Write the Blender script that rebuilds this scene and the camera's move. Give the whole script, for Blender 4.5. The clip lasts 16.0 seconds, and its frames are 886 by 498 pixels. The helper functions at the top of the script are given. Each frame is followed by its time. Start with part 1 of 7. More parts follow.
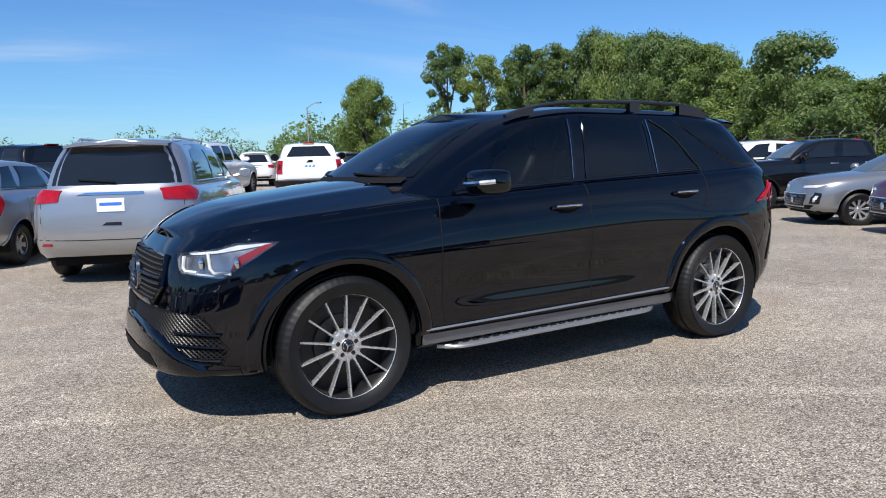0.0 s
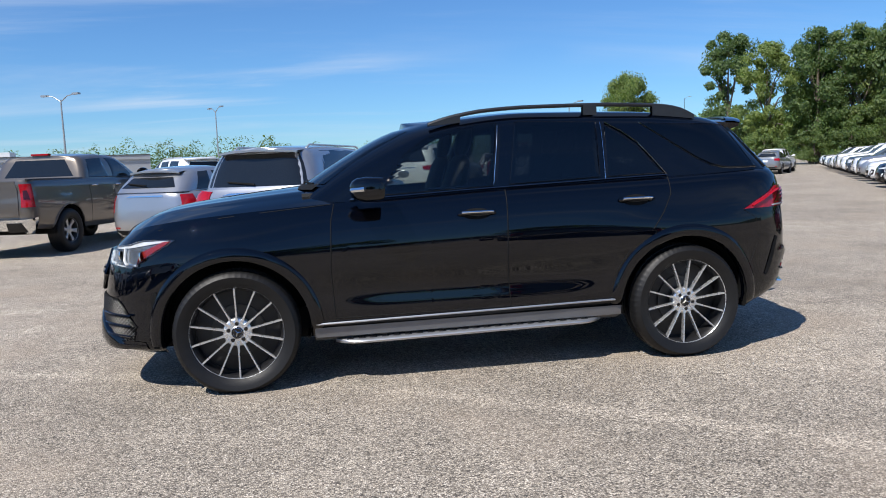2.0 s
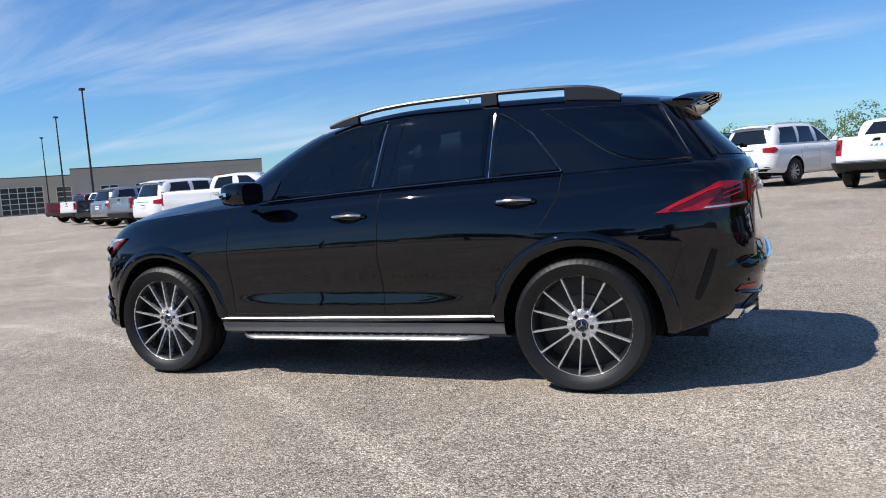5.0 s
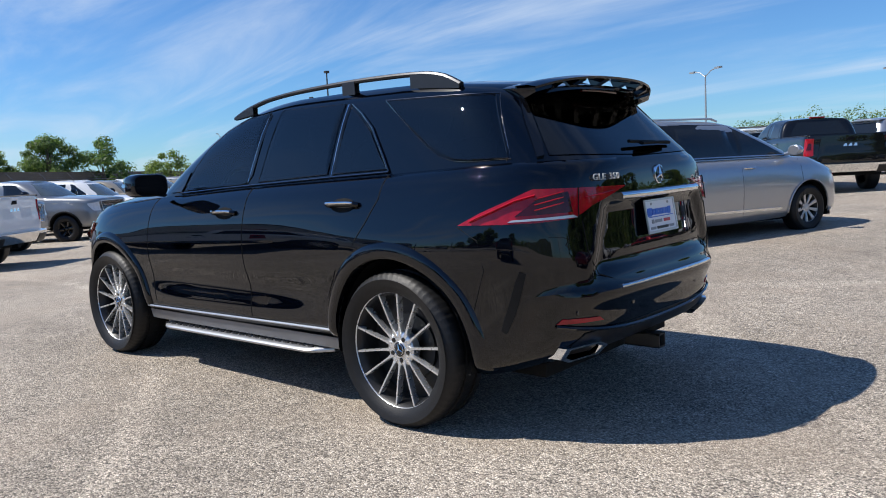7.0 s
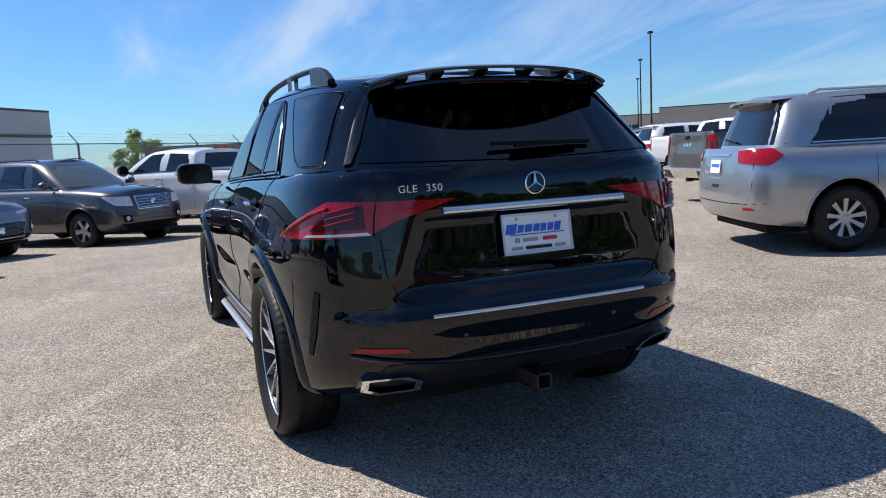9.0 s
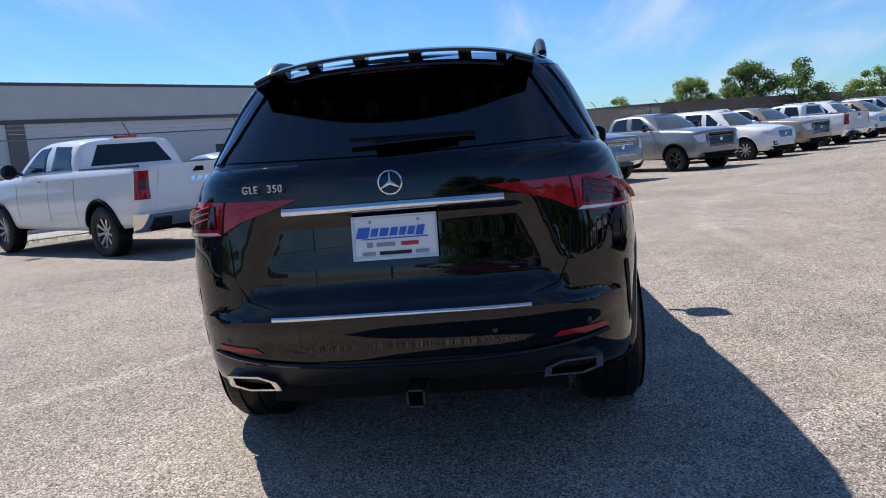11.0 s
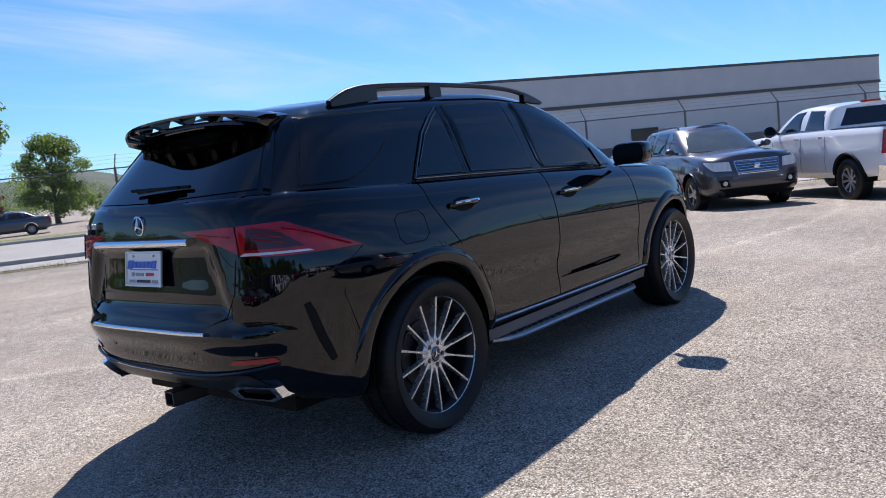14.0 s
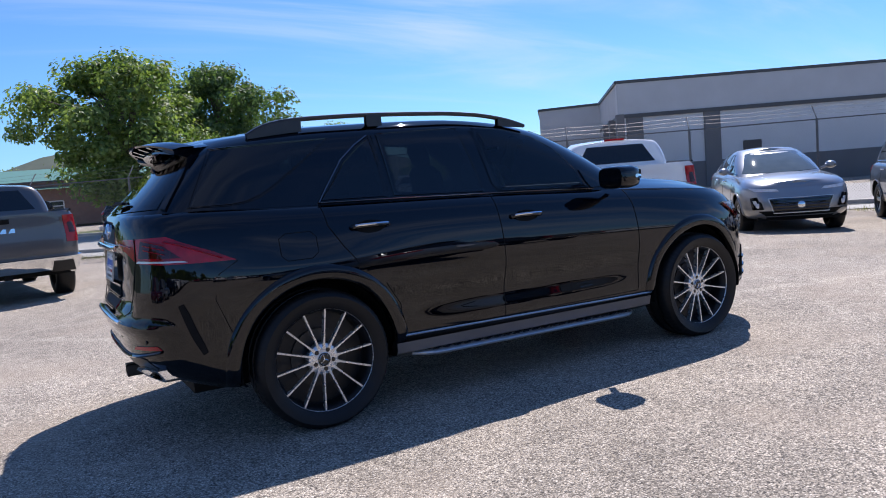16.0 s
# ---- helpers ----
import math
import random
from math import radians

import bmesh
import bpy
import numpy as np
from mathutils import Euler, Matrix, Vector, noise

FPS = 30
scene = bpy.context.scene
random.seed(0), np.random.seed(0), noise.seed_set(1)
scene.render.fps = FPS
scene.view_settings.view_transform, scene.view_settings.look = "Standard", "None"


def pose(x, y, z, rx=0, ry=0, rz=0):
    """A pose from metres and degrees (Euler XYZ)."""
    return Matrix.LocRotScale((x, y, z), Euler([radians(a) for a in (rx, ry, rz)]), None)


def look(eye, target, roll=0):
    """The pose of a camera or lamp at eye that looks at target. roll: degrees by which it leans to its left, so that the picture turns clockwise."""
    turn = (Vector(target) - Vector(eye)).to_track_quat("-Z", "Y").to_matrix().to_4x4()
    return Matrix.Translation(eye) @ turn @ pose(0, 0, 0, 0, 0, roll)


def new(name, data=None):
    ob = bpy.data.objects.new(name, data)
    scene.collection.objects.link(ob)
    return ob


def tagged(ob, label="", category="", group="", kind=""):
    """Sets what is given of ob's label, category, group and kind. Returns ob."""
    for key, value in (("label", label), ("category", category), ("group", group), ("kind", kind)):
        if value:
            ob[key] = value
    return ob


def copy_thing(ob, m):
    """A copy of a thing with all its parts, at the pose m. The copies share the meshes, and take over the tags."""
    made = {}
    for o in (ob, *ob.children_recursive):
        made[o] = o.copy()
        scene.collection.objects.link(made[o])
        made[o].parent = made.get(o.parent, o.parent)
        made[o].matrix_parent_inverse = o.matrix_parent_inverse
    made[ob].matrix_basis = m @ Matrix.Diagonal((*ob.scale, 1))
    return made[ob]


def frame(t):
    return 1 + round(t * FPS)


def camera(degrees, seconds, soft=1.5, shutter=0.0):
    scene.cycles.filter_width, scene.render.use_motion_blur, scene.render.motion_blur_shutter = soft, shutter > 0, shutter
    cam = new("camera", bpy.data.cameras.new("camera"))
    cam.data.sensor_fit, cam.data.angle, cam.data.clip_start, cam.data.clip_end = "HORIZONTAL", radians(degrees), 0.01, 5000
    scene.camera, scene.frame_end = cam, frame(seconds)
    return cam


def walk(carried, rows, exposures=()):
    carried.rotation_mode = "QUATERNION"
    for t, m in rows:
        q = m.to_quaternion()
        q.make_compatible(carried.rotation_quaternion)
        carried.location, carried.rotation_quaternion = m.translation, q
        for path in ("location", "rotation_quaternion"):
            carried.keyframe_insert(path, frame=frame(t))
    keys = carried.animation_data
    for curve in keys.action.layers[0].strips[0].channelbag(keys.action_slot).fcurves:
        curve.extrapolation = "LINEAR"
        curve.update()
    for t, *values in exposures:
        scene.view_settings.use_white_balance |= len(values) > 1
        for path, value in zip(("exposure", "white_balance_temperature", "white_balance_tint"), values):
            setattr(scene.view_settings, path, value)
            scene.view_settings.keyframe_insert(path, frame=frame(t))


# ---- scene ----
cam = camera(61.2, 16.0, soft=1.0)

PATH = [
    (0, (3.09, 4.633, 1.374), (2.071, 2.928, 1.138), -1.6),
    (0.5, (2.611, 5.015, 1.387), (1.769, 3.217, 1.151), -1.7),
    (1, (2.08, 5.264, 1.374), (1.413, 3.392, 1.142), -2.0),
    (1.5, (1.543, 5.538, 1.37), (1.045, 3.614, 1.145), -2.1),
    (2, (0.967, 5.671, 1.358), (0.641, 3.709, 1.141), -2.2),
    (2.5, (0.393, 5.813, 1.344), (0.249, 3.828, 1.139), -2.4),
    (3, (-0.186, 5.811, 1.327), (-0.143, 3.821, 1.132), -2.6),
    (3.2, (-0.416, 5.796, 1.338), (-0.297, 3.809, 1.145), -2.8),
    (5.3, (-2.743, 4.87, 1.254), (-1.873, 3.08, 1.06), -3.9),
    (5.5, (-2.952, 4.74, 1.247), (-2.02, 2.982, 1.052), -3.8),
    (6, (-3.362, 4.341, 1.25), (-2.291, 2.664, 1.044), -3.5),
    (6.5, (-3.757, 3.934, 1.25), (-2.558, 2.348, 1.04), -3.1),
    (7, (-4.078, 3.466, 1.252), (-2.755, 1.981, 1.039), -3.0),
    (7.5, (-4.399, 2.998, 1.253), (-2.947, 1.64, 1.036), -2.9),
    (8, (-4.681, 2.508, 1.307), (-3.098, 1.312, 1.055), -3.0),
    (8.5, (-4.928, 2.006, 1.314), (-3.211, 1.014, 1.057), -3.0),
    (9, (-5.087, 1.508, 1.322), (-3.254, 0.754, 1.06), -3.0),
    (9.2, (-5.119, 1.309, 1.318), (-3.247, 0.658, 1.055), -3.0),
    (11.3, (-5.165, -0.724, 1.313), (-3.211, -0.414, 1.025), -5.2),
    (11.5, (-5.159, -0.925, 1.324), (-3.219, -0.532, 1.039), -5.4),
    (12, (-5.164, -1.447, 1.323), (-3.274, -0.854, 1.047), -5.8),
    (12.5, (-5.01, -1.916, 1.31), (-3.186, -1.138, 1.045), -6.0),
    (13, (-4.821, -2.42, 1.314), (-3.08, -1.467, 1.065), -6.2),
    (13.5, (-4.534, -2.87, 1.299), (-2.89, -1.756, 1.062), -6.3),
    (14, (-4.24, -3.313, 1.308), (-2.707, -2.047, 1.083), -6.2),
    (14.5, (-3.903, -3.734, 1.315), (-2.496, -2.33, 1.096), -6.2),
    (15, (-3.582, -4.119, 1.32), (-2.311, -2.59, 1.112), -5.9),
    (15.5, (-3.278, -4.513, 1.329), (-2.148, -2.875, 1.132), -5.4),
    (16, (-2.906, -4.854, 1.329), (-1.924, -3.121, 1.142), -4.6),
]
walk(cam, [(t, look(eye, target, roll)) for t, eye, target, roll in PATH], [(0.0, 0.25, 6500, 10), (7.5, 0.25, 6500, 10), (12.0, 0.27, 6400, 13), (14.5, 0.35, 6280, 16), (16.0, 0.37, 6250, 17)])

# ---- world, sun, exposure ----
SUN_TO = Vector((0.70, 0.65, 1.24)).normalized()
sun_elev = math.asin(SUN_TO.z)
sun_az = math.atan2(SUN_TO.x, SUN_TO.y)


def nd(tree, kind, **kw):
    n = tree.nodes.new(kind)
    for k, v in kw.items():
        if k in n.inputs:
            n.inputs[k].default_value = v
    return n


def make_world():
    w = bpy.data.worlds.new("sky")
    scene.world = w
    w.use_nodes = True
    t = w.node_tree
    t.nodes.clear()
    sky = t.nodes.new("ShaderNodeTexSky")
    sky.sky_type = "NISHITA"
    sky.sun_disc = False
    sky.sun_elevation = sun_elev
    sky.sun_rotation = sun_az
    sky.altitude = 100
    sky.air_density = 1.0
    sky.dust_density = 0.15
    sky.ozone_density = 1.6
    tc = t.nodes.new("ShaderNodeTexCoord")
    # thin cirrus: direction projected on a high flat layer, stretched along one axis
    sep = t.nodes.new("ShaderNodeSeparateXYZ")
    t.links.new(tc.outputs["Generated"], sep.inputs[0])
    add = t.nodes.new("ShaderNodeMath"); add.operation = "ADD"; add.inputs[1].default_value = 0.16
    mx = t.nodes.new("ShaderNodeMath"); mx.operation = "MAXIMUM"; mx.inputs[1].default_value = 0.02
    t.links.new(sep.outputs["Z"], mx.inputs[0]); t.links.new(mx.outputs[0], add.inputs[0])
    div = t.nodes.new("ShaderNodeVectorMath"); div.operation = "DIVIDE"
    comb = t.nodes.new("ShaderNodeCombineXYZ")
    for i in range(3):
        t.links.new(add.outputs[0], comb.inputs[i])
    t.links.new(tc.outputs["Generated"], div.inputs[0]); t.links.new(comb.outputs[0], div.inputs[1])
    mp = t.nodes.new("ShaderNodeMapping")
    mp.inputs["Rotation"].default_value = (0, 0, radians(38))
    mp.inputs["Scale"].default_value = (0.35, 1.25, 0.0)
    t.links.new(div.outputs[0], mp.inputs["Vector"])
    n1 = nd(t, "ShaderNodeTexNoise", Scale=1.15, Detail=9.0, Roughness=0.58, Distortion=0.7)
    t.links.new(mp.outputs[0], n1.inputs["Vector"])
    r1 = t.nodes.new("ShaderNodeMapRange")
    r1.inputs["From Min"].default_value, r1.inputs["From Max"].default_value = 0.45, 0.76
    r1.inputs["To Max"].default_value = 0.62
    r1.interpolation_type = "SMOOTHSTEP"
    t.links.new(n1.outputs["Fac"], r1.inputs["Value"])
    n2 = nd(t, "ShaderNodeTexNoise", Scale=0.5, Detail=3.0)
    t.links.new(div.outputs[0], n2.inputs["Vector"])
    r2 = t.nodes.new("ShaderNodeMapRange")
    r2.inputs["From Min"].default_value, r2.inputs["From Max"].default_value = 0.34, 0.56
    t.links.new(n2.outputs["Fac"], r2.inputs["Value"])
    mul = t.nodes.new("ShaderNodeMath"); mul.operation = "MULTIPLY"
    t.links.new(r1.outputs[0], mul.inputs[0]); t.links.new(r2.outputs[0], mul.inputs[1])
    tint = t.nodes.new("ShaderNodeMix"); tint.data_type = "RGBA"; tint.blend_type = "MULTIPLY"
    tint.inputs["Factor"].default_value = 1.0
    tint.inputs["B"].default_value = SKY_TINT
    t.links.new(sky.outputs[0], tint.inputs["A"])
    mix = t.nodes.new("ShaderNodeMix"); mix.data_type = "RGBA"
    t.links.new(mul.outputs[0], mix.inputs["Factor"])
    t.links.new(tint.outputs["Result"], mix.inputs["A"])
    mix.inputs["B"].default_value = CLOUD
    bg = t.nodes.new("ShaderNodeBackground")
    bg.inputs["Strength"].default_value = SKY_STRENGTH
    out = t.nodes.new("ShaderNodeOutputWorld")
    t.links.new(mix.outputs["Result"], bg.inputs[0]); t.links.new(bg.outputs[0], out.inputs[0])


SKY_TINT = (0.54, 0.90, 1.33, 1)
CLOUD = (7.0, 8.0, 9.4, 1)
SKY_STRENGTH = 0.084
make_world()
sun = new("sun", bpy.data.lights.new("sun", "SUN"))
sun.data.energy, sun.data.angle, sun.data.color = 5.0, radians(0.53), (1.0, 0.955, 0.89)
sun.matrix_world = look(SUN_TO * 60, (0, 0, 0))

# ---- materials ----
MATS = {}


def material(name):
    m = bpy.data.materials.new(name)
    m.use_nodes = True
    t = m.node_tree
    b = t.nodes["Principled BSDF"]
    return m, t, b


def simple(name, color, rough=0.5, metal=0.0, coat=0.0, spec=0.5, grain=0.06, scale=8.0, bump=0.0, bump_scale=60.0, emit=None):
    """A plain surface with a little uneven tone and gloss at two scales."""
    if name in MATS:
        return MATS[name]
    m, t, b = material(name)
    tc = t.nodes.new("ShaderNodeTexCoord")
    n = nd(t, "ShaderNodeTexNoise", Scale=scale, Detail=5.0)
    t.links.new(tc.outputs["Object"], n.inputs["Vector"])
    mix = t.nodes.new("ShaderNodeMix"); mix.data_type = "RGBA"
    mix.inputs["A"].default_value = (*[c * (1 - grain * 2) for c in color], 1)
    mix.inputs["B"].default_value = (*[min(1, c * (1 + grain * 2)) for c in color], 1)
    t.links.new(n.outputs["Fac"], mix.inputs["Factor"])
    t.links.new(mix.outputs["Result"], b.inputs["Base Color"])
    rr = t.nodes.new("ShaderNodeMapRange")
    rr.inputs["To Min"].default_value, rr.inputs["To Max"].default_value = max(0.0, rough * 0.8), min(1.0, rough * 1.2)
    n2 = nd(t, "ShaderNodeTexNoise", Scale=scale * 3.3, Detail=3.0)
    t.links.new(tc.outputs["Object"], n2.inputs["Vector"])
    t.links.new(n2.outputs["Fac"], rr.inputs["Value"]); t.links.new(rr.outputs[0], b.inputs["Roughness"])
    b.inputs["Metallic"].default_value = metal
    b.inputs["Coat Weight"].default_value = coat
    b.inputs["Coat Roughness"].default_value = 0.03
    b.inputs["Specular IOR Level"].default_value = spec
    if bump:
        bp = nd(t, "ShaderNodeBump", Strength=bump, Distance=0.01)
        n3 = nd(t, "ShaderNodeTexNoise", Scale=bump_scale, Detail=4.0)
        t.links.new(tc.outputs["Object"], n3.inputs["Vector"])
        t.links.new(n3.outputs["Fac"], bp.inputs["Height"]); t.links.new(bp.outputs[0], b.inputs["Normal"])
    if emit:
        b.inputs["Emission Color"].default_value = (*emit[:3], 1)
        b.inputs["Emission Strength"].default_value = emit[3]
    MATS[name] = m
    return m


def car_paint(name, color, metal=0.4, rough=0.28, dust=0.04, spec=0.3, ior=1.5):
    """Clear-coated paint with flake, faint orange peel and a film of dust."""
    if name in MATS:
        return MATS[name]
    m, t, b = material(name)
    tc = t.nodes.new("ShaderNodeTexCoord")
    n = nd(t, "ShaderNodeTexNoise", Scale=2.2, Detail=6.0, Roughness=0.65)
    t.links.new(tc.outputs["Object"], n.inputs["Vector"])
    r = t.nodes.new("ShaderNodeMapRange")
    r.inputs["From Min"].default_value, r.inputs["From Max"].default_value, r.inputs["To Max"].default_value = 0.45, 0.8, dust
    t.links.new(n.outputs["Fac"], r.inputs["Value"])
    mix = t.nodes.new("ShaderNodeMix"); mix.data_type = "RGBA"
    mix.inputs["A"].default_value = (*color, 1)
    mix.inputs["B"].default_value = (0.30, 0.27, 0.23, 1)
    t.links.new(r.outputs[0], mix.inputs["Factor"]); t.links.new(mix.outputs["Result"], b.inputs["Base Color"])
    b.inputs["Metallic"].default_value = metal
    b.inputs["Roughness"].default_value = rough
    b.inputs["Specular IOR Level"].default_value = spec
    b.inputs["Coat Weight"].default_value = 1.0
    b.inputs["Coat Roughness"].default_value = 0.012
    b.inputs["Coat IOR"].default_value = ior
    MATS[name] = m
    return m


def glass_mat(name, tint, ior=1.5):
    """A tinted pane: what is behind shows through darkened, with gloss by Fresnel."""
    if name in MATS:
        return MATS[name]
    m, t, b = material(name)
    t.nodes.remove(b)
    out = t.nodes["Material Output"]
    tr = t.nodes.new("ShaderNodeBsdfTransparent"); tr.inputs[0].default_value = (*tint, 1)
    gl = t.nodes.new("ShaderNodeBsdfGlossy"); gl.inputs["Roughness"].default_value = 0.01
    fr = nd(t, "ShaderNodeFresnel", IOR=ior)
    mx = t.nodes.new("ShaderNodeMixShader")
    t.links.new(fr.outputs[0], mx.inputs[0]); t.links.new(tr.outputs[0], mx.inputs[1]); t.links.new(gl.outputs[0], mx.inputs[2])
    t.links.new(mx.outputs[0], out.inputs["Surface"])
    MATS[name] = m
    return m


def ground_mat():
    m, t, b = material("chip seal asphalt")
    tc = t.nodes.new("ShaderNodeTexCoord")
    v = nd(t, "ShaderNodeTexVoronoi", Scale=125.0, Randomness=1.0)
    t.links.new(tc.outputs["Object"], v.inputs["Vector"])
    cr = t.nodes.new("ShaderNodeValToRGB")
    els = cr.color_ramp.elements
    els[0].position, els[0].color = 0.0, (0.12, 0.105, 0.092, 1)
    els[1].position, els[1].color = 1.0, (0.90, 0.80, 0.67, 1)
    for p, c in ((0.25, (0.315, 0.272, 0.222, 1)), (0.55, (0.51, 0.442, 0.358, 1)), (0.8, (0.655, 0.565, 0.452, 1))):
        e = els.new(p); e.color = c
    sepc = t.nodes.new("ShaderNodeSeparateColor")
    t.links.new(v.outputs["Color"], sepc.inputs[0]); t.links.new(sepc.outputs[0], cr.inputs[0])
    # dark binder between the chips
    ed = t.nodes.new("ShaderNodeMapRange")
    ed.inputs["From Min"].default_value, ed.inputs["From Max"].default_value = 0.35, 0.75
    ed.inputs["To Min"].default_value, ed.inputs["To Max"].default_value = 1.0, 0.55
    t.links.new(v.outputs["Distance"], ed.inputs["Value"])
    # broad stains, worn streaks and tyre arcs
    n1 = nd(t, "ShaderNodeTexNoise", Scale=0.33, Detail=7.0, Roughness=0.62)
    t.links.new(tc.outputs["Object"], n1.inputs["Vector"])
    m1 = t.nodes.new("ShaderNodeMapRange")
    m1.inputs["From Min"].default_value, m1.inputs["From Max"].default_value = 0.3, 0.72
    m1.inputs["To Min"].default_value, m1.inputs["To Max"].default_value = 0.63, 1.05
    t.links.new(n1.outputs["Fac"], m1.inputs["Value"])
    n2 = nd(t, "ShaderNodeTexNoise", Scale=3.1, Detail=6.0, Roughness=0.7)
    t.links.new(tc.outputs["Object"], n2.inputs["Vector"])
    m2 = t.nodes.new("ShaderNodeMapRange")
    m2.inputs["From Min"].default_value, m2.inputs["From Max"].default_value = 0.3, 0.7
    m2.inputs["To Min"].default_value, m2.inputs["To Max"].default_value = 0.84, 1.14
    t.links.new(n2.outputs["Fac"], m2.inputs["Value"])
    mp = t.nodes.new("ShaderNodeMapping"); mp.inputs["Scale"].default_value = (0.10, 0.75, 1); mp.inputs["Rotation"].default_value = (0, 0, 0.72)
    t.links.new(tc.outputs["Object"], mp.inputs["Vector"])
    n4 = nd(t, "ShaderNodeTexNoise", Scale=1.3, Detail=5.0, Roughness=0.6, Distortion=0.5)
    t.links.new(mp.outputs[0], n4.inputs["Vector"])
    m4 = t.nodes.new("ShaderNodeMapRange")
    m4.inputs["From Min"].default_value, m4.inputs["From Max"].default_value = 0.55, 0.72
    m4.inputs["To Min"].default_value, m4.inputs["To Max"].default_value = 1.0, 1.10
    t.links.new(n4.outputs["Fac"], m4.inputs["Value"])
    # coarser stones show through
    v2 = nd(t, "ShaderNodeTexVoronoi", Scale=38.0, Randomness=1.0)
    t.links.new(tc.outputs["Object"], v2.inputs["Vector"])
    s2 = t.nodes.new("ShaderNodeSeparateColor")
    t.links.new(v2.outputs["Color"], s2.inputs[0])
    m6 = t.nodes.new("ShaderNodeMapRange")
    m6.inputs["To Min"].default_value, m6.inputs["To Max"].default_value = 0.86, 1.14
    t.links.new(s2.outputs[0], m6.inputs["Value"])
    # pale dusty arcs left by turning tyres
    n7 = nd(t, "ShaderNodeTexNoise", Scale=2.4, Detail=6.0, Roughness=0.7)
    t.links.new(tc.outputs["Object"], n7.inputs["Vector"])
    arcs = None
    for cx, cy, rad, wid, amt in ((7.6, 13.3, 14.0, 0.16, 0.26), (7.9, 13.9, 16.2, 0.14, 0.12), (-9.5, -7.0, 9.2, 0.22, 0.14), (3.0, -14.0, 11.2, 0.20, 0.14), (-4.0, 12.0, 7.4, 0.16, 0.12)):
        sb = t.nodes.new("ShaderNodeVectorMath"); sb.operation = "DISTANCE"; sb.inputs[1].default_value = (cx, cy, 0)
        t.links.new(tc.outputs["Object"], sb.inputs[0])
        wob = t.nodes.new("ShaderNodeMath"); wob.operation = "MULTIPLY_ADD"; wob.inputs[1].default_value = 0.30; wob.inputs[2].default_value = -rad - 0.15
        t.links.new(n7.outputs["Fac"], wob.inputs[0])
        ad = t.nodes.new("ShaderNodeMath"); ad.operation = "ADD"
        t.links.new(sb.outputs["Value"], ad.inputs[0]); t.links.new(wob.outputs[0], ad.inputs[1])
        ab = t.nodes.new("ShaderNodeMath"); ab.operation = "ABSOLUTE"
        t.links.new(ad.outputs[0], ab.inputs[0])
        rg_ = t.nodes.new("ShaderNodeMapRange"); rg_.interpolation_type = "SMOOTHSTEP"
        rg_.inputs["From Min"].default_value, rg_.inputs["From Max"].default_value = 0.0, wid
        rg_.inputs["To Min"].default_value, rg_.inputs["To Max"].default_value = 1.0 + amt, 1.0
        t.links.new(ab.outputs[0], rg_.inputs["Value"])
        if arcs is None:
            arcs = rg_
        else:
            mu = t.nodes.new("ShaderNodeMath"); mu.operation = "MULTIPLY"
            t.links.new(arcs.outputs[0], mu.inputs[0]); t.links.new(rg_.outputs[0], mu.inputs[1])
            arcs = mu
    prod = None
    for nn in (ed, m1, m2, m4, m6, arcs):
        if prod is None:
            prod = nn
            continue
        mu = t.nodes.new("ShaderNodeMath"); mu.operation = "MULTIPLY"
        t.links.new(prod.outputs[0], mu.inputs[0]); t.links.new(nn.outputs[0], mu.inputs[1])
        prod = mu
    sc = t.nodes.new("ShaderNodeVectorMath"); sc.operation = "SCALE"
    t.links.new(cr.outputs[0], sc.inputs[0]); t.links.new(prod.outputs[0], sc.inputs["Scale"])
    # rusty tan dust in places
    n5 = nd(t, "ShaderNodeTexNoise", Scale=0.8, Detail=5.0)
    t.links.new(tc.outputs["Object"], n5.inputs["Vector"])
    m5 = t.nodes.new("ShaderNodeMapRange")
    m5.inputs["From Min"].default_value, m5.inputs["From Max"].default_value, m5.inputs["To Max"].default_value = 0.48, 0.72, 0.5
    t.links.new(n5.outputs["Fac"], m5.inputs["Value"])
    tan = t.nodes.new("ShaderNodeMix"); tan.data_type = "RGBA"
    tan.inputs["B"].default_value = (0.36, 0.29, 0.22, 1)
    t.links.new(m5.outputs[0], tan.inputs["Factor"]); t.links.new(sc.outputs[0], tan.inputs["A"])
    t.links.new(tan.outputs["Result"], b.inputs["Base Color"])
    b.inputs["Roughness"].default_value = 0.85
    b.inputs["Specular IOR Level"].default_value = 0.3
    bp = nd(t, "ShaderNodeBump", Strength=0.8, Distance=0.007)
    inv = t.nodes.new("ShaderNodeMath"); inv.operation = "SUBTRACT"; inv.inputs[0].default_value = 1.0
    t.links.new(v.outputs["Distance"], inv.inputs[1]); t.links.new(inv.outputs[0], bp.inputs["Height"])
    t.links.new(bp.outputs[0], b.inputs["Normal"])
    return m


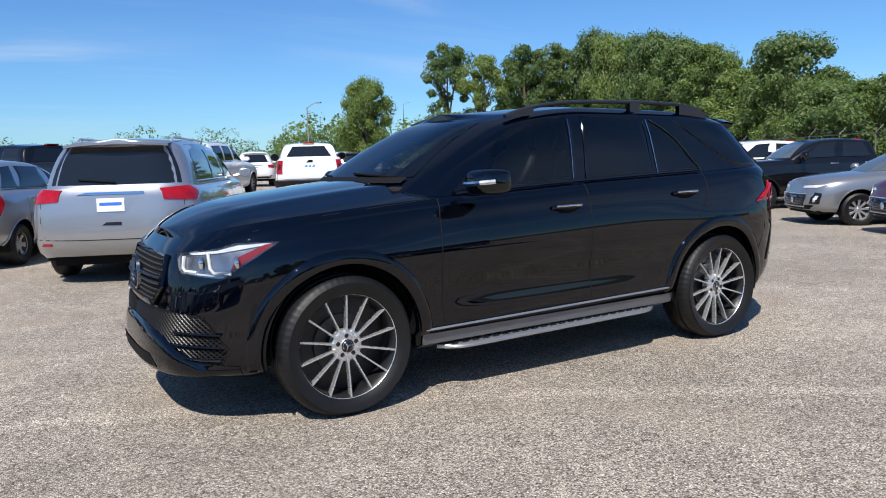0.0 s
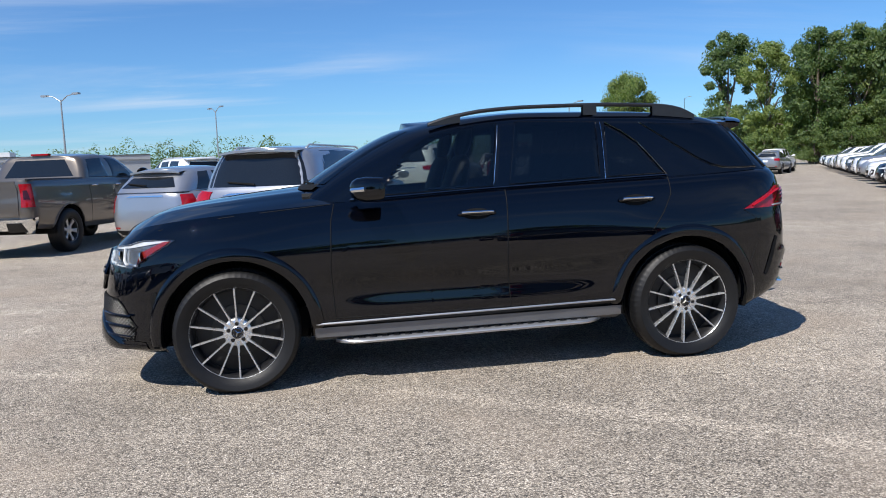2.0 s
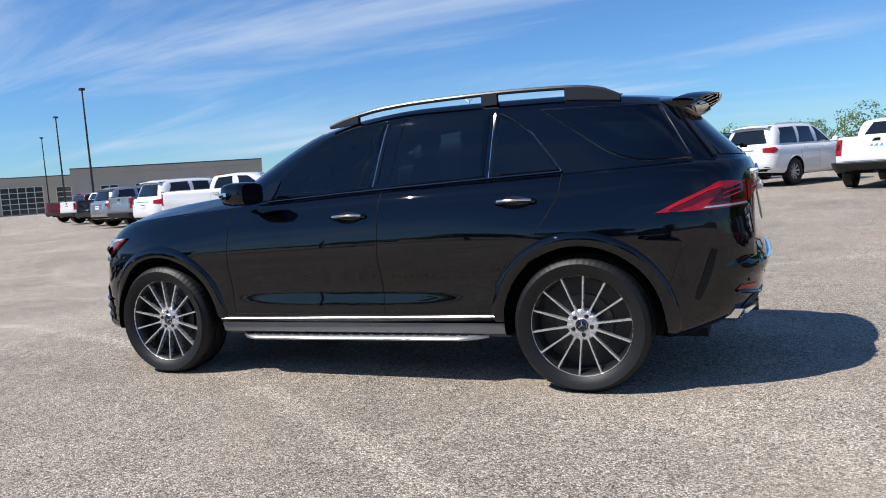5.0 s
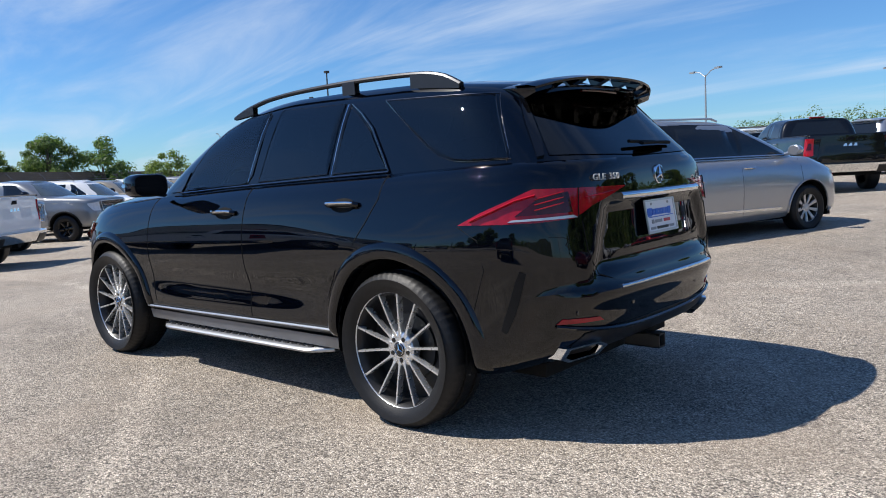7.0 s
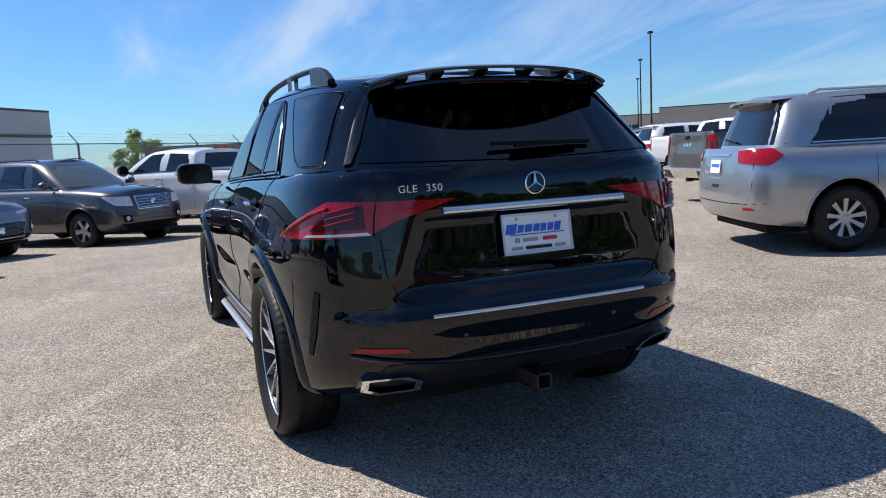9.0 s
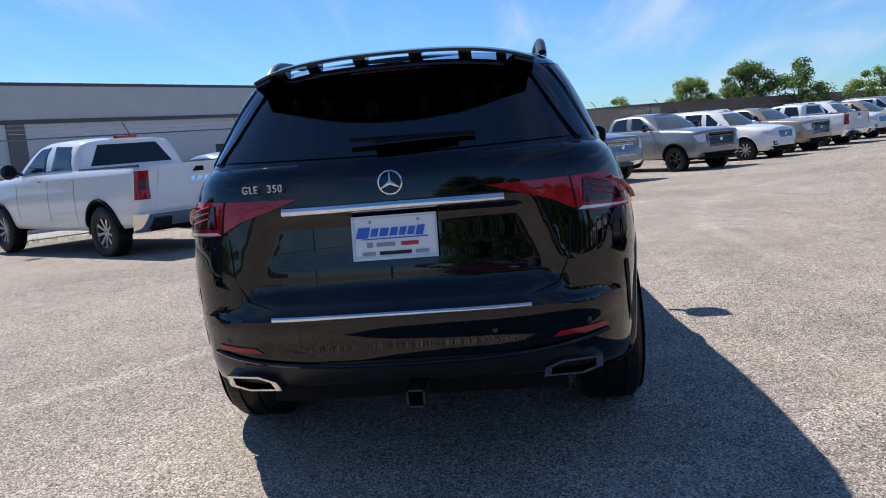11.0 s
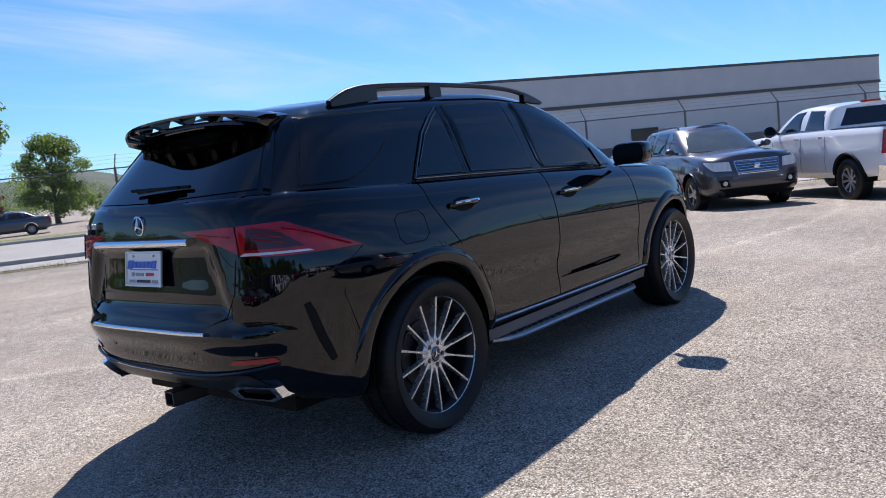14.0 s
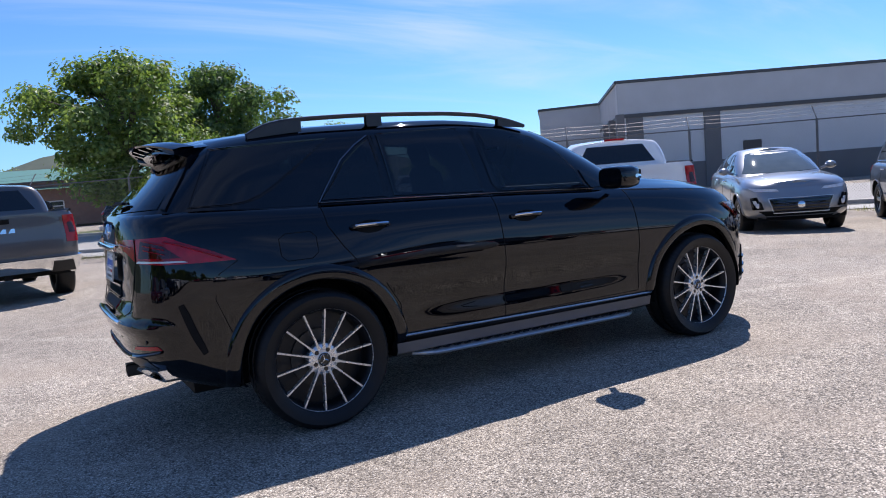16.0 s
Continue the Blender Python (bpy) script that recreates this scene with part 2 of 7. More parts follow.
def leaf_mat(name, c1, c2):
    if name in MATS:
        return MATS[name]
    m, t, b = material(name)
    g = t.nodes.new("ShaderNodeNewGeometry")
    mix = t.nodes.new("ShaderNodeMix"); mix.data_type = "RGBA"
    mix.inputs["A"].default_value, mix.inputs["B"].default_value = (*c1, 1), (*c2, 1)
    t.links.new(g.outputs["Random Per Island"], mix.inputs["Factor"])
    oi = t.nodes.new("ShaderNodeObjectInfo")
    hue = t.nodes.new("ShaderNodeMix"); hue.data_type = "RGBA"
    hue.inputs["A"].default_value, hue.inputs["B"].default_value = (0.66, 0.74, 0.80, 1), (1.22, 1.14, 1.0, 1)
    t.links.new(oi.outputs["Random"], hue.inputs["Factor"])
    own = t.nodes.new("ShaderNodeMix"); own.data_type = "RGBA"; own.blend_type = "MULTIPLY"; own.inputs["Factor"].default_value = 1.0
    t.links.new(mix.outputs["Result"], own.inputs["A"]); t.links.new(hue.outputs["Result"], own.inputs["B"])
    mix = own
    t.links.new(mix.outputs["Result"], b.inputs["Base Color"])
    b.inputs["Roughness"].default_value = 0.5
    tl = t.nodes.new("ShaderNodeBsdfTranslucent")
    br = t.nodes.new("ShaderNodeVectorMath"); br.operation = "MULTIPLY"; br.inputs[1].default_value = (1.6, 1.7, 0.8)
    t.links.new(mix.outputs["Result"], br.inputs[0]); t.links.new(br.outputs[0], tl.inputs[0])
    ms = t.nodes.new("ShaderNodeMixShader"); ms.inputs[0].default_value = 0.45
    out = t.nodes["Material Output"]
    t.links.new(b.outputs[0], ms.inputs[1]); t.links.new(tl.outputs[0], ms.inputs[2]); t.links.new(ms.outputs[0], out.inputs[0])
    MATS[name] = m
    return m


BLACK_PAINT = car_paint("black paint", (0.0006, 0.0011, 0.0030), 0.0, 0.3, 0.0008, 0.0, 1.53)
GLOSS_BLACK = simple("gloss black plastic", (0.003, 0.003, 0.0036), 0.10, 0, 0.6, 0.3)
SATIN_BLACK = simple("satin black plastic", (0.010, 0.010, 0.011), 0.40, spec=0.4, bump=0.05)
MATT_BLACK = simple("matt black plastic", (0.006, 0.006, 0.006), 0.75, spec=0.2)
RUBBER = simple("tyre rubber", (0.007, 0.007, 0.0075), 0.50, spec=0.35, grain=0.15, scale=25, bump=0.12, bump_scale=160)
CHROME = simple("chrome", (0.78, 0.79, 0.80), 0.07, 1.0, grain=0.02)
DARK_CHROME = simple("smoked chrome", (0.20, 0.20, 0.21), 0.15, 1.0, grain=0.02)
SILVER = simple("machined aluminium", (0.68, 0.69, 0.70), 0.28, 0.8, grain=0.015, scale=6)
ALLOY = simple("silver alloy paint", (0.50, 0.51, 0.52), 0.32, 0.7, 0.3, grain=0.03)
RAIL_GREY = simple("dark anodised rail", (0.045, 0.046, 0.05), 0.34, 0.6, grain=0.06, scale=20)
STEP_ALU = simple("brushed step aluminium", (0.52, 0.53, 0.54), 0.36, 0.85, grain=0.05, scale=30)
GLASS = glass_mat("tinted glass", (0.075, 0.085, 0.09), 1.68)
GLASS_FRONT = glass_mat("front door glass", (0.40, 0.44, 0.43), 1.6)
WINDSCREEN = glass_mat("windscreen glass", (0.34, 0.38, 0.38), 1.75)
CLEAR = glass_mat("lamp glass", (0.92, 0.93, 0.94))
CAR_GLASS = simple("dark car glass", (0.010, 0.012, 0.014), 0.03, 0, 0.3, grain=0.05)
CAR_SCREEN = simple("windscreen with dark cabin", (0.085, 0.105, 0.11), 0.03, 0, 0.3, grain=0.2, scale=3)
RED_LAMP = simple("red lamp lens", (0.33, 0.005, 0.012), 0.10, 0, 0.45, 0.3, grain=0.25, scale=14)
DARK_RED = simple("smoked red lens", (0.045, 0.0015, 0.003), 0.08, 0, 0.45, 0.3, grain=0.3, scale=14)
WHITE_LAMP = simple("white lamp lens", (0.62, 0.64, 0.66), 0.12, 0, 1.0, grain=0.15, scale=20)
AMBER = simple("side reflector", (0.26, 0.02, 0.014), 0.15, 0, 0.8)
PLATE_WHITE = simple("plate white", (0.80, 0.81, 0.83), 0.4, grain=0.02)
PLATE_BLUE = simple("plate blue", (0.03, 0.13, 0.55), 0.4, grain=0.02)
PLATE_RED = simple("plate red", (0.5, 0.03, 0.04), 0.4, grain=0.02)
PLATE_GREY = simple("plate grey", (0.28, 0.29, 0.31), 0.4, grain=0.02)
FRAME_SILVER = simple("plate frame", (0.62, 0.62, 0.62), 0.3, 0.6, grain=0.04)
TRIM_LEATHER = simple("dark cabin leather", (0.030, 0.029, 0.028), 0.6, bump=0.1)
BEIGE_TRIM = simple("beige cabin trim", (0.33, 0.30, 0.22), 0.65)
GALV = simple("galvanised steel", (0.40, 0.41, 0.41), 0.45, 0.7, grain=0.12, scale=12)
WIRE = simple("fence wire", (0.13, 0.13, 0.125), 0.5, 0.6, grain=0.15)
DULL_STEEL = simple("weathered fence steel", (0.16, 0.155, 0.15), 0.6, 0.5, grain=0.2, scale=9)
DARK_STEEL = simple("dark steel", (0.05, 0.048, 0.045), 0.55, 0.5, grain=0.3, scale=9)
CONCRETE = simple("concrete", (0.42, 0.40, 0.37), 0.85, grain=0.14, scale=5, bump=0.3, bump_scale=40)
BARK = simple("bark", (0.13, 0.105, 0.08), 0.9, grain=0.35, scale=7, bump=0.8, bump_scale=14)
LEAF_A = leaf_mat("leaves deep green", (0.066, 0.122, 0.036), (0.200, 0.265, 0.088))
LEAF_B = leaf_mat("leaves olive green", (0.075, 0.132, 0.040), (0.225, 0.285, 0.104))
LEAF_R = leaf_mat("leaves dark red", (0.060, 0.014, 0.016), (0.135, 0.040, 0.035))

# ---- mesh helpers ----


def link_mesh(name, me, parent=None, label=""):
    ob = new(name, me)
    if parent:
        ob.parent = parent
    if label:
        ob["label"] = label
    return ob


class MB:
    """Collects vertices and faces of one mesh."""

    def __init__(self):
        self.v, self.f = [], []

    def grid(self, pts, close_u=False, flip=False):
        pts = np.asarray(pts, float)
        a, b = pts.shape[:2]
        o = len(self.v)
        self.v += pts.reshape(-1, 3).tolist()
        for i in range(a - 1 + (1 if close_u else 0)):
            i2 = (i + 1) % a
            for j in range(b - 1):
                q = (o + i * b + j, o + i2 * b + j, o + i2 * b + j + 1, o + i * b + j + 1)
                self.f.append(q[::-1] if flip else q)
        return self

    def box(self, c, s, m=None):
        o = len(self.v)
        cx, cy, cz = c
        sx, sy, sz = (k / 2 for k in s)
        for dx in (-1, 1):
            for dy in (-1, 1):
                for dz in (-1, 1):
                    p = Vector((dx * sx, dy * sy, dz * sz))
                    if m is not None:
                        p = m @ p
                    self.v.append((cx + p.x, cy + p.y, cz + p.z))
        for q in ((0, 1, 3, 2), (4, 6, 7, 5), (0, 4, 5, 1), (2, 3, 7, 6), (0, 2, 6, 4), (1, 5, 7, 3)):
            self.f.append(tuple(o + i for i in q))
        return self

    def tube(self, pts, r, seg=6, flat=1.0, up=(0, 0, 1), cap=True, radii=None):
        """A round bar along pts; flat squeezes it across its up direction."""
        pts = [Vector(p) for p in pts]
        n = len(pts)
        o = len(self.v)
        for i, p in enumerate(pts):
            d = (pts[min(i + 1, n - 1)] - pts[max(i - 1, 0)])
            d = d.normalized() if d.length > 1e-9 else Vector((1, 0, 0))
            u = Vector(up)
            if abs(d.dot(u)) > 0.95:
                u = Vector((1, 0, 0)) if abs(d.x) < 0.9 else Vector((0, 1, 0))
            s = d.cross(u).normalized()
            u = s.cross(d).normalized()
            rr = radii[i] if radii else r
            for k in range(seg):
                a = 2 * math.pi * k / seg
                q = p + s * (math.cos(a) * rr) + u * (math.sin(a) * rr * flat)
                self.v.append(q[:])
        for i in range(n - 1):
            for k in range(seg):
                k2 = (k + 1) % seg
                self.f.append((o + i * seg + k, o + i * seg + k2, o + (i + 1) * seg + k2, o + (i + 1) * seg + k))
        if cap:
            self.f.append(tuple(o + k for k in range(seg))[::-1])
            self.f.append(tuple(o + (n - 1) * seg + k for k in range(seg)))
        return self

    def lathe(self, prof, seg=48, axis="y", c=(0, 0, 0)):
        """prof: (radius, offset along the axis)."""
        o = len(self.v)
        m = len(prof)
        for i in range(seg):
            a = 2 * math.pi * i / seg
            ca, sa = math.cos(a), math.sin(a)
            for r, h in prof:
                if axis == "y":
                    self.v.append((c[0] + r * ca, c[1] + h, c[2] + r * sa))
                elif axis == "x":
                    self.v.append((c[0] + h, c[1] + r * ca, c[2] + r * sa))
                else:
                    self.v.append((c[0] + r * ca, c[1] + r * sa, c[2] + h))
        for i in range(seg):
            i2 = (i + 1) % seg
            for j in range(m - 1):
                self.f.append((o + i * m + j, o + i * m + j + 1, o + i2 * m + j + 1, o + i2 * m + j))
        return self

    def poly(self, pts):
        o = len(self.v)
        self.v += [tuple(p) for p in pts]
        self.f.append(tuple(range(o, o + len(pts))))
        return self

    def mesh(self, name, mat, smooth=True, angle=40, weld=False):
        me = bpy.data.meshes.new(name)
        me.from_pydata([tuple(p) for p in self.v], [], self.f)
        if weld:
            bm = bmesh.new()
            bm.from_mesh(me)
            bmesh.ops.remove_doubles(bm, verts=bm.verts, dist=1e-5)
            bm.to_mesh(me)
            bm.free()
        bmx = bmesh.new()
        bmx.from_mesh(me)
        bmesh.ops.recalc_face_normals(bmx, faces=bmx.faces)
        bmx.to_mesh(me)
        bmx.free()
        if mat:
            me.materials.append(mat)
        if smooth:
            me.shade_smooth()
            me.set_sharp_from_angle(angle=radians(angle))
        return me

    def part(self, name, mat, parent, label="", smooth=True, angle=40, weld=False):
        return link_mesh(name, self.mesh(name, mat, smooth, angle, weld), parent, label)


# the lot is not level: it falls and climbs by one or two in a hundred, by direction from its middle (degrees, fall)
FALL = [(-180, -1.3), (-157, -1.4), (-135, -0.3), (-121, 0.25), (-97, 1.3), (-85, 1.1), (-70, 0.3), (-55, 0.2), (-35, -0.6), (-18, -1.6), (12, -1.8), (40, -1.0), (75, -0.6), (110, -0.6), (150, -0.9), (180, -1.3)]


def ground_z(x, y):
    r = math.hypot(x, y)
    if r < 4.0:
        return 0.0
    u = min(1.0, (r - 4.0) / 8.0)
    g = min(r, 30.0) * u * u * (3 - 2 * u) * min(1.0, max(0.0, (150.0 - r) / 80.0))
    return float(np.interp(math.degrees(math.atan2(y, x)), *zip(*FALL))) / 100.0 * g


def thing(name, m, label, category, group="", kind=""):
    ob = new(name)
    ob.empty_display_size = 0.2
    ob.matrix_world = Matrix.Translation((0, 0, ground_z(m.translation.x, m.translation.y))) @ m
    return tagged(ob, label, category, group, kind)


def lerp_knots(x, knots):
    xs, zs = zip(*sorted(knots))
    return np.interp(x, xs, zs)


def smooth_knots(x, knots):
    """A smooth curve through the knots (monotone pieces, no overshoot)."""
    ks = sorted(knots)
    xs = np.array([k[0] for k in ks], float)
    ys = np.array([k[1] for k in ks], float)
    if len(xs) == 1:
        return np.full_like(np.asarray(x, float), ys[0])
    h = np.diff(xs)
    d = np.diff(ys) / h
    m = np.zeros(len(xs))
    m[0], m[-1] = d[0], d[-1]
    for i in range(1, len(xs) - 1):
        if d[i - 1] * d[i] > 0:
            w1, w2 = 2 * h[i] + h[i - 1], h[i] + 2 * h[i - 1]
            m[i] = (w1 + w2) / (w1 / d[i - 1] + w2 / d[i])
    x = np.clip(np.asarray(x, float), xs[0], xs[-1])
    i = np.clip(np.searchsorted(xs, x, side="right") - 1, 0, len(xs) - 2)
    t = (x - xs[i]) / h[i]
    return ((2 * t ** 3 - 3 * t ** 2 + 1) * ys[i] + (t ** 3 - 2 * t ** 2 + t) * h[i] * m[i]
            + (-2 * t ** 3 + 3 * t ** 2) * ys[i + 1] + (t ** 3 - t ** 2) * h[i] * m[i + 1])


class Shell:
    """A car skin of stacked plan outlines. levels: rows of (t, xf, xr, w, cf, cr, nf, nr); zfun(x, t) gives the height.
    Half outlines run from the nose's middle along the left side to the tail's middle."""

    def __init__(self, levels, zfun, K, NF, NS, NR, bulge=None, barrel=0.0):
        L = np.array(levels, float)
        self.tk = np.linspace(L[0, 0], L[-1, 0], K)
        self.par = np.stack([smooth_knots(self.tk, list(zip(L[:, 0], L[:, c]))) for c in range(1, L.shape[1])], 1)
        self.zfun, self.bulge, self.barrel = zfun, bulge, barrel
        mid = self.par[K // 2]
        self.tf = self._even(mid[0] - mid[3], mid[2], mid[5], NF)
        self.tr = self._even(mid[4] - mid[1], mid[2], mid[6], NR)
        self.NS = NS
        self.P = np.stack([self._loop(k) for k in range(K)])
        ref = self.P[K // 2]
        self.S = np.concatenate([[0], np.cumsum(np.hypot(np.diff(ref[:, 0]), np.diff(ref[:, 1])))])
        self.total = self.S[-1]
        self.refx = ref[:, 0]

    @staticmethod
    def _even(a, w, n, N):
        th = np.linspace(0, math.pi / 2, 2000)
        x, y = a * np.cos(th) ** (2 / n), w * np.sin(th) ** (2 / n)
        s = np.concatenate([[0], np.cumsum(np.hypot(np.diff(x), np.diff(y)))])
        return np.interp(np.linspace(0, s[-1], N), s, th)

    def _loop(self, k):
        xf, xr, w, cf, cr, nf, nr = self.par[k]
        c, s = np.cos(self.tf), np.sin(self.tf)
        fx, fy = cf + (xf - cf) * np.clip(c, 0, 1) ** (2 / nf), w * s ** (2 / nf)
        sx = np.linspace(cf, cr, self.NS + 2)[1:-1]
        c, s = np.cos(self.tr[::-1]), np.sin(self.tr[::-1])
        rx, ry = cr - (cr - xr) * np.clip(c, 0, 1) ** (2 / nr), w * s ** (2 / nr)
        x = np.concatenate([fx, sx, rx])
        y = np.concatenate([fy, np.full(self.NS, w), ry])
        y = y * (1 - self.barrel * (x / 2.4) ** 2)
        z = self.zfun(x, self.tk[k])
        if self.bulge:
            y = y + self.bulge(x, z) * (y > w * 0.5)
        y[0] = y[-1] = 0.0
        return np.stack([x, y, z], 1)

    def sx(self, x):
        return float(np.interp(-x, -self.refx, self.S))

    def at(self, s, z, off=0.0, side=1):
        p = self._raw(s, z)
        if off:
            a = self._raw(min(s + 0.01, self.total), z) - self._raw(max(s - 0.01, 0), z)
            b = self._raw(s, z + 0.01) - self._raw(s, z - 0.01)
            n = np.cross(b, a)
            n /= max(np.linalg.norm(n), 1e-9)
            if n[1] * 0.3 + n[0] * (1 if s < self.total / 2 else -1) * 0.3 < 0 and abs(n[1]) + abs(n[0]) > 0.05:
                n = -n
            p = p + n * off
        return (p[0], p[1] * side, p[2])

    def _raw(self, s, z):
        if s < 0 or s > self.total:
            ss = -s if s < 0 else 2 * self.total - s
            p = self._raw(ss, z)
            return np.array((p[0], -p[1], p[2]))
        i = min(int(np.searchsorted(self.S, s, side="right")) - 1, len(self.S) - 2)
        i = max(i, 0)
        f = (s - self.S[i]) / (self.S[i + 1] - self.S[i])
        col = self.P[:, i] * (1 - f) + self.P[:, i + 1] * f
        return np.array([np.interp(z, col[:, 2], col[:, 0]), np.interp(z, col[:, 2], col[:, 1]), z if col[0, 2] <= z <= col[-1, 2] else float(np.clip(z, col[0, 2], col[-1, 2]))])

    def full(self):
        """The whole closed outline of each level: left half, then the right half back to the nose."""
        Q = self.P[:, ::-1][:, 1:-1] * np.array((1, -1, 1))
        return np.concatenate([self.P, Q], 1)

    def patch(self, poly, off, side=1, nu=16, nv=6, thick=0.0):
        """A panel on the skin. poly: (s, z) corners, one upper and one lower edge over s. Raised by off; thick adds a rim down to the skin."""
        lo, hi = envelope(poly)
        ss = np.linspace(lo[0][0], lo[-1][0], nu)
        mb = MB()
        g = []
        for s in ss:
            a, b = lerp_knots(s, lo), lerp_knots(s, hi)
            g.append([self.at(s, a + (b - a) * j / (nv - 1), off, side) for j in range(nv)])
        mb.grid(g)
        if thick:
            ring = [g[i][0] for i in range(nu)] + [g[-1][j] for j in range(nv)] + [g[i][-1] for i in range(nu - 1, -1, -1)] + [g[0][j] for j in range(nv - 1, -1, -1)]
            sring = [(ss[i], lerp_knots(ss[i], lo)) for i in range(nu)] + [(ss[-1], g[-1][j][2]) for j in range(nv)] + [(ss[i], lerp_knots(ss[i], hi)) for i in range(nu - 1, -1, -1)] + [(ss[0], g[0][j][2]) for j in range(nv - 1, -1, -1)]
            low = [self.at(s, z, off - thick, side) for s, z in sring]
            mb.grid([ring, low])
        return mb

    def line(self, pts, off, side=1, step=0.03):
        out = []
        for (s0, z0), (s1, z1) in zip(pts, pts[1:]):
            n = max(1, int(math.hypot(s1 - s0, z1 - z0) / step))
            for i in range(n):
                out.append(self.at(s0 + (s1 - s0) * i / n, z0 + (z1 - z0) * i / n, off, side))
        out.append(self.at(*pts[-1], off, side))
        return out


def envelope(poly):
    """Lower and upper edges of a polygon that is single-valued across s."""
    p = list(poly)
    i0 = min(range(len(p)), key=lambda i: (p[i][0], p[i][1]))
    p = p[i0:] + p[:i0]
    i1 = max(range(len(p)), key=lambda i: p[i][0])
    a, b = p[:i1 + 1], [p[0]] + p[i1:][::-1]

    def clean(e):
        out = []
        for q in e:
            if out and q[0] <= out[-1][0]:
                q = (out[-1][0] + 1e-5, q[1])
            out.append(q)
        return out

    a, b = clean(a), clean(b)
    xm = (a[0][0] + a[-1][0]) / 2
    return (a, b) if lerp_knots(xm, a) <= lerp_knots(xm, b) else (b, a)


def inside(x, z, poly):
    c = False
    n = len(poly)
    for i in range(n):
        (x1, z1), (x2, z2) = poly[i], poly[(i + 1) % n]
        if (z1 > z) != (z2 > z) and x < (x2 - x1) * (z - z1) / (z2 - z1) + x1:
            c = not c
    return c


def cap_rows(edge, crown, rows):
    """Rows of points from a half outline in to the middle line, raised by crown(x, f)."""
    out = []
    for r in range(1, rows + 1):
        f = 1 - r / rows
        q = edge.copy()
        q[:, 1] *= f
        q[:, 2] += crown(edge[:, 0], f)
        out.append(q)
    return out


# ---- wheels ----
WHEELS = {}


def tyre_mesh(R, rim, width, seg, fine):
    w = width / 2
    prof = [(rim - 0.012, -w * 0.80), (rim + 0.006, -w * 0.90), (rim + 0.03, -w * 0.98), ((R + rim) / 2 + 0.01, -w * 1.03), (R - 0.045, -w * 0.97), (R - 0.018, -w * 0.86), (R - 0.004, -w * 0.72)]
    if fine:
        mid = []
        for g in (-0.45, -0.15, 0.15, 0.45):
            mid += [(R, (g - 0.045) * width), (R - 0.009, (g - 0.04) * width), (R - 0.009, (g + 0.04) * width), (R, (g + 0.045) * width)]
        mid = [q for q in mid if abs(q[1]) < w * 0.70]
    else:
        mid = [(R, -w * 0.4), (R, w * 0.4)]
    prof = prof + mid + [(r, -h) for r, h in reversed(prof)]
    mb = MB().lathe(prof, seg * 2 if fine else seg)
    if fine:
        # sipes across the tread and shoulders
        out = []
        for x, y, z in mb.v:
            r = math.hypot(x, z)
            i = round((math.atan2(z, x) / (2 * math.pi)) * seg * 2 + (1 if y > 0 else 0))
            k = 1 - 0.0034 / r if r > R - 0.03 and i % 3 == 0 else 1.0
            out.append((x * k, y, z * k))
        mb.v = out
    return mb.mesh("tyre", RUBBER, True, 35)


def rim_meshes(R, rim, width, style):
    """Hub barrel with lip, one spoke, hub cap; the outer face looks along +y."""
    w = width / 2
    barrel = MB().lathe([(rim - 0.004, -w * 0.8), (rim - 0.02, -w * 0.6), (rim - 0.035, -w * 0.2), (rim - 0.035, w * 0.35), (rim - 0.022, w * 0.70), (rim - 0.006, w * 0.80)], 48)
    barrel.lathe([(0.0, -w * 0.1), (rim - 0.035, -w * 0.1)], 48)
    lip = MB().lathe([(rim - 0.014, w * 0.70), (rim - 0.014, w * 0.765), (rim - 0.010, w * 0.80), (rim - 0.002, w * 0.82), (rim + 0.004, w * 0.80)], 64)
    sp = MB()
    r0, r1 = 0.055, rim - 0.016
    if style == "multi":
        segs = [(r0, 0.0145, 0.56), (0.10, 0.0064, 0.60), (0.16, 0.0048, 0.66), (r1, 0.0062, 0.74)]
        count, cap_r = 14, 0.076
    elif style == "ten":
        segs = [(r0, 0.022, 0.55), (0.10, 0.019, 0.62), (r1, 0.030, 0.74)]
        count, cap_r = 9, 0.06
    elif style == "five":
        segs = [(r0, 0.040, 0.55), (0.12, 0.034, 0.62), (r1, 0.050, 0.72)]
        count, cap_r = 5, 0.065
    else:
        segs = [(r0, 0.030, 0.5), (0.12, 0.027, 0.55), (r1, 0.045, 0.66)]
        count, cap_r = 6, 0.07
    g = []
    for r, hw, d in segs:
        y = w * d
        g.append([(r, y - 0.035, -hw * 0.7), (r, y - 0.004, -hw), (r, y, -hw * 0.8), (r, y, hw * 0.8), (r, y - 0.004, hw), (r, y - 0.035, hw * 0.7)])
    sp.grid(g)
    hub = MB().lathe([(0.0, w * 0.60), (0.032, w * 0.60), (0.036, w * 0.585), (0.040, w * 0.56), (cap_r, w * 0.56), (cap_r + 0.012, w * 0.50), (cap_r + 0.014, w * 0.2)], 32)
    return barrel, lip, sp, hub, count


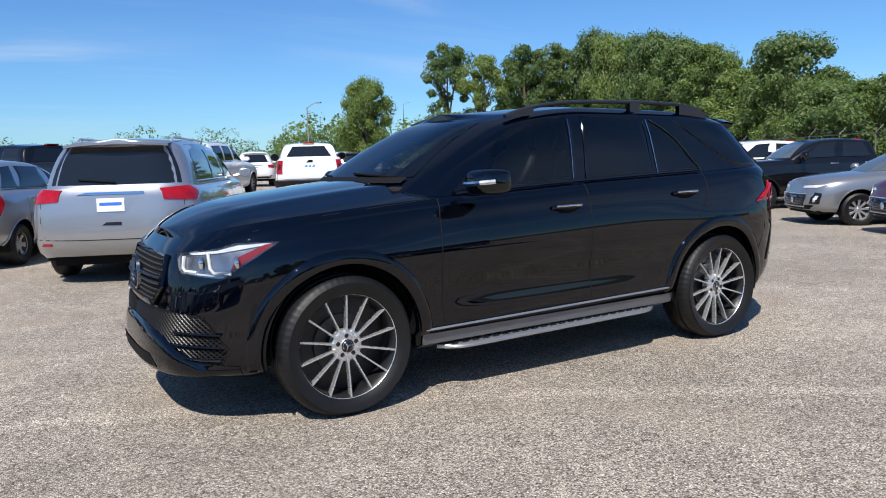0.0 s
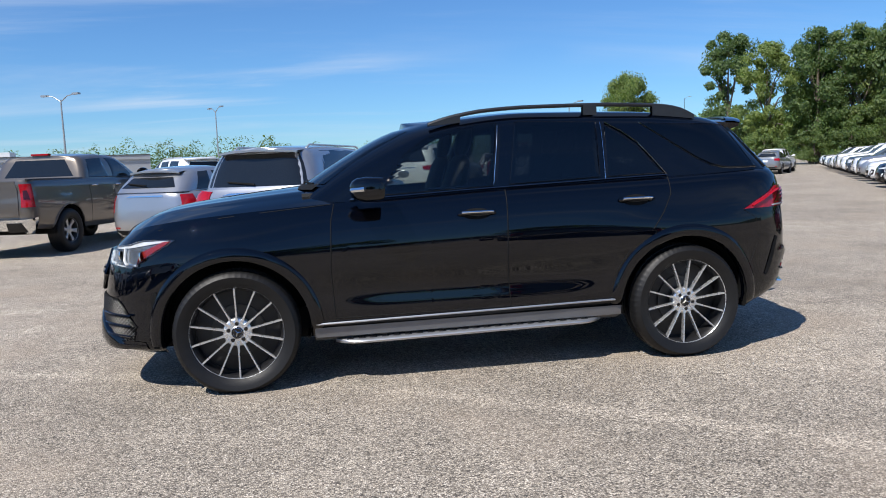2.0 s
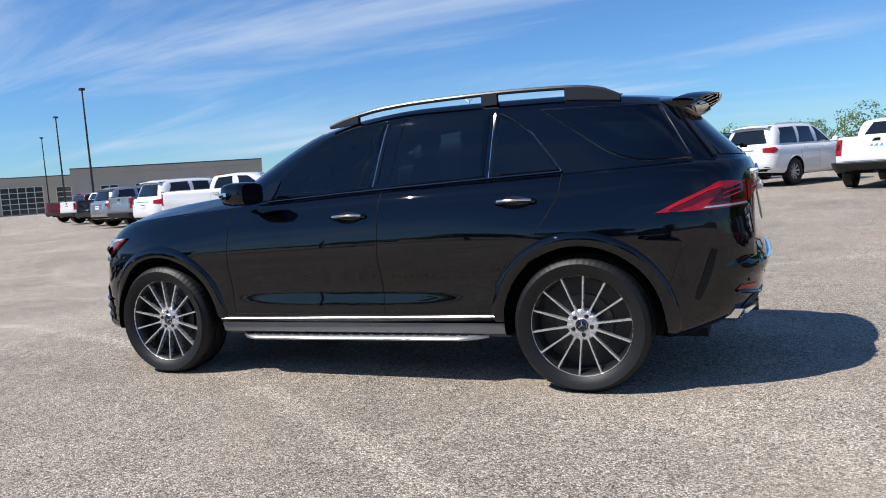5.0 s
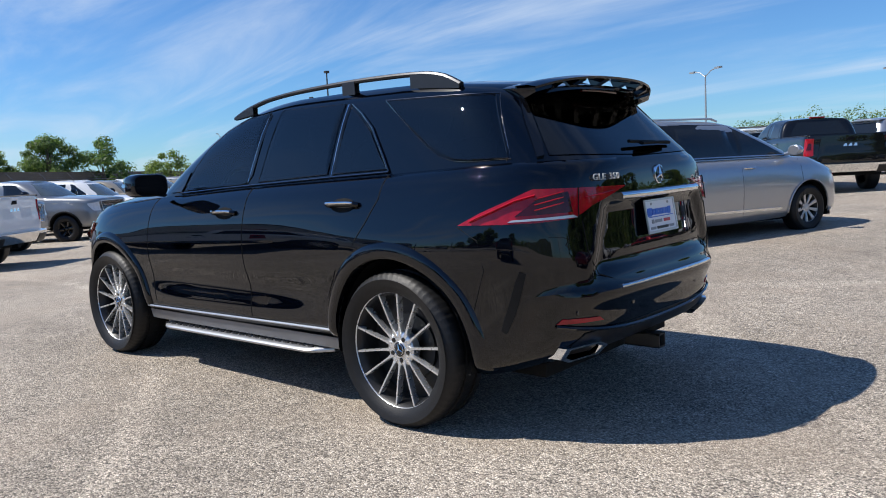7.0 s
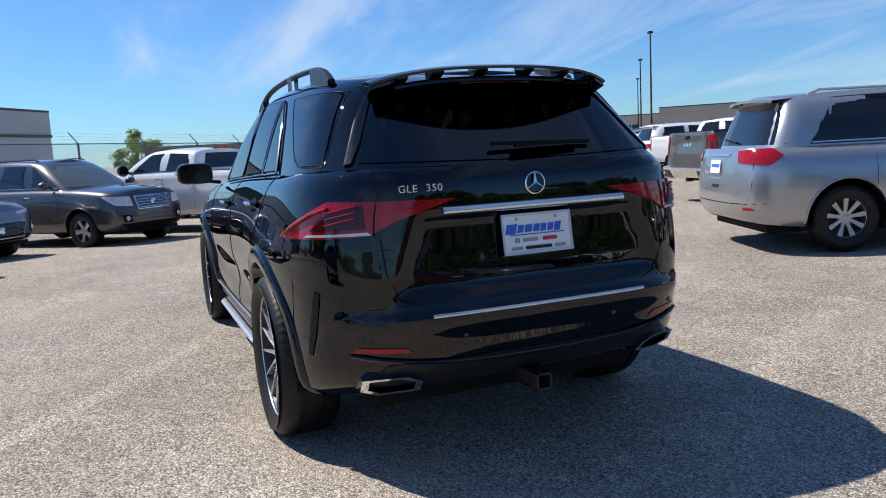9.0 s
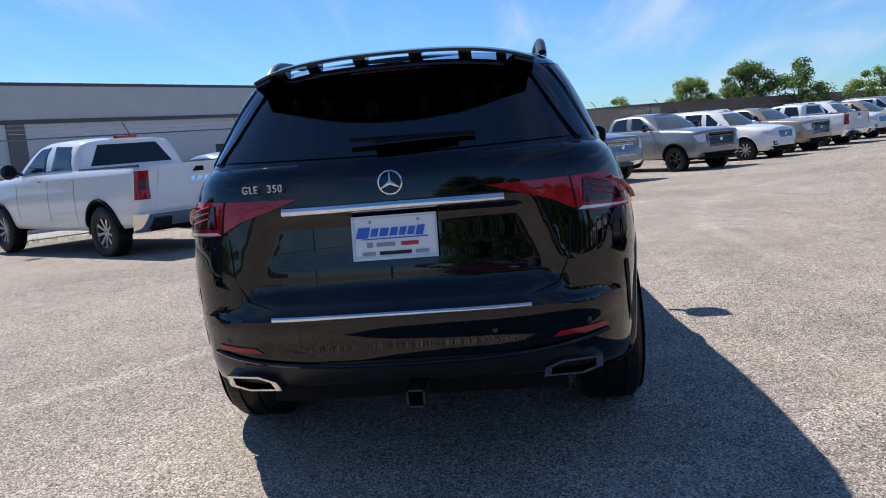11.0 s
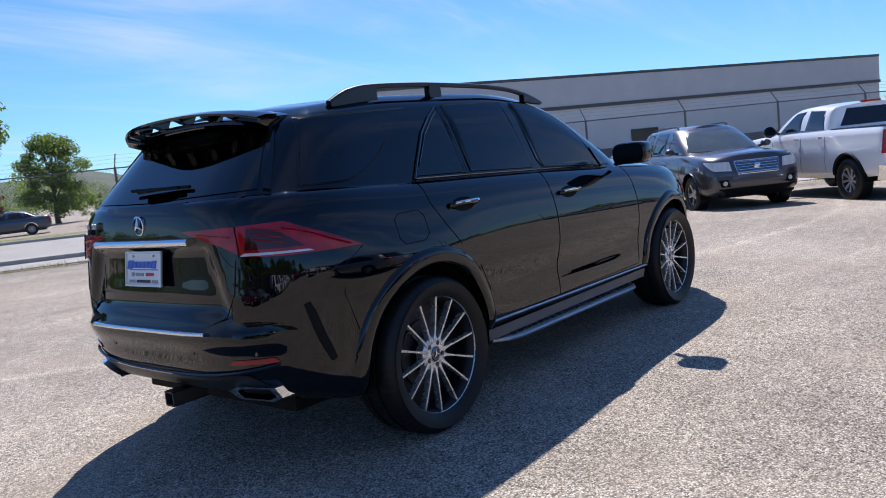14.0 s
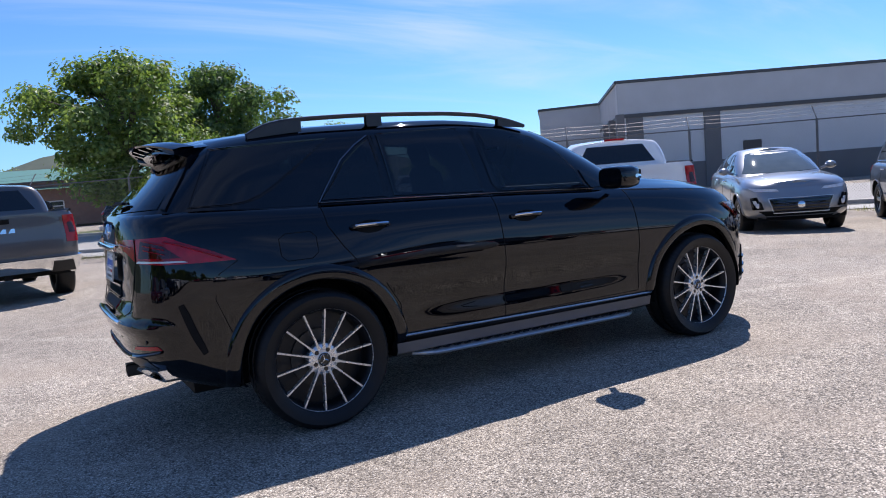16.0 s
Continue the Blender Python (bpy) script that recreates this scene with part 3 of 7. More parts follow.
def wheel_set(R, rim, width, style, fine):
    key = (R, rim, width, style, fine)
    if key in WHEELS:
        return WHEELS[key]
    barrel, lip, sp, hub, count = rim_meshes(R, rim, width, style)
    face = {"multi": SILVER, "ten": ALLOY, "five": ALLOY, "six": ALLOY, "dark": GLOSS_BLACK, "cover": ALLOY}[style]
    back = SATIN_BLACK if style in ("multi", "dark") else DARK_STEEL
    d = {"tyre": tyre_mesh(R, rim, width, 96 if fine else 36, fine), "barrel": barrel.mesh("wheel", back), "count": count}
    if fine:
        d["spoke"] = sp.mesh("spoke", face, True, 30)
        d["lip"] = lip.mesh("rim", face)
        d["hub"] = hub.mesh("hub_cap", face)
        bolt = MB()
        bolt.lathe([(0.0, 0.004), (0.010, 0.004), (0.0135, 0.0), (0.0135, -0.01)], 8, "y", (0.056, width / 2 * 0.56, 0.0))
        d["bolt"] = bolt.mesh("wheel_bolt", GLOSS_BLACK)
        d["cap"] = MB().lathe([(0.0, width / 2 * 0.60 + 0.0012), (0.0335, width / 2 * 0.60 + 0.0012), (0.0365, width / 2 * 0.59)], 28).mesh("centre_cap", GLOSS_BLACK)
        star = MB()
        for i in range(3):
            a = math.pi / 2 + i * 2 * math.pi / 3
            star.tube([(0, width / 2 * 0.60 + 0.003, 0), (0.026 * math.cos(a), width / 2 * 0.60 + 0.003, 0.026 * math.sin(a))], 0.003, 5, radii=[0.0045, 0.0015])
        star.lathe([(0.026, width / 2 * 0.60), (0.028, width / 2 * 0.60 + 0.003), (0.031, width / 2 * 0.60)], 32)
        d["star"] = star.mesh("wheel_emblem", CHROME)
        d["disc"] = MB().lathe([(0.05, -0.02), (0.165, -0.02), (0.165, 0.0), (0.05, 0.0)], 40).mesh("brake_disc", simple("brake disc", (0.05, 0.05, 0.05), 0.4, 0.8))
    else:
        o = MB()
        o.v += hub.v; o.f += hub.f
        n = len(o.v); o.v += lip.v; o.f += [tuple(n + i for i in q) for q in lip.f]
        for i in range(count):
            a = 2 * math.pi * i / count
            n = len(o.v)
            o.v += [(x * math.cos(a) - z * math.sin(a), y, x * math.sin(a) + z * math.cos(a)) for x, y, z in sp.v]
            o.f += [tuple(n + j for j in q) for q in sp.f]
        d["rim"] = o.mesh("rim", face, True, 30)
    WHEELS[key] = d
    return d


def add_wheel(root, x, y, R, rim, width, style, fine, steer=0.0, spin=0.0):
    d = wheel_set(R, rim, width, style, fine)
    side = 1 if y > 0 else -1
    w = link_mesh("wheel", d["barrel"], root)
    w.matrix_basis = pose(x, y, R * 0.975, 0, spin, (0 if side > 0 else 180) + steer)
    link_mesh("tyre", d["tyre"], w)
    if fine:
        link_mesh("rim", d["lip"], w)
        link_mesh("hub_cap", d["hub"], w)
        for i in range(5):
            link_mesh("wheel_bolt", d["bolt"], w).rotation_euler = (0, 2 * math.pi * i / 5 + 0.3, 0)
        link_mesh("wheel_emblem", d["star"], w)
        link_mesh("centre_cap", d["cap"], w, "black centre cap")
        link_mesh("brake_disc", d["disc"], w)
        for i in range(d["count"]):
            s = link_mesh("spoke", d["spoke"], w)
            s.rotation_euler = (0, 2 * math.pi * i / d["count"], 0)
    else:
        link_mesh("rim", d["rim"], w)
    return w

# ---- any parked vehicle ----


def row_at(sh, z):
    """The skin's half outline at one height."""
    Z = sh.P[:, :, 2]
    k = np.clip((Z <= z).sum(0) - 1, 0, Z.shape[0] - 2)
    c = np.arange(Z.shape[1])
    z0, z1 = Z[k, c], Z[k + 1, c]
    f = np.clip((z - z0) / np.maximum(z1 - z0, 1e-6), 0, 1)[:, None]
    return sh.P[k, c] * (1 - f) + sh.P[k + 1, c] * f


def side_pt(sh, x, z, off, side, lean=0.0):
    r = row_at(sh, z)
    i0, i1 = 3, len(r) - 3
    y = float(np.interp(-x, -r[i0:i1, 0], r[i0:i1, 1]))
    return (x, (y + off) * side, z + off * lean)


def side_patch(sh, poly, off, side, nu=12, nv=5, lean=0.0, rim=0.0):
    lo, hi = envelope(poly)
    xs = np.linspace(lo[0][0], lo[-1][0], nu)
    g = []
    for x in xs:
        a, b = float(lerp_knots(x, lo)), float(lerp_knots(x, hi))
        g.append([side_pt(sh, x, a + (b - a) * j / (nv - 1), off, side, lean) for j in range(nv)])
    mb = MB().grid(g)
    if rim:
        n = nu
        ring = [g[i][0] for i in range(n)] + [g[-1][j] for j in range(nv)] + [g[i][-1] for i in range(n - 1, -1, -1)] + [g[0][j] for j in range(nv - 1, -1, -1)]
        mb.grid([ring, [(p[0], p[1] - rim * side, p[2]) for p in ring]])
    return mb


def side_line(sh, pts, off, side, step=0.04, lean=0.0):
    out = []
    for (x0, z0), (x1, z1) in zip(pts, pts[1:]):
        n = max(1, int(math.hypot(x1 - x0, z1 - z0) / step))
        out += [side_pt(sh, x0 + (x1 - x0) * i / n, z0 + (z1 - z0) * i / n, off, side, lean) for i in range(n)]
    out.append(side_pt(sh, *pts[-1], off, side, lean))
    return out


def skin_mesh(sh, crown, rows, arches=(), holes=(), pick=None):
    """Vertices and faces of a closed skin with its top; arches (x, z, r) and holes (x, z polygons) are cut from the sides."""
    F = sh.full()
    K, N = F.shape[:2]
    M = sh.P.shape[1]
    edge = sh.P[-1]
    caps = cap_rows(edge, crown, rows)
    V = F.reshape(-1, 3).copy()
    faces = []
    for k in range(K - 1):
        for j in range(N):
            j2 = (j + 1) % N
            faces.append((k * N + j, k * N + j2, (k + 1) * N + j2, (k + 1) * N + j))
    top = [np.arange(M) + (K - 1) * N]
    topR = [np.concatenate([[(K - 1) * N], np.arange(N - 1, M - 1, -1) + (K - 1) * N, [(K - 1) * N + M - 1]])]
    allv = [V]
    o = len(V)
    for r, q in enumerate(caps):
        allv.append(q); top.append(np.arange(M) + o); o += M
        if r < len(caps) - 1:
            q2 = q * np.array((1, -1, 1)); allv.append(q2); topR.append(np.arange(M) + o); o += M
        else:
            topR.append(top[-1])
    V = np.concatenate(allv)
    for rows_, flip in ((top, False), (topR, True)):
        for a, b in zip(rows_, rows_[1:]):
            for i in range(M - 1):
                q = (a[i], a[i + 1], b[i + 1], b[i])
                faces.append(q[::-1] if flip else q)
    faces = [tuple(int(i) for i in q) for q in faces]
    keep, cut = [], set()
    for q in faces:
        c = V[list(q)].mean(0)
        gone = False
        if abs(c[1]) > 0.45:
            for ax, az, ar in arches:
                if (c[0] - ax) ** 2 + (c[2] - az) ** 2 < ar * ar:
                    gone = True
                    cut.update(q)
            if not gone and any(inside(c[0], c[2], h) for h in holes):
                gone = True
        if not gone:
            keep.append(q)
    used = {i for q in keep for i in q}
    for i in cut & used:
        x, y, z = V[i]
        for ax, az, ar in arches:
            d = math.hypot(x - ax, z - az)
            if 0.6 * ar < d < 1.35 * ar:
                V[i, 0], V[i, 2] = ax + (x - ax) / d * ar, az + (z - az) / d * ar
                break
    return V, keep


def compact(V, faces):
    used = sorted({i for q in faces for i in q})
    idx = {i: n for n, i in enumerate(used)}
    mb = MB()
    mb.v = [tuple(V[i]) for i in used]
    mb.f = [tuple(idx[i] for i in q) for q in faces]
    return mb


KINDS = {
    # L, W, H, wheelbase, wheel radius, front overhang, bottom, nose top, cowl z, belt z at tail, cowl x, roof front x, roof rear x, glass base at tail x
    "suv": dict(L=4.85, W=1.97, H=1.80, wb=2.83, R=0.37, fo=0.95, zb=0.30, zn=1.06, zc=1.14, zt=1.16, xc=1.02, rf=0.22, rr=-2.05, xt=-2.33, wr=0.60, style="five"),
    "big_suv": dict(L=5.30, W=2.04, H=1.93, wb=3.08, R=0.41, fo=1.0, zb=0.33, zn=1.10, zc=1.24, zt=1.24, xc=1.05, rf=0.28, rr=-2.32, xt=-2.58, wr=0.66, style="ten"),
    "crossover": dict(L=4.64, W=1.85, H=1.62, wb=2.70, R=0.35, fo=0.95, zb=0.27, zn=0.92, zc=1.04, zt=1.14, xc=0.95, rf=0.05, rr=-1.35, xt=-2.12, wr=0.54, style="ten"),
    "minivan": dict(L=5.40, W=2.02, H=1.76, wb=3.38, R=0.36, fo=0.96, zb=0.22, zn=0.95, zc=1.12, zt=1.13, xc=1.72, rf=0.62, rr=-2.28, xt=-2.48, wr=0.62, style="ten"),
    "hatch": dict(L=4.14, W=1.70, H=1.54, wb=2.60, R=0.305, fo=0.82, zb=0.24, zn=0.84, zc=1.03, zt=1.10, xc=0.98, rf=0.20, rr=-1.62, xt=-1.98, wr=0.52, style="cover"),
    "pickup": dict(L=5.89, W=2.06, H=1.92, wb=3.74, R=0.42, fo=0.98, zb=0.42, zn=1.25, zc=1.34, zt=1.38, xc=1.25, rf=0.60, rr=-1.06, xt=-1.20, wr=0.74, style="six"),
    "sedan": dict(L=4.85, W=1.83, H=1.45, wb=2.80, R=0.33, fo=0.95, zb=0.22, zn=0.82, zc=0.95, zt=1.02, xc=0.95, rf=0.05, rr=-1.2, xt=-1.85, wr=0.52, style="ten"),
}


BUILT = {}


def vehicle(kind, name, m, paint, label, near=True, plate=True, group="parked vehicles", style=None, grille="dark", rails=True, dark_arch=False, scale=1.0, lift=0.0, category=None):
    k = KINDS[kind]
    key = (kind, near, plate, style, grille, rails, dark_arch, lift)
    cat = category or {"pickup": "pickup truck", "minivan": "minivan", "hatch": "car", "sedan": "car"}.get(kind, "suv")
    if key in BUILT:
        first, first_paint = BUILT[key]
        root = copy_thing(first, Matrix.Translation((0, 0, ground_z(m.translation.x, m.translation.y))) @ m)
        root.name = name
        for o in root.children_recursive:
            if o.data.materials[0] == first_paint and paint != first_paint:
                o.material_slots[0].link = "OBJECT"
                o.material_slots[0].material = paint
        return tagged(root, label, cat, group)
    root = thing(name, m, label, category or {"pickup": "pickup truck", "minivan": "minivan", "hatch": "car", "sedan": "car"}.get(kind, "suv"), group)
    L, W, H, wb, R = k["L"], k["W"] / 2, k["H"] + lift, k["wb"], k["R"] + lift * 0.4
    xf = wb / 2 + k["fo"]
    xr = xf - L
    zb, zn, zc, zt = k["zb"] + lift, k["zn"] + lift, k["zc"] + lift, k["zt"] + lift
    pick = kind == "pickup"
    ze_k = [(xf - 0.25, zn), (xf - 0.6, zn + 0.45 * (zc - zn)), (k["xc"], zc), (0.0, (zc + zt) / 2 + 0.01), (xr + 0.4, zt), (xr, zt)]
    zb_k = [(xf, zb + 0.02), (wb / 2, zb + 0.03), (0, zb), (-wb / 2, zb + 0.03), (xr + 0.3, zb + 0.08), (xr, zb + 0.12)]

    def zlow(x, t):
        a, b = smooth_knots(x, zb_k), smooth_knots(x, ze_k)
        return a + (b - a) * t

    cf, cr = xf - 0.95, xr + (0.45 if pick else 0.75)
    nf, nr = (6.5, 9.0) if pick else ((4.4, 4.6) if kind in ("suv", "big_suv") else (3.6, 4.2))
    ins = 0.05 if pick else 0.10
    lv = [(0, xf - 0.16, xr + 0.12, W - 0.09, cf, cr, nf, nr), (0.10, xf - 0.05, xr + 0.04, W - 0.025, cf, cr, nf, nr), (0.30, xf - 0.01, xr, W - 0.005, cf, cr, nf, nr),
          (0.55, xf - 0.02, xr + 0.01, W, cf, cr, nf, nr), (0.78, xf - 0.06, xr + 0.03, W - 0.02, cf, cr, nf, nr), (0.92, xf - (0.04 if pick else 0.08), xr + (0.02 if pick else 0.045), W - ins * 0.6, cf, cr, nf, nr),
          (1.0, xf - (0.075 if pick else 0.15), xr + (0.035 if pick else 0.07), W - ins - 0.03, cf, cr, nf, nr)]
    q = (22, 40, 16, 14) if near else (14, 30, 12, 10)
    bul = lambda x, z: 0.022 * (np.exp(-((x - wb / 2) / 0.42) ** 2) + np.exp(-((x + wb / 2) / 0.42) ** 2)) * np.exp(-((z - zb - 0.45) / 0.22) ** 2)
    low = Shell(lv, zlow, q[3], q[0], q[1], q[2], bul, 0.012)
    cw = 0.075 if not pick else 0.06

    def crown_low(x, f):
        hood = np.clip((x - k["xc"] + 0.15) / 0.3, 0, 1)
        return cw * hood * (1 - f ** 2.2) * np.clip((xf - x) / 0.25, 0.3, 1) - (0.05 if pick else 0.02) * (1 - hood) * (1 - f)

    ar = R * 1.17
    arches = [(wb / 2, R * 0.975, ar), (-wb / 2, R * 0.975, ar)]
    V, F = skin_mesh(low, crown_low, 6 if near else 4, arches)
    compact(V, F).part("body", paint, root, angle=50)
    # cabin
    W0 = W - ins - 0.035
    wr = k["wr"]
    Hs = H - 0.05

    zr_k = [(k["xc"], Hs - 0.03), (k["rf"], Hs - 0.035), ((k["rf"] + k["rr"]) / 2, Hs), (k["rr"], Hs - 0.05), (xr, Hs - 0.09)]

    def zgh(x, t):
        a, b = smooth_knots(x, ze_k) - 0.012, smooth_knots(x, zr_k)
        return a + (b - a) * t

    def lev(t, xt_, wt_):
        a = k["xc"] + 0.10 + (k["rf"] - 0.05 - k["xc"] - 0.10) * xt_
        b = k["xt"] + (k["rr"] - k["xt"]) * xt_
        w_ = W0 + (wr - W0) * wt_
        return (t, a, b, w_, a - (0.42 if pick else 0.50), b + (0.16 if pick else 0.40), 3.1 if pick else 2.6, 8.0 if pick else 3.8)

    gh = Shell([lev(0, 0, 0), lev(0.3, 0.28, 0.14), lev(0.6, 0.58, 0.36), lev(0.85, 0.84, 0.66), lev(0.95, 0.96, 0.84), lev(1.0, 1.08, 1.05)], zgh, 11 if near else 8, 16 if near else 10, 30 if near else 18, 14 if near else 8)
    V, F = skin_mesh(gh, lambda x, f: 0.045 * (1 - f ** 2), 4)
    compact(V, F).part("cabin", paint, root, angle=50)
    # glass
    zl = lambda x: float(smooth_knots(np.array([x]), ze_k)[0])
    zh = lambda x: float(smooth_knots(np.array([x]), zr_k)[0])

    def at_t(x, t):
        return zl(x) + (zh(x) - zl(x)) * t

    tA, tB = 0.055, 0.92 if kind == "minivan" else 0.86
    xa0, xa1 = k["xc"] - 0.42, k["rf"] - 0.34
    if pick:
        cuts = [(xa0, xa1, -0.12, -0.14), (-0.24, -0.26, k["xt"] + 0.22, k["rr"] + 0.18)]
    elif kind in ("crossover", "sedan"):
        cuts = [(xa0, xa1, -0.18, -0.20), (-0.28, -0.30, -1.05, -1.02), (-1.12, -1.09, -1.62, -1.18)]
    elif kind == "hatch":
        cuts = [(xa0, xa1, 0.0, -0.02), (-0.10, -0.12, -0.98, -0.95), (-1.05, -1.02, -1.50, -1.30)]
    elif kind == "minivan":
        cuts = [(xa0 + 0.02, xa1 + 0.02, 0.385, 0.325), (0.37, 0.31, -0.865, -0.865), (-0.88, -0.88, -2.02, -1.72)]
    else:
        cuts = [(xa0, xa1, -0.15, -0.17), (-0.25, -0.27, -1.12, -1.12), (-1.22, -1.22, k["xt"] + 0.42, k["rr"] + 0.32)]
    for side in (1, -1):
        if kind == "minivan":
            (a0, a1), (b0, b1) = cuts[0][:2], cuts[-1][2:]
            band = [(b0 - 0.02, at_t(b0, tA - 0.02)), (a0 + 0.02, at_t(a0, tA - 0.02)), (a1, at_t(a1, tB + 0.01)), (b1 - 0.02, at_t(b1, tB + 0.01))]
            side_patch(gh, band, 0.003, side, 24, 5, 0.3, 0.004).part("window_band", GLOSS_BLACK, root, "black pillars between the side windows")
        for a0, a1, b0, b1 in cuts:
            poly = [(b0, at_t(b0, tA)), (a0, at_t(a0, tA)), ((a0 + a1) / 2 - 0.01, at_t((a0 + a1) / 2, (tA + tB) / 2)), (a1, at_t(a1, tB)), (b1, at_t(b1, tB))]
            side_patch(gh, poly, 0.005, side, 12, 5, 0.3, 0.006).part("window", CAR_GLASS, root, "dark tinted side glass")
        xs = [cuts[0][0] + 0.1, cuts[-1][2]]
        MB().tube(side_line(gh, [(xs[0], at_t(xs[0], 0.07)), (0, at_t(0, 0.07)), (xs[1], at_t(xs[1], 0.07))], 0.006, side, 0.15), 0.009, 4).part("window_trim", CHROME if near and kind in ("suv", "big_suv", "minivan") else GLOSS_BLACK, root)
        # door seams and handles
        if near:
            for x in (cuts[0][0] + 0.22, cuts[0][2] - 0.05, (-wb / 2 + ar * 0.72 if not pick else k["xt"] + 0.10)):
                MB().tube(side_line(low, [(x, zb + 0.12 if abs(x + wb / 2) > ar else R + ar * 0.8), (x, zl(x) - 0.03)], 0.0, side, 0.1), 0.004, 4).part("door_seam", MATT_BLACK, root)
            for x in (cuts[0][2] + 0.10, cuts[1][2] + 0.16 if not pick else k["xt"] + 0.28):
                z = zl(x) - 0.13
                MB().tube([side_pt(low, x + 0.10, z, 0.012, side), side_pt(low, x + 0.07, z, 0.035, side), side_pt(low, x - 0.07, z, 0.035, side), side_pt(low, x - 0.10, z, 0.012, side)], 0.014, 6).part("door_handle", CHROME if kind != "hatch" else paint, root)
        # mirror
        mx, mz = k["xc"] - 0.42, zl(k["xc"] - 0.42) + 0.10
        big = 1.35 if pick else 1.0
        mb = MB()
        c = side_pt(low, mx, zl(mx) - 0.05, 0.0, side)
        g = []
        for dx, sc in ((0.085, 0.45), (0.06, 0.8), (0.0, 1.0), (-0.045, 0.97), (-0.05, 0.85)):
            g.append([(mx + dx, c[1] + side * (0.15 * big + math.cos(a) * 0.105 * sc * big), mz + math.sin(a) * 0.075 * sc * big * (1.3 if pick else 1)) for a in np.linspace(0, 2 * math.pi, 13)])
        mb.grid(g)
        mb.poly(g[-1][:-1]).poly(g[0][:-1][::-1])
        mb.tube([(mx, c[1] - side * 0.03, mz - 0.06), (mx, c[1] + side * 0.08, mz - 0.03)], 0.03, 6)
        mb.part("door_mirror", GLOSS_BLACK if pick else paint, root)
        # arch lips and liners
        for ax, az, rr in arches:
            pts = []
            for a in np.linspace(-0.25, math.pi + 0.25, 26):
                x, z = ax + math.cos(a) * (rr + 0.012), az + math.sin(a) * (rr + 0.012)
                if z > zb + 0.05:
                    pts.append(side_pt(low, x, z, 0.006, side))
            if len(pts) > 2:
                MB().tube(pts, 0.028 if dark_arch else 0.012, 6, 1.0, (0, 1, 0)).part("wheel_arch", MATT_BLACK if dark_arch else paint, root)
            lin = []
            for a in np.linspace(-0.3, math.pi + 0.3, 20):
                lin.append([(ax + math.cos(a) * (rr + 0.004), side * (W - 0.03), max(zb * 0.9, az + math.sin(a) * (rr + 0.004))), (ax + math.cos(a) * rr * 0.98, side * (W - 0.42), max(zb * 0.9, az + math.sin(a) * rr * 0.98))])
            MB().grid(lin).part("wheel_liner", MATT_BLACK, root)
        for ax in (wb / 2, -wb / 2):
            add_wheel(root, ax, side * (W - 0.135), R, R * (0.62 if kind not in ("pickup", "hatch") else 0.58), 0.25 if not pick else 0.28, style or k["style"], False, spin=17 * (ax > 0) + 9 * side)
        if rails and kind in ("suv", "big_suv", "minivan"):
            x0, x1 = k["rf"] - 0.35, k["rr"] + 0.35
            MB().tube([(x0, side * wr * 0.92, zh(x0) + 0.015), (x0 - 0.12, side * wr * 0.92, zh(x0) + 0.055), (x1 + 0.12, side * wr * 0.92, zh(x1) + 0.055), (x1, side * wr * 0.92, zh(x1) + 0.01)], 0.016, 6).part("roof_rail", FRAME_SILVER if kind != "suv" else SATIN_BLACK, root)
    # underbody
    MB().box((0, 0, zb + 0.06), (L - 0.5, W * 1.5, 0.16)).part("underbody", MATT_BLACK, root, smooth=False)
    # windscreen and back glass
    g = []
    zw0, zw1 = zl(k["xc"]) + 0.045, Hs - 0.075
    gh.patch([(-0.76 * W0 / 0.85, zw0 + 0.02), (0, zw0), (0.76 * W0 / 0.85, zw0 + 0.02), (0.60, zw1 + 0.005), (0, zw1 + 0.02), (-0.60, zw1 + 0.005)], 0.006, 1, 15, 6, 0.01).part("windscreen", CAR_SCREEN, root)
    T = gh.total
    zk0, zk1 = zl(k["xt"]) + (0.06 if kind != "minivan" else 0.03), Hs - (0.16 if not (pick or kind == "minivan") else 0.10)
    wk = (0.82 if kind == "minivan" else 0.62) * W0 / 0.85
    gh.patch([(T - wk, zk0), (T + wk, zk0), (T + wk * 0.86, zk1), (T - wk * 0.86, zk1)], 0.006, 1, 13, 5, 0.01).part("back_glass", CAR_GLASS, root)
    if not pick:
        g = []
        for y in np.linspace(-1, 1, 9):
            yy = y * wr * 0.98
            x0 = k["rr"] - 0.02 + 0.10 * y * y
            zz = Hs - 0.035 - 0.03 * y * y
            g.append([(x0 + 0.22, yy, zz + 0.02), (x0 - 0.14, yy, zz - 0.005), (x0 - 0.14, yy, zz - 0.035), (x0 + 0.1, yy, zz - 0.05)])
        MB().grid(g).part("roof_spoiler", paint, root)
    # tail
    TT = low.total
    zt2 = zt - 0.04
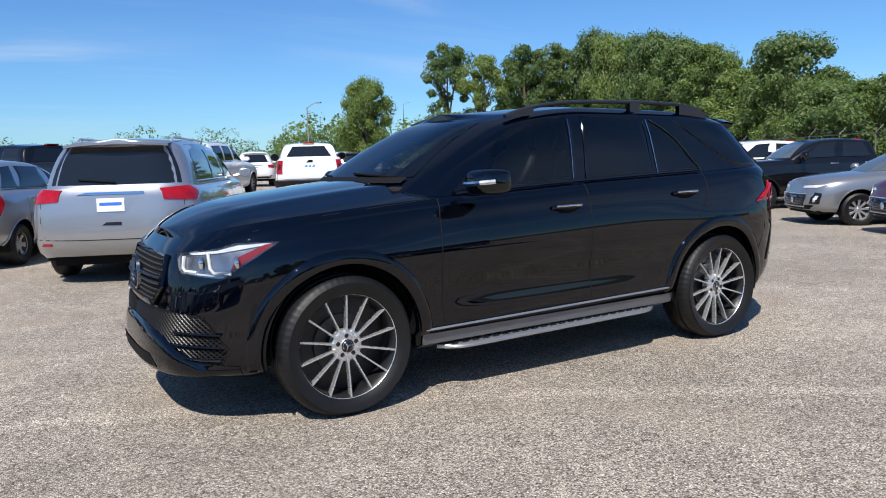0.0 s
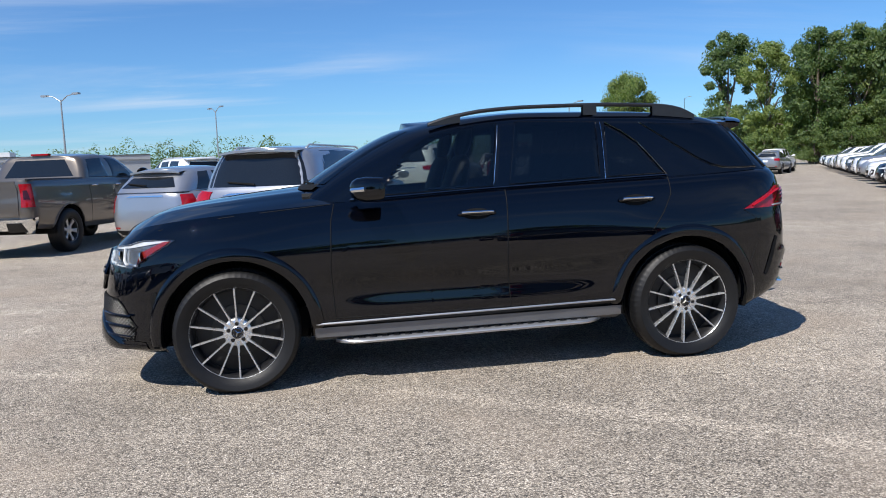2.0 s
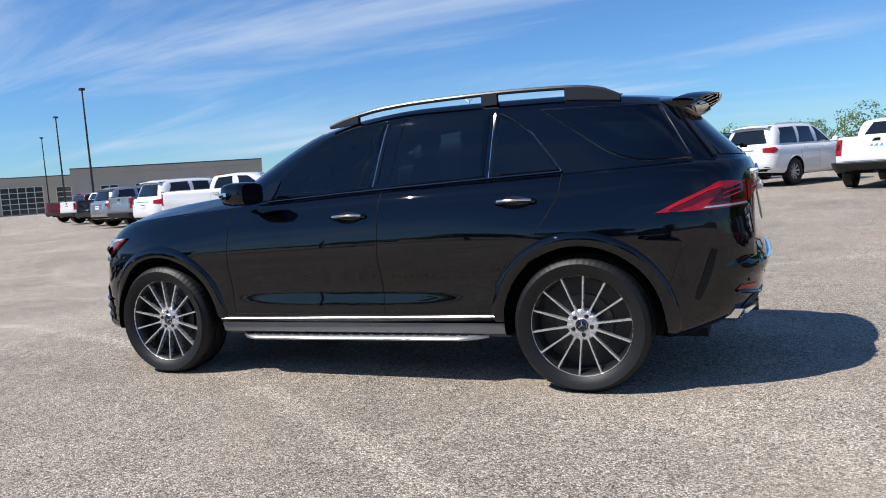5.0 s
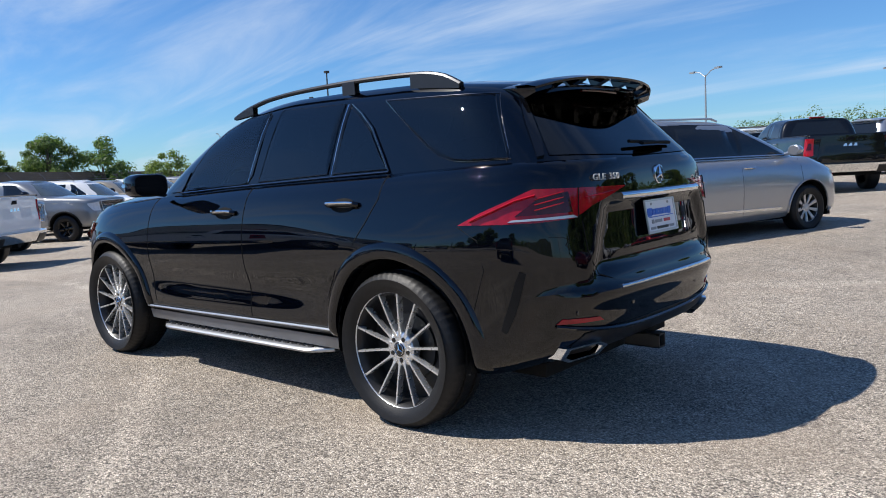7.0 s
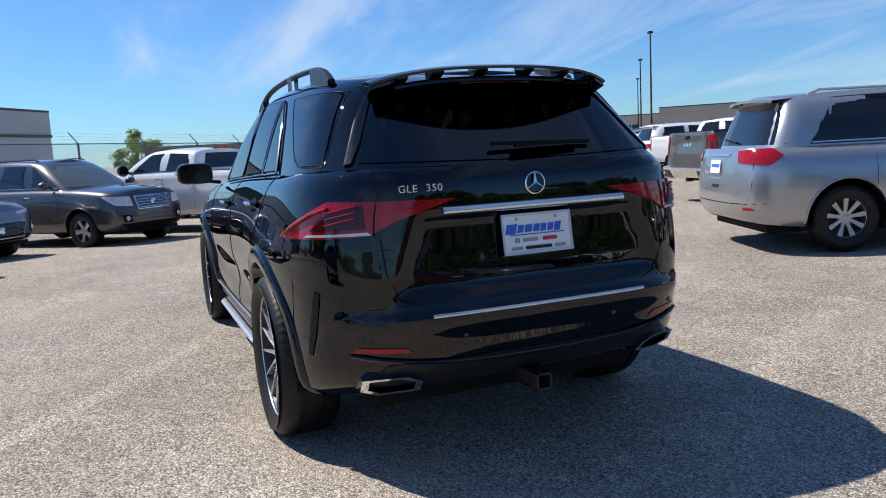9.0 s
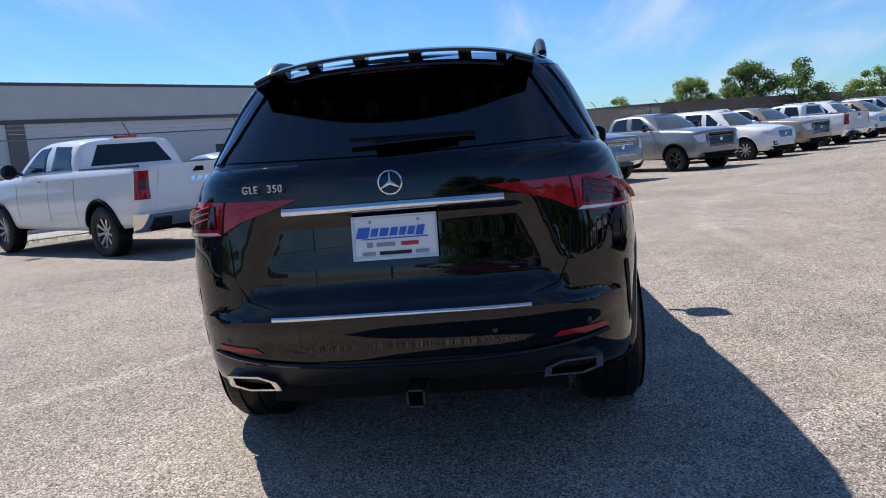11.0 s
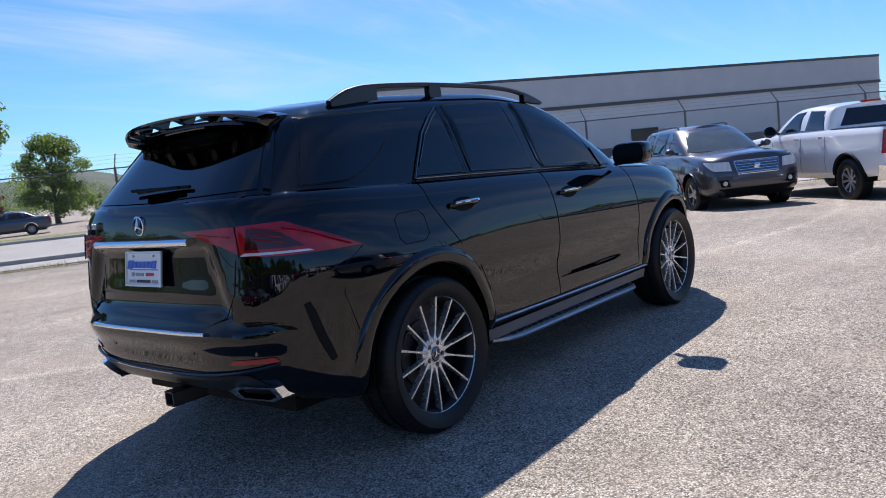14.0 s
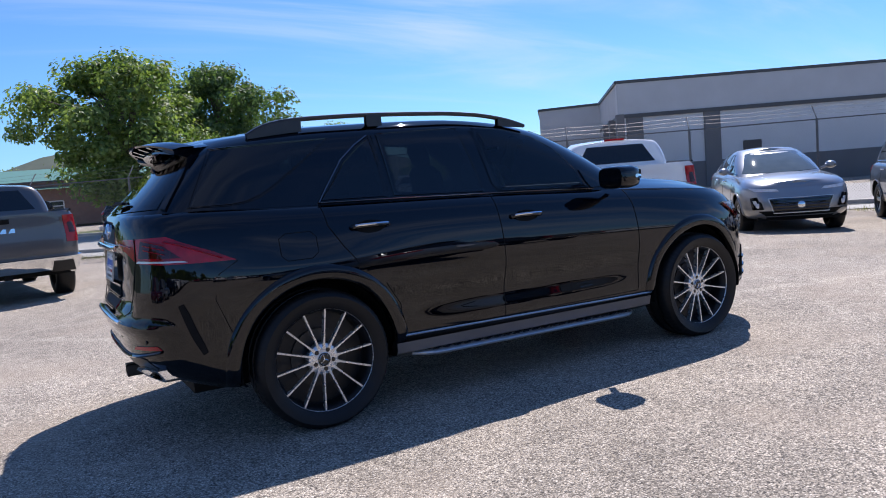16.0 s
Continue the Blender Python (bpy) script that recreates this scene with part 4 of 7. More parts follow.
    if pick:
        for sd in (1, -1):
            low.patch([(TT - W - 0.04, zt2 - 0.44), (TT - W + 0.20, zt2 - 0.44), (TT - W + 0.20, zt2 - 0.03), (TT - W - 0.04, zt2 - 0.03)], 0.012, sd, 8, 5, 0.015).part("tail_lamp", RED_LAMP, root, "red tail lamp lens")
            low.patch([(TT - W + 0.05, zt2 - 0.30), (TT - W + 0.15, zt2 - 0.30), (TT - W + 0.15, zt2 - 0.14), (TT - W + 0.05, zt2 - 0.14)], 0.018, sd, 4, 3, 0.008).part("lamp_insert", DARK_RED, root)
            low.patch([(TT - W + 0.10, zb + 0.14), (TT - W + 0.42, zb + 0.14), (TT - W + 0.42, zb + 0.25), (TT - W + 0.10, zb + 0.25)], 0.138, sd, 6, 3, 0.012).part("bumper_step", SATIN_BLACK, root)
        low.patch([(TT - W + 0.25, zb + 0.33), (TT + W - 0.25, zb + 0.33), (TT + W - 0.25, zt2 + 0.02), (TT - W + 0.25, zt2 + 0.02)], 0.014, 1, 15, 6, 0.015).part("tailgate", paint, root)
        low.patch([(TT - 0.10, zt2 - 0.10), (TT + 0.10, zt2 - 0.10), (TT + 0.10, zt2 - 0.03), (TT - 0.10, zt2 - 0.03)], 0.018, 1, 4, 3, 0.01).part("tailgate_handle", MATT_BLACK, root)
        for i in range(3):
            s0 = TT - 0.16 + i * 0.115
            low.patch([(s0, zt2 - 0.24), (s0 + 0.09, zt2 - 0.24), (s0 + 0.09, zt2 - 0.175), (s0, zt2 - 0.175)], 0.018, 1, 3, 3, 0.006).part("tailgate_badge", CHROME, root)
        b = low.patch([(TT - W - 0.10, zb + 0.09), (TT + W + 0.10, zb + 0.09), (TT + W + 0.10, zb + 0.30), (TT - W - 0.10, zb + 0.30)], 0.13, 1, 25, 4, 0.13)
        MB().box((k["rr"] + 0.02, 0, Hs + 0.012), (0.10, 0.36, 0.035)).part("high_brake_lamp", RED_LAMP, root, "red brake lamp at the roof edge", smooth=False)
        b.part("rear_bumper", CHROME if near else SATIN_BLACK, root, "chrome rear step bumper")
        MB().box((xr + 0.05, 0, zb + 0.03), (0.12, 0.10, 0.08)).part("tow_hitch", MATT_BLACK, root, smooth=False)
        # open load bed with its rails
        x0, x1 = k["xt"] - 0.02, xr + 0.06
        for sd in (1, -1):
            MB().tube([(x0, sd * (W - 0.10), zt + 0.005), (x1, sd * (W - 0.10), zt + 0.005)], 0.020, 6).part("bed_rail", SATIN_BLACK, root)
    else:
        van = kind == "minivan"
        wl = 0.40 if van else 0.34
        for sd in (1, -1):
            if kind == "hatch":
                poly = [(TT - W + 0.0, zt2 - 0.36), (TT - W + 0.14, zt2 - 0.30), (TT - W + 0.14, zt2 - 0.02), (TT - W - 0.10, zt2 - 0.02), (TT - W - 0.14, zt2 - 0.16)]
            else:
                poly = [(TT - W - 0.02, zt2 - 0.20), (TT - W + wl, zt2 - 0.17), (TT - W + wl, zt2 - 0.04), (TT - W - 0.06, zt2 - 0.02), (TT - W - 0.16, zt2 - 0.10)]
            if van:
                poly = [(s_, z_ + 0.055) for s_, z_ in poly]
                side_patch(low, [(-0.95, zb + 0.17), (1.10, zb + 0.15), (1.10, zb + 0.185), (-0.95, zb + 0.205)], 0.012, sd, 10, 3, 0.0, 0.014).part("door_moulding", CHROME, root, "bright lower door moulding")
            low.patch(poly, 0.010, sd, 14, 4, 0.014).part("tail_lamp", RED_LAMP, root, "red wrap-around tail lamp")
        # licence plate, bumper strip, wiper
        if van:
            MB().tube([low.at(TT + s_, zb + 0.30 + 0.02 * (s_ / W) ** 2, 0.001) for s_ in np.linspace(-W, W, 17)], 0.005, 4).part("bumper_seam", MATT_BLACK, root)
            MB().tube([low.at(TT + s_, z_, 0.001) for s_, z_ in ((-W + 0.16, zt2 - 0.12), (-W + 0.17, zb + 0.52), (-W + 0.22, zb + 0.34), (W - 0.22, zb + 0.34), (W - 0.17, zb + 0.52), (W - 0.16, zt2 - 0.12))], 0.004, 4).part("tailgate_seam", MATT_BLACK, root)
            low.patch([(TT - 0.11, zb + 0.47), (TT + 0.11, zb + 0.47), (TT + 0.11, zb + 0.505), (TT - 0.11, zb + 0.505)], 0.008, 1, 5, 3, 0.008).part("tailgate_handle", SATIN_BLACK, root)
            low.patch([(TT - W + 0.10, zb + 0.02), (TT + W - 0.10, zb + 0.02), (TT + W - 0.14, zb + 0.10), (TT - W + 0.14, zb + 0.10)], 0.006, 1, 15, 3, 0.01).part("bumper_trim", MATT_BLACK, root)
        zp = zb + 0.56 if not van else zb + 0.62
        low.patch([(TT - 0.26, zp - 0.02), (TT + 0.26, zp - 0.02), (TT + 0.30, zp + 0.20), (TT - 0.30, zp + 0.20)], 0.003, 1, 5, 4).part("plate_recess", paint, root)
        if not van:
            low.patch([(TT - W + 0.12, zb + 0.13), (TT + W - 0.12, zb + 0.13), (TT + W - 0.10, zb + 0.21), (TT - W + 0.10, zb + 0.21)], 0.008, 1, 15, 3, 0.012).part("bumper_trim", MATT_BLACK, root)
        low.patch([(TT - 0.40, zp + 0.21), (TT + 0.40, zp + 0.21), (TT + 0.40, zp + 0.235), (TT - 0.40, zp + 0.235)], 0.012, 1, 8, 3, 0.012).part("tailgate_trim", CHROME, root)
        for sd in (1, -1):
            low.patch([(TT - W + 0.14, zb + 0.24), (TT - W + 0.30, zb + 0.24), (TT - W + 0.30, zb + 0.27), (TT - W + 0.14, zb + 0.27)], 0.010, sd, 5, 3, 0.012).part("rear_reflector", RED_LAMP, root)
        p0 = gh.at(T, zk0 + 0.02, 0.03)
        p1 = gh.at(T - 0.40, zk0 + 0.06, 0.025)
        MB().tube([p0, p1], 0.012, 5).part("rear_wiper", MATT_BLACK, root)
        if plate:
            a = np.array(low.at(TT, zp + 0.01, 0.012)); b_ = np.array(low.at(TT, zp + 0.165, 0.012))
            g = [[(a[0] - 0.004, y, a[2]), (b_[0] - 0.004, y, b_[2])] for y in (-0.155, 0.155)]
            MB().grid(g).part("dealer_plate", PLATE_WHITE, root, "white paper dealer plate", smooth=False)
            g = [[(a[0] * 0.5 + b_[0] * 0.5 - 0.008, y, a[2] + 0.07), (b_[0] - 0.007, y, a[2] + 0.12)] for y in (-0.125, 0.125)]
            MB().grid(g).part("plate_bar", PLATE_BLUE, root, smooth=False)
    # nose
    gz0, gz1 = (zn - 0.52, zn - 0.26) if kind == "crossover" else ((zn - 0.33, zn - 0.08) if not pick else (zn - 0.50, zn - 0.06))
    gw = {"pickup": 0.62, "crossover": 0.54}.get(kind, 0.46)
    mat_g = {"dark": GLOSS_BLACK, "chrome": DARK_CHROME, "body": GLOSS_BLACK}[grille]
    low.patch([(-gw * 0.86, gz0), (gw * 0.86, gz0), (gw, gz1), (-gw, gz1)], 0.008, 1, 13, 5, 0.012).part("grille", mat_g, root)
    if near:
        for i in range(5 if not pick else 7):
            z = gz0 + (gz1 - gz0) * (i + 0.5) / (5 if not pick else 7)
            MB().tube([low.at(s, z, 0.016) for s in np.linspace(-gw * 0.88, gw * 0.88, 9)], 0.009, 4).part("grille_bar", CHROME if grille == "chrome" or kind == "suv" else DARK_CHROME, root)
        MB().lathe([(0.0, 0.01), (0.055, 0.008), (0.065, 0.0)], 20, "x", low.at(0, (gz0 + gz1) / 2, 0.02)).part("grille_emblem", CHROME, root)
    MB().tube([low.at(s, z, 0.012) for s, z in ((-gw, gz1), (0, gz1), (gw, gz1), (gw * 0.86, gz0), (0, gz0), (-gw * 0.86, gz0), (-gw, gz1))], 0.012, 5).part("grille_frame", CHROME if grille == "chrome" else FRAME_SILVER, root)
    for sd in (1, -1):
        if pick:
            poly = [(gw + 0.05, zn - 0.34), (gw + 0.30, zn - 0.34), (gw + 0.46, zn - 0.12), (gw + 0.05, zn - 0.08)]
        elif kind == "crossover":
            poly = [(0.36, zn - 0.135), (0.78, zn - 0.125), (0.98, zn - 0.06), (0.36, zn - 0.095)]
            pod = low.patch([(0.66, zn - 0.44), (0.84, zn - 0.46), (0.88, zn - 0.24), (0.72, zn - 0.22)], 0.008, sd, 7, 5, 0.012).part("lamp_pod", GLOSS_BLACK, root, "black lower lamp pod")
            low.patch([(0.72, zn - 0.36), (0.81, zn - 0.37), (0.82, zn - 0.29), (0.74, zn - 0.285)], 0.014, sd, 4, 3, 0.006).part("lamp_lens", WHITE_LAMP, pod)
        else:
            poly = [(gw + 0.04, zn - 0.26), (gw + 0.38, zn - 0.24), (gw + 0.66, zn - 0.06), (gw + 0.06, zn - 0.08)]
        low.patch(poly, 0.008, sd, 12, 4, 0.012).part("headlamp", WHITE_LAMP, root, "clear headlamp lens")
        if not pick:
            low.patch([(gw + 0.08, zb + 0.20), (gw + 0.28, zb + 0.20), (gw + 0.30, zb + 0.34), (gw + 0.10, zb + 0.34)], 0.006, sd, 6, 4, 0.01).part("fog_lamp_pocket", MATT_BLACK, root)
            MB().lathe([(0.0, 0.012), (0.035, 0.010), (0.045, 0.0), (0.045, -0.02)], 14, "x", low.at(sd * (gw + 0.18), zb + 0.27, 0.008)).part("fog_lamp", WHITE_LAMP, root)
    bw = W - 0.12
    low.patch([(-bw * 0.8, zb + 0.02), (bw * 0.8, zb + 0.02), (bw * 0.9, zb + 0.17), (-bw * 0.9, zb + 0.17)], 0.010, 1, 13, 3, 0.014).part("lower_bumper", MATT_BLACK if not (pick and grille == "chrome") else CHROME, root)
    BUILT[key] = (root, paint)
    return root


GROUND = ground_mat()

# ---- ground ----
mb = MB()
lay = [-2500, -600, -250] + [-150 + 7.5 * i for i in range(12)] + [-60 + 1.5 * i for i in range(80)] + [60 + 7.5 * i for i in range(13)] + [250, 600, 2500]
mb.grid([[(x, y, ground_z(x, y)) for y in lay] for x in lay])
tagged(mb.part("ground", GROUND, None, angle=80), "light tan-grey chip-seal asphalt car lot", "ground", kind="structure")


def facing(x, y, hx, hy, dz=0.0):
    return pose(x, y, dz, 0, 0, math.degrees(math.atan2(hy, hx)))


def rear_at(kind, x, y, hx, hy):
    """The pose of a vehicle whose rear axle's middle stands at x, y."""
    d = Vector((hx, hy)).normalized()
    wb = KINDS[kind]["wb"] / 2
    return facing(x + d.x * wb, y + d.y * wb, hx, hy)


def front_at(kind, x, y, hx, hy):
    d = Vector((hx, hy)).normalized()
    wb = KINDS[kind]["wb"] / 2
    return facing(x - d.x * wb, y - d.y * wb, hx, hy)


P_SILVER = car_paint("silver paint", (0.42, 0.43, 0.45), 0.75, 0.3)
P_GREY = car_paint("graphite paint", (0.12, 0.115, 0.115), 0.6, 0.32)
P_BROWN = car_paint("brown grey paint", (0.15, 0.13, 0.11), 0.6, 0.32)
P_WHITE = car_paint("white paint", (0.78, 0.78, 0.77), 0.0, 0.3)
P_BLACK2 = car_paint("plain black paint", (0.004, 0.004, 0.005), 0.0, 0.3, 0.004, 0.1)
P_RED = car_paint("red paint", (0.38, 0.012, 0.02), 0.2, 0.3)
P_MAROON = car_paint("maroon paint", (0.10, 0.010, 0.018), 0.3, 0.3)
P_SLATE = car_paint("slate paint", (0.25, 0.26, 0.27), 0.5, 0.32)
P_BLUE = car_paint("steel blue paint", (0.06, 0.075, 0.10), 0.5, 0.3)
P_BEIGE = car_paint("beige paint", (0.33, 0.29, 0.22), 0.3, 0.32)
P_LIGHT = car_paint("light silver paint", (0.27, 0.28, 0.295), 0.65, 0.3)
P_GREYBLUE = car_paint("purple grey paint", (0.07, 0.068, 0.078), 0.6, 0.3)

vehicle("minivan", "minivan", rear_at("minivan", 1.50, -5.88, -0.39, -0.92), P_SILVER, "silver minivan with roof rails and dark rear glass", category="minivan")
vehicle("hatch", "hatchback", rear_at("hatch", 3.5, -8.2, -0.46, -0.88), P_SILVER, "small silver hatchback with tall red tail lamps", plate=False, rails=False)
vehicle("pickup", "pickup_truck", rear_at("pickup", 6.6, -9.9, -0.25, -0.97), P_BROWN, "brown-grey pickup truck with chrome bumper, backed to the aisle")
vehicle("suv", "suv", front_at("suv", 11.5, 1.72, -0.74, -0.67), P_GREYBLUE, "purple-grey boxy suv with chrome slatted grille", grille="chrome")
vehicle("crossover", "crossover", front_at("crossover", 9.85, 4.25, -0.66, -0.75), P_LIGHT, "silver-grey crossover with black framed grille", rails=False, plate=False)
vehicle("pickup", "pickup_truck", rear_at("pickup", 12.35, -1.05, 0.75, 0.66), P_WHITE, "lifted white pickup truck with chrome bumper", dark_arch=True, lift=0.0, style="ten")
vehicle("pickup", "pickup_truck", rear_at("pickup", 6.6, 5.2, 0.56, 0.83), P_WHITE, "white crew-cab pickup truck parked by the fence", dark_arch=True, lift=0.0, style="ten")
vehicle("pickup", "pickup_truck", front_at("pickup", 16.5, -3.0, -0.76, -0.65), P_SLATE, "grey pickup truck with bright mesh grille", grille="chrome")
vehicle("pickup", "pickup_truck", front_at("pickup", 19.5, -6.5, -0.82, -0.57), P_SLATE, "matt grey pickup truck with black wheels", style="dark", dark_arch=True)
vehicle("pickup", "pickup_truck", rear_at("pickup", 1.15, -17.15, 0.58, -0.81), P_BLACK2, "black pickup truck with a badge across the tailgate")
vehicle("big_suv", "suv", rear_at("big_suv", -2.75, -21.0, -0.55, -0.83), P_WHITE, "large white suv with red tail lamps")
vehicle("suv", "suv", rear_at("suv", -0.75, -23.6, -0.45, -0.89), P_BLUE, "dark grey-blue suv seen from behind")
vehicle("crossover", "crossover", front_at("crossover", -12.3, -4.7, 0.83, -0.55), P_LIGHT, "silver-grey crossover with black framed grille", rails=False)
vehicle("pickup", "pickup_truck", front_at("pickup", -15.2, -9.1, 0.83, -0.55), P_BLACK2, "black pickup truck with tall chrome grille", grille="chrome", dark_arch=True)

# ---- the black suv in the middle of the lot ----
LAMP_RED = simple("deep red lamp lens", (0.32, 0.004, 0.013), 0.06, 0, 0.6, 0.25, grain=0.3, scale=20)
LAMP_BOWL = simple("lamp bowl", (0.30, 0.31, 0.32), 0.22, 0.8, grain=0.3, scale=18)
SKIRT = simple("grey step riser", (0.16, 0.16, 0.165), 0.45, 0.3, grain=0.1, scale=4)
hero = thing("black_suv", pose(0, 0, 0), "glossy black luxury suv with dark windows and silver multi-spoke wheels", "suv")
HB = [(2.42, 0.25), (1.9, 0.26), (1.0, 0.35), (0.0, 0.355), (-1.0, 0.37), (-1.6, 0.33), (-1.95, 0.302), (-2.2, 0.352), (-2.46, 0.395)]
HE = [(2.36, 0.93), (2.2, 1.0), (2.0, 1.06), (1.5, 1.115), (0.95, 1.15), (0.6, 1.165), (-0.3, 1.205), (-1.4, 1.237), (-2.2, 1.262), (-2.46, 1.262)]
HR = [(1.2, 1.636), (0.25, 1.654), (-0.5, 1.704), (-1.3, 1.690), (-1.8, 1.646), (-2.1, 1.61)]


def hz_low(x, t):
    a, b = smooth_knots(x, HB), smooth_knots(x, HE)
    return a + (b - a) * t


def hz_gh(x, t):
    a, b = smooth_knots(x, HE) - 0.006, smooth_knots(x, HR)
    return a + (b - a) * t


HF, HRR = 1.2, -1.5
h_low = Shell([(0.0, 2.30, -2.30, 0.87, HF, HRR, 3.3, 4.0), (0.05, 2.40, -2.40, 0.922, HF, HRR, 3.3, 4.0), (0.18, 2.425, -2.45, 0.940, HF, HRR, 3.3, 4.0),
               (0.35, 2.42, -2.465, 0.946, HF, HRR, 3.3, 4.0), (0.50, 2.41, -2.46, 0.955, HF, HRR, 3.3, 4.0), (0.62, 2.395, -2.447, 0.957, HF, HRR, 3.3, 4.0),
               (0.75, 2.38, -2.437, 0.945, HF, HRR, 3.3, 4.0), (0.86, 2.355, -2.43, 0.922, HF, HRR, 3.3, 4.0), (0.94, 2.32, -2.42, 0.893, HF, HRR, 3.3, 4.0),
               (1.0, 2.25, -2.395, 0.845, HF, HRR, 3.3, 4.0)], hz_low, 40, 60, 110, 64,
              lambda x, z: 0.02 * (np.exp(-((x - 1.4975) / 0.45) ** 2) + 1.3 * np.exp(-((x + 1.4975) / 0.5) ** 2)) * np.exp(-((z - 0.86) / 0.16) ** 2)
              - 0.024 * np.exp(-((z - 0.60) / 0.10) ** 2) * np.exp(-(x / 0.9) ** 6), 0.006)
h_gh = Shell([(0.0, 1.25, -2.393, 0.845, 0.50, -1.50, 3.4, 4.0), (0.25, 1.06, -2.30, 0.806, 0.31, -1.52, 3.4, 4.0), (0.5, 0.85, -2.21, 0.766, 0.10, -1.52, 3.4, 4.0),
              (0.75, 0.62, -2.125, 0.716, -0.13, -1.50, 3.4, 4.0), (0.9, 0.46, -2.065, 0.672, -0.29, -1.49, 3.4, 4.0), (1.0, 0.31, -2.0, 0.60, -0.43, -1.46, 3.4, 4.0)],
             hz_gh, 30, 44, 90, 40)
HCROWN = [(2.42, 0.0), (2.24, 0.048), (1.94, 0.088), (1.5, 0.104), (1.05, 0.12), (0.9, 0.12), (0.6, -0.002), (-2.46, -0.002)]


def hero_crown(x, f):
    a = lerp_knots(x, HCROWN)
    return a * (1 - f ** 2.6) + 0.010 * np.clip(a / 0.1, 0, 1) * np.clip((2.2 - x) / 0.4, 0, 1) * np.exp(-((f - 0.66) / 0.07) ** 2)


HARCH = [(1.4975, 0.378, 0.458), (-1.4975, 0.378, 0.458)]
V, F = skin_mesh(h_low, hero_crown, 16, HARCH)


def sstep(v, a, b):
    t = np.clip((v - a) / (b - a), 0, 1)
    return t * t * (3 - 2 * t)


# hollow round the licence plate and the crease over the bumper
ym = np.abs(V[:, 1])
tail = (V[:, 0] < -2.25)
yw = 0.50 + 0.12 * np.clip((1.05 - V[:, 2]) / 0.3, 0, 1)
mask = tail * (1 - sstep(ym, yw - 0.05, yw + 0.03)) * sstep(V[:, 2], 0.73, 0.80) * (1 - sstep(V[:, 2], 1.045, 1.075))
V[:, 0] += 0.035 * mask
V[:, 0] -= 0.022 * (V[:, 0] < -2.2) * sstep(V[:, 2], 0.58, 0.66) * (1 - sstep(V[:, 2], 0.675, 0.72)) * (1 - sstep(ym, 0.70, 0.95))
groups = {"hood": [], "front_door": [], "front_door_right": [], "rear_door": [], "rear_door_right": [], "tailgate": [], "rear_bumper": [], "front_bumper": [], "body": []}
for q in F:
    c = V[list(q)].mean(0)
    if c[0] > 0.62 and c[2] > float(lerp_knots(c[0], HE)) + 0.002:
        g = "hood"
    elif c[0] < -2.30 and abs(c[1]) < 0.66 and c[2] > 0.69:
        g = "tailgate"
    elif c[0] < -1.9 and c[2] < 0.69:
        g = "rear_bumper"
    elif c[0] > 1.88 and c[2] < 0.78:
        g = "front_bumper"
    elif -0.265 < c[0] < 0.885 and c[2] > 0.42 and abs(c[1]) > 0.8:
        g = "front_door" if c[1] > 0 else "front_door_right"
    elif -1.30 < c[0] <= -0.265 and c[2] > 0.42 and abs(c[1]) > 0.8 and (c[0] + 1.4975) ** 2 + (c[2] - 0.378) ** 2 > 0.54 ** 2:
        g = "rear_door" if c[1] > 0 else "rear_door_right"
    else:
        g = "body"
    groups[g].append(q)
for g, fs in groups.items():
    compact(V, fs).part(g.replace("_right", ""), BLACK_PAINT, hero, angle=70)
# cabin skin with its window openings
HWIN = {
    "front": [(-0.185, 1.222), (0.55, 1.192), (0.47, 1.34), (0.37, 1.46), (0.21, 1.562), (-0.02, 1.622), (-0.255, 1.642)],
    "rear": [(-0.93, 1.252), (-0.30, 1.228), (-0.385, 1.645), (-0.955, 1.628)],
    "quarter": [(-1.39, 1.262), (-0.985, 1.252), (-1.01, 1.606), (-1.10, 1.55), (-1.21, 1.465), (-1.33, 1.32)],
    "side_rear": [(-1.28, 1.612), (-1.93, 1.582), (-2.10, 1.283), (-1.90, 1.283), (-1.82, 1.292), (-1.74, 1.318), (-1.66, 1.358), (-1.48, 1.475)],
}


def shrink(poly, d):
    cx, cz = sum(p[0] for p in poly) / len(poly), sum(p[1] for p in poly) / len(poly)
    out = []
    for x, z in poly:
        l = math.hypot(x - cx, z - cz)
        out.append((cx + (x - cx) * (1 - d / l), cz + (z - cz) * (1 - d / l)))
    return out


V, F = skin_mesh(h_gh, lambda x, f: 0.042 * (1 - f ** 2), 10, (), [shrink(p, 0.035) for p in HWIN.values()])
keep = []
for q in F:
    c = V[list(q)].mean(0)
    e1, e2 = V[q[2]] - V[q[0]], V[q[3]] - V[q[1]]
    n = np.cross(e1, e2)
    n = n / max(np.linalg.norm(n), 1e-9)
    if c[0] > 0.3 and abs(c[1]) < 0.52 and 1.30 < c[2] < 1.59 and abs(n[0]) > 0.3:
        continue
    if c[0] < -1.95 and abs(c[1]) < 0.55 and 1.31 < c[2] < 1.56 and abs(n[0]) > 0.3:
        continue
    keep.append(q)
compact(V, keep).part("cabin", BLACK_PAINT, hero, "black roof and pillars", angle=60)
TT, TG = h_low.total, h_gh.total
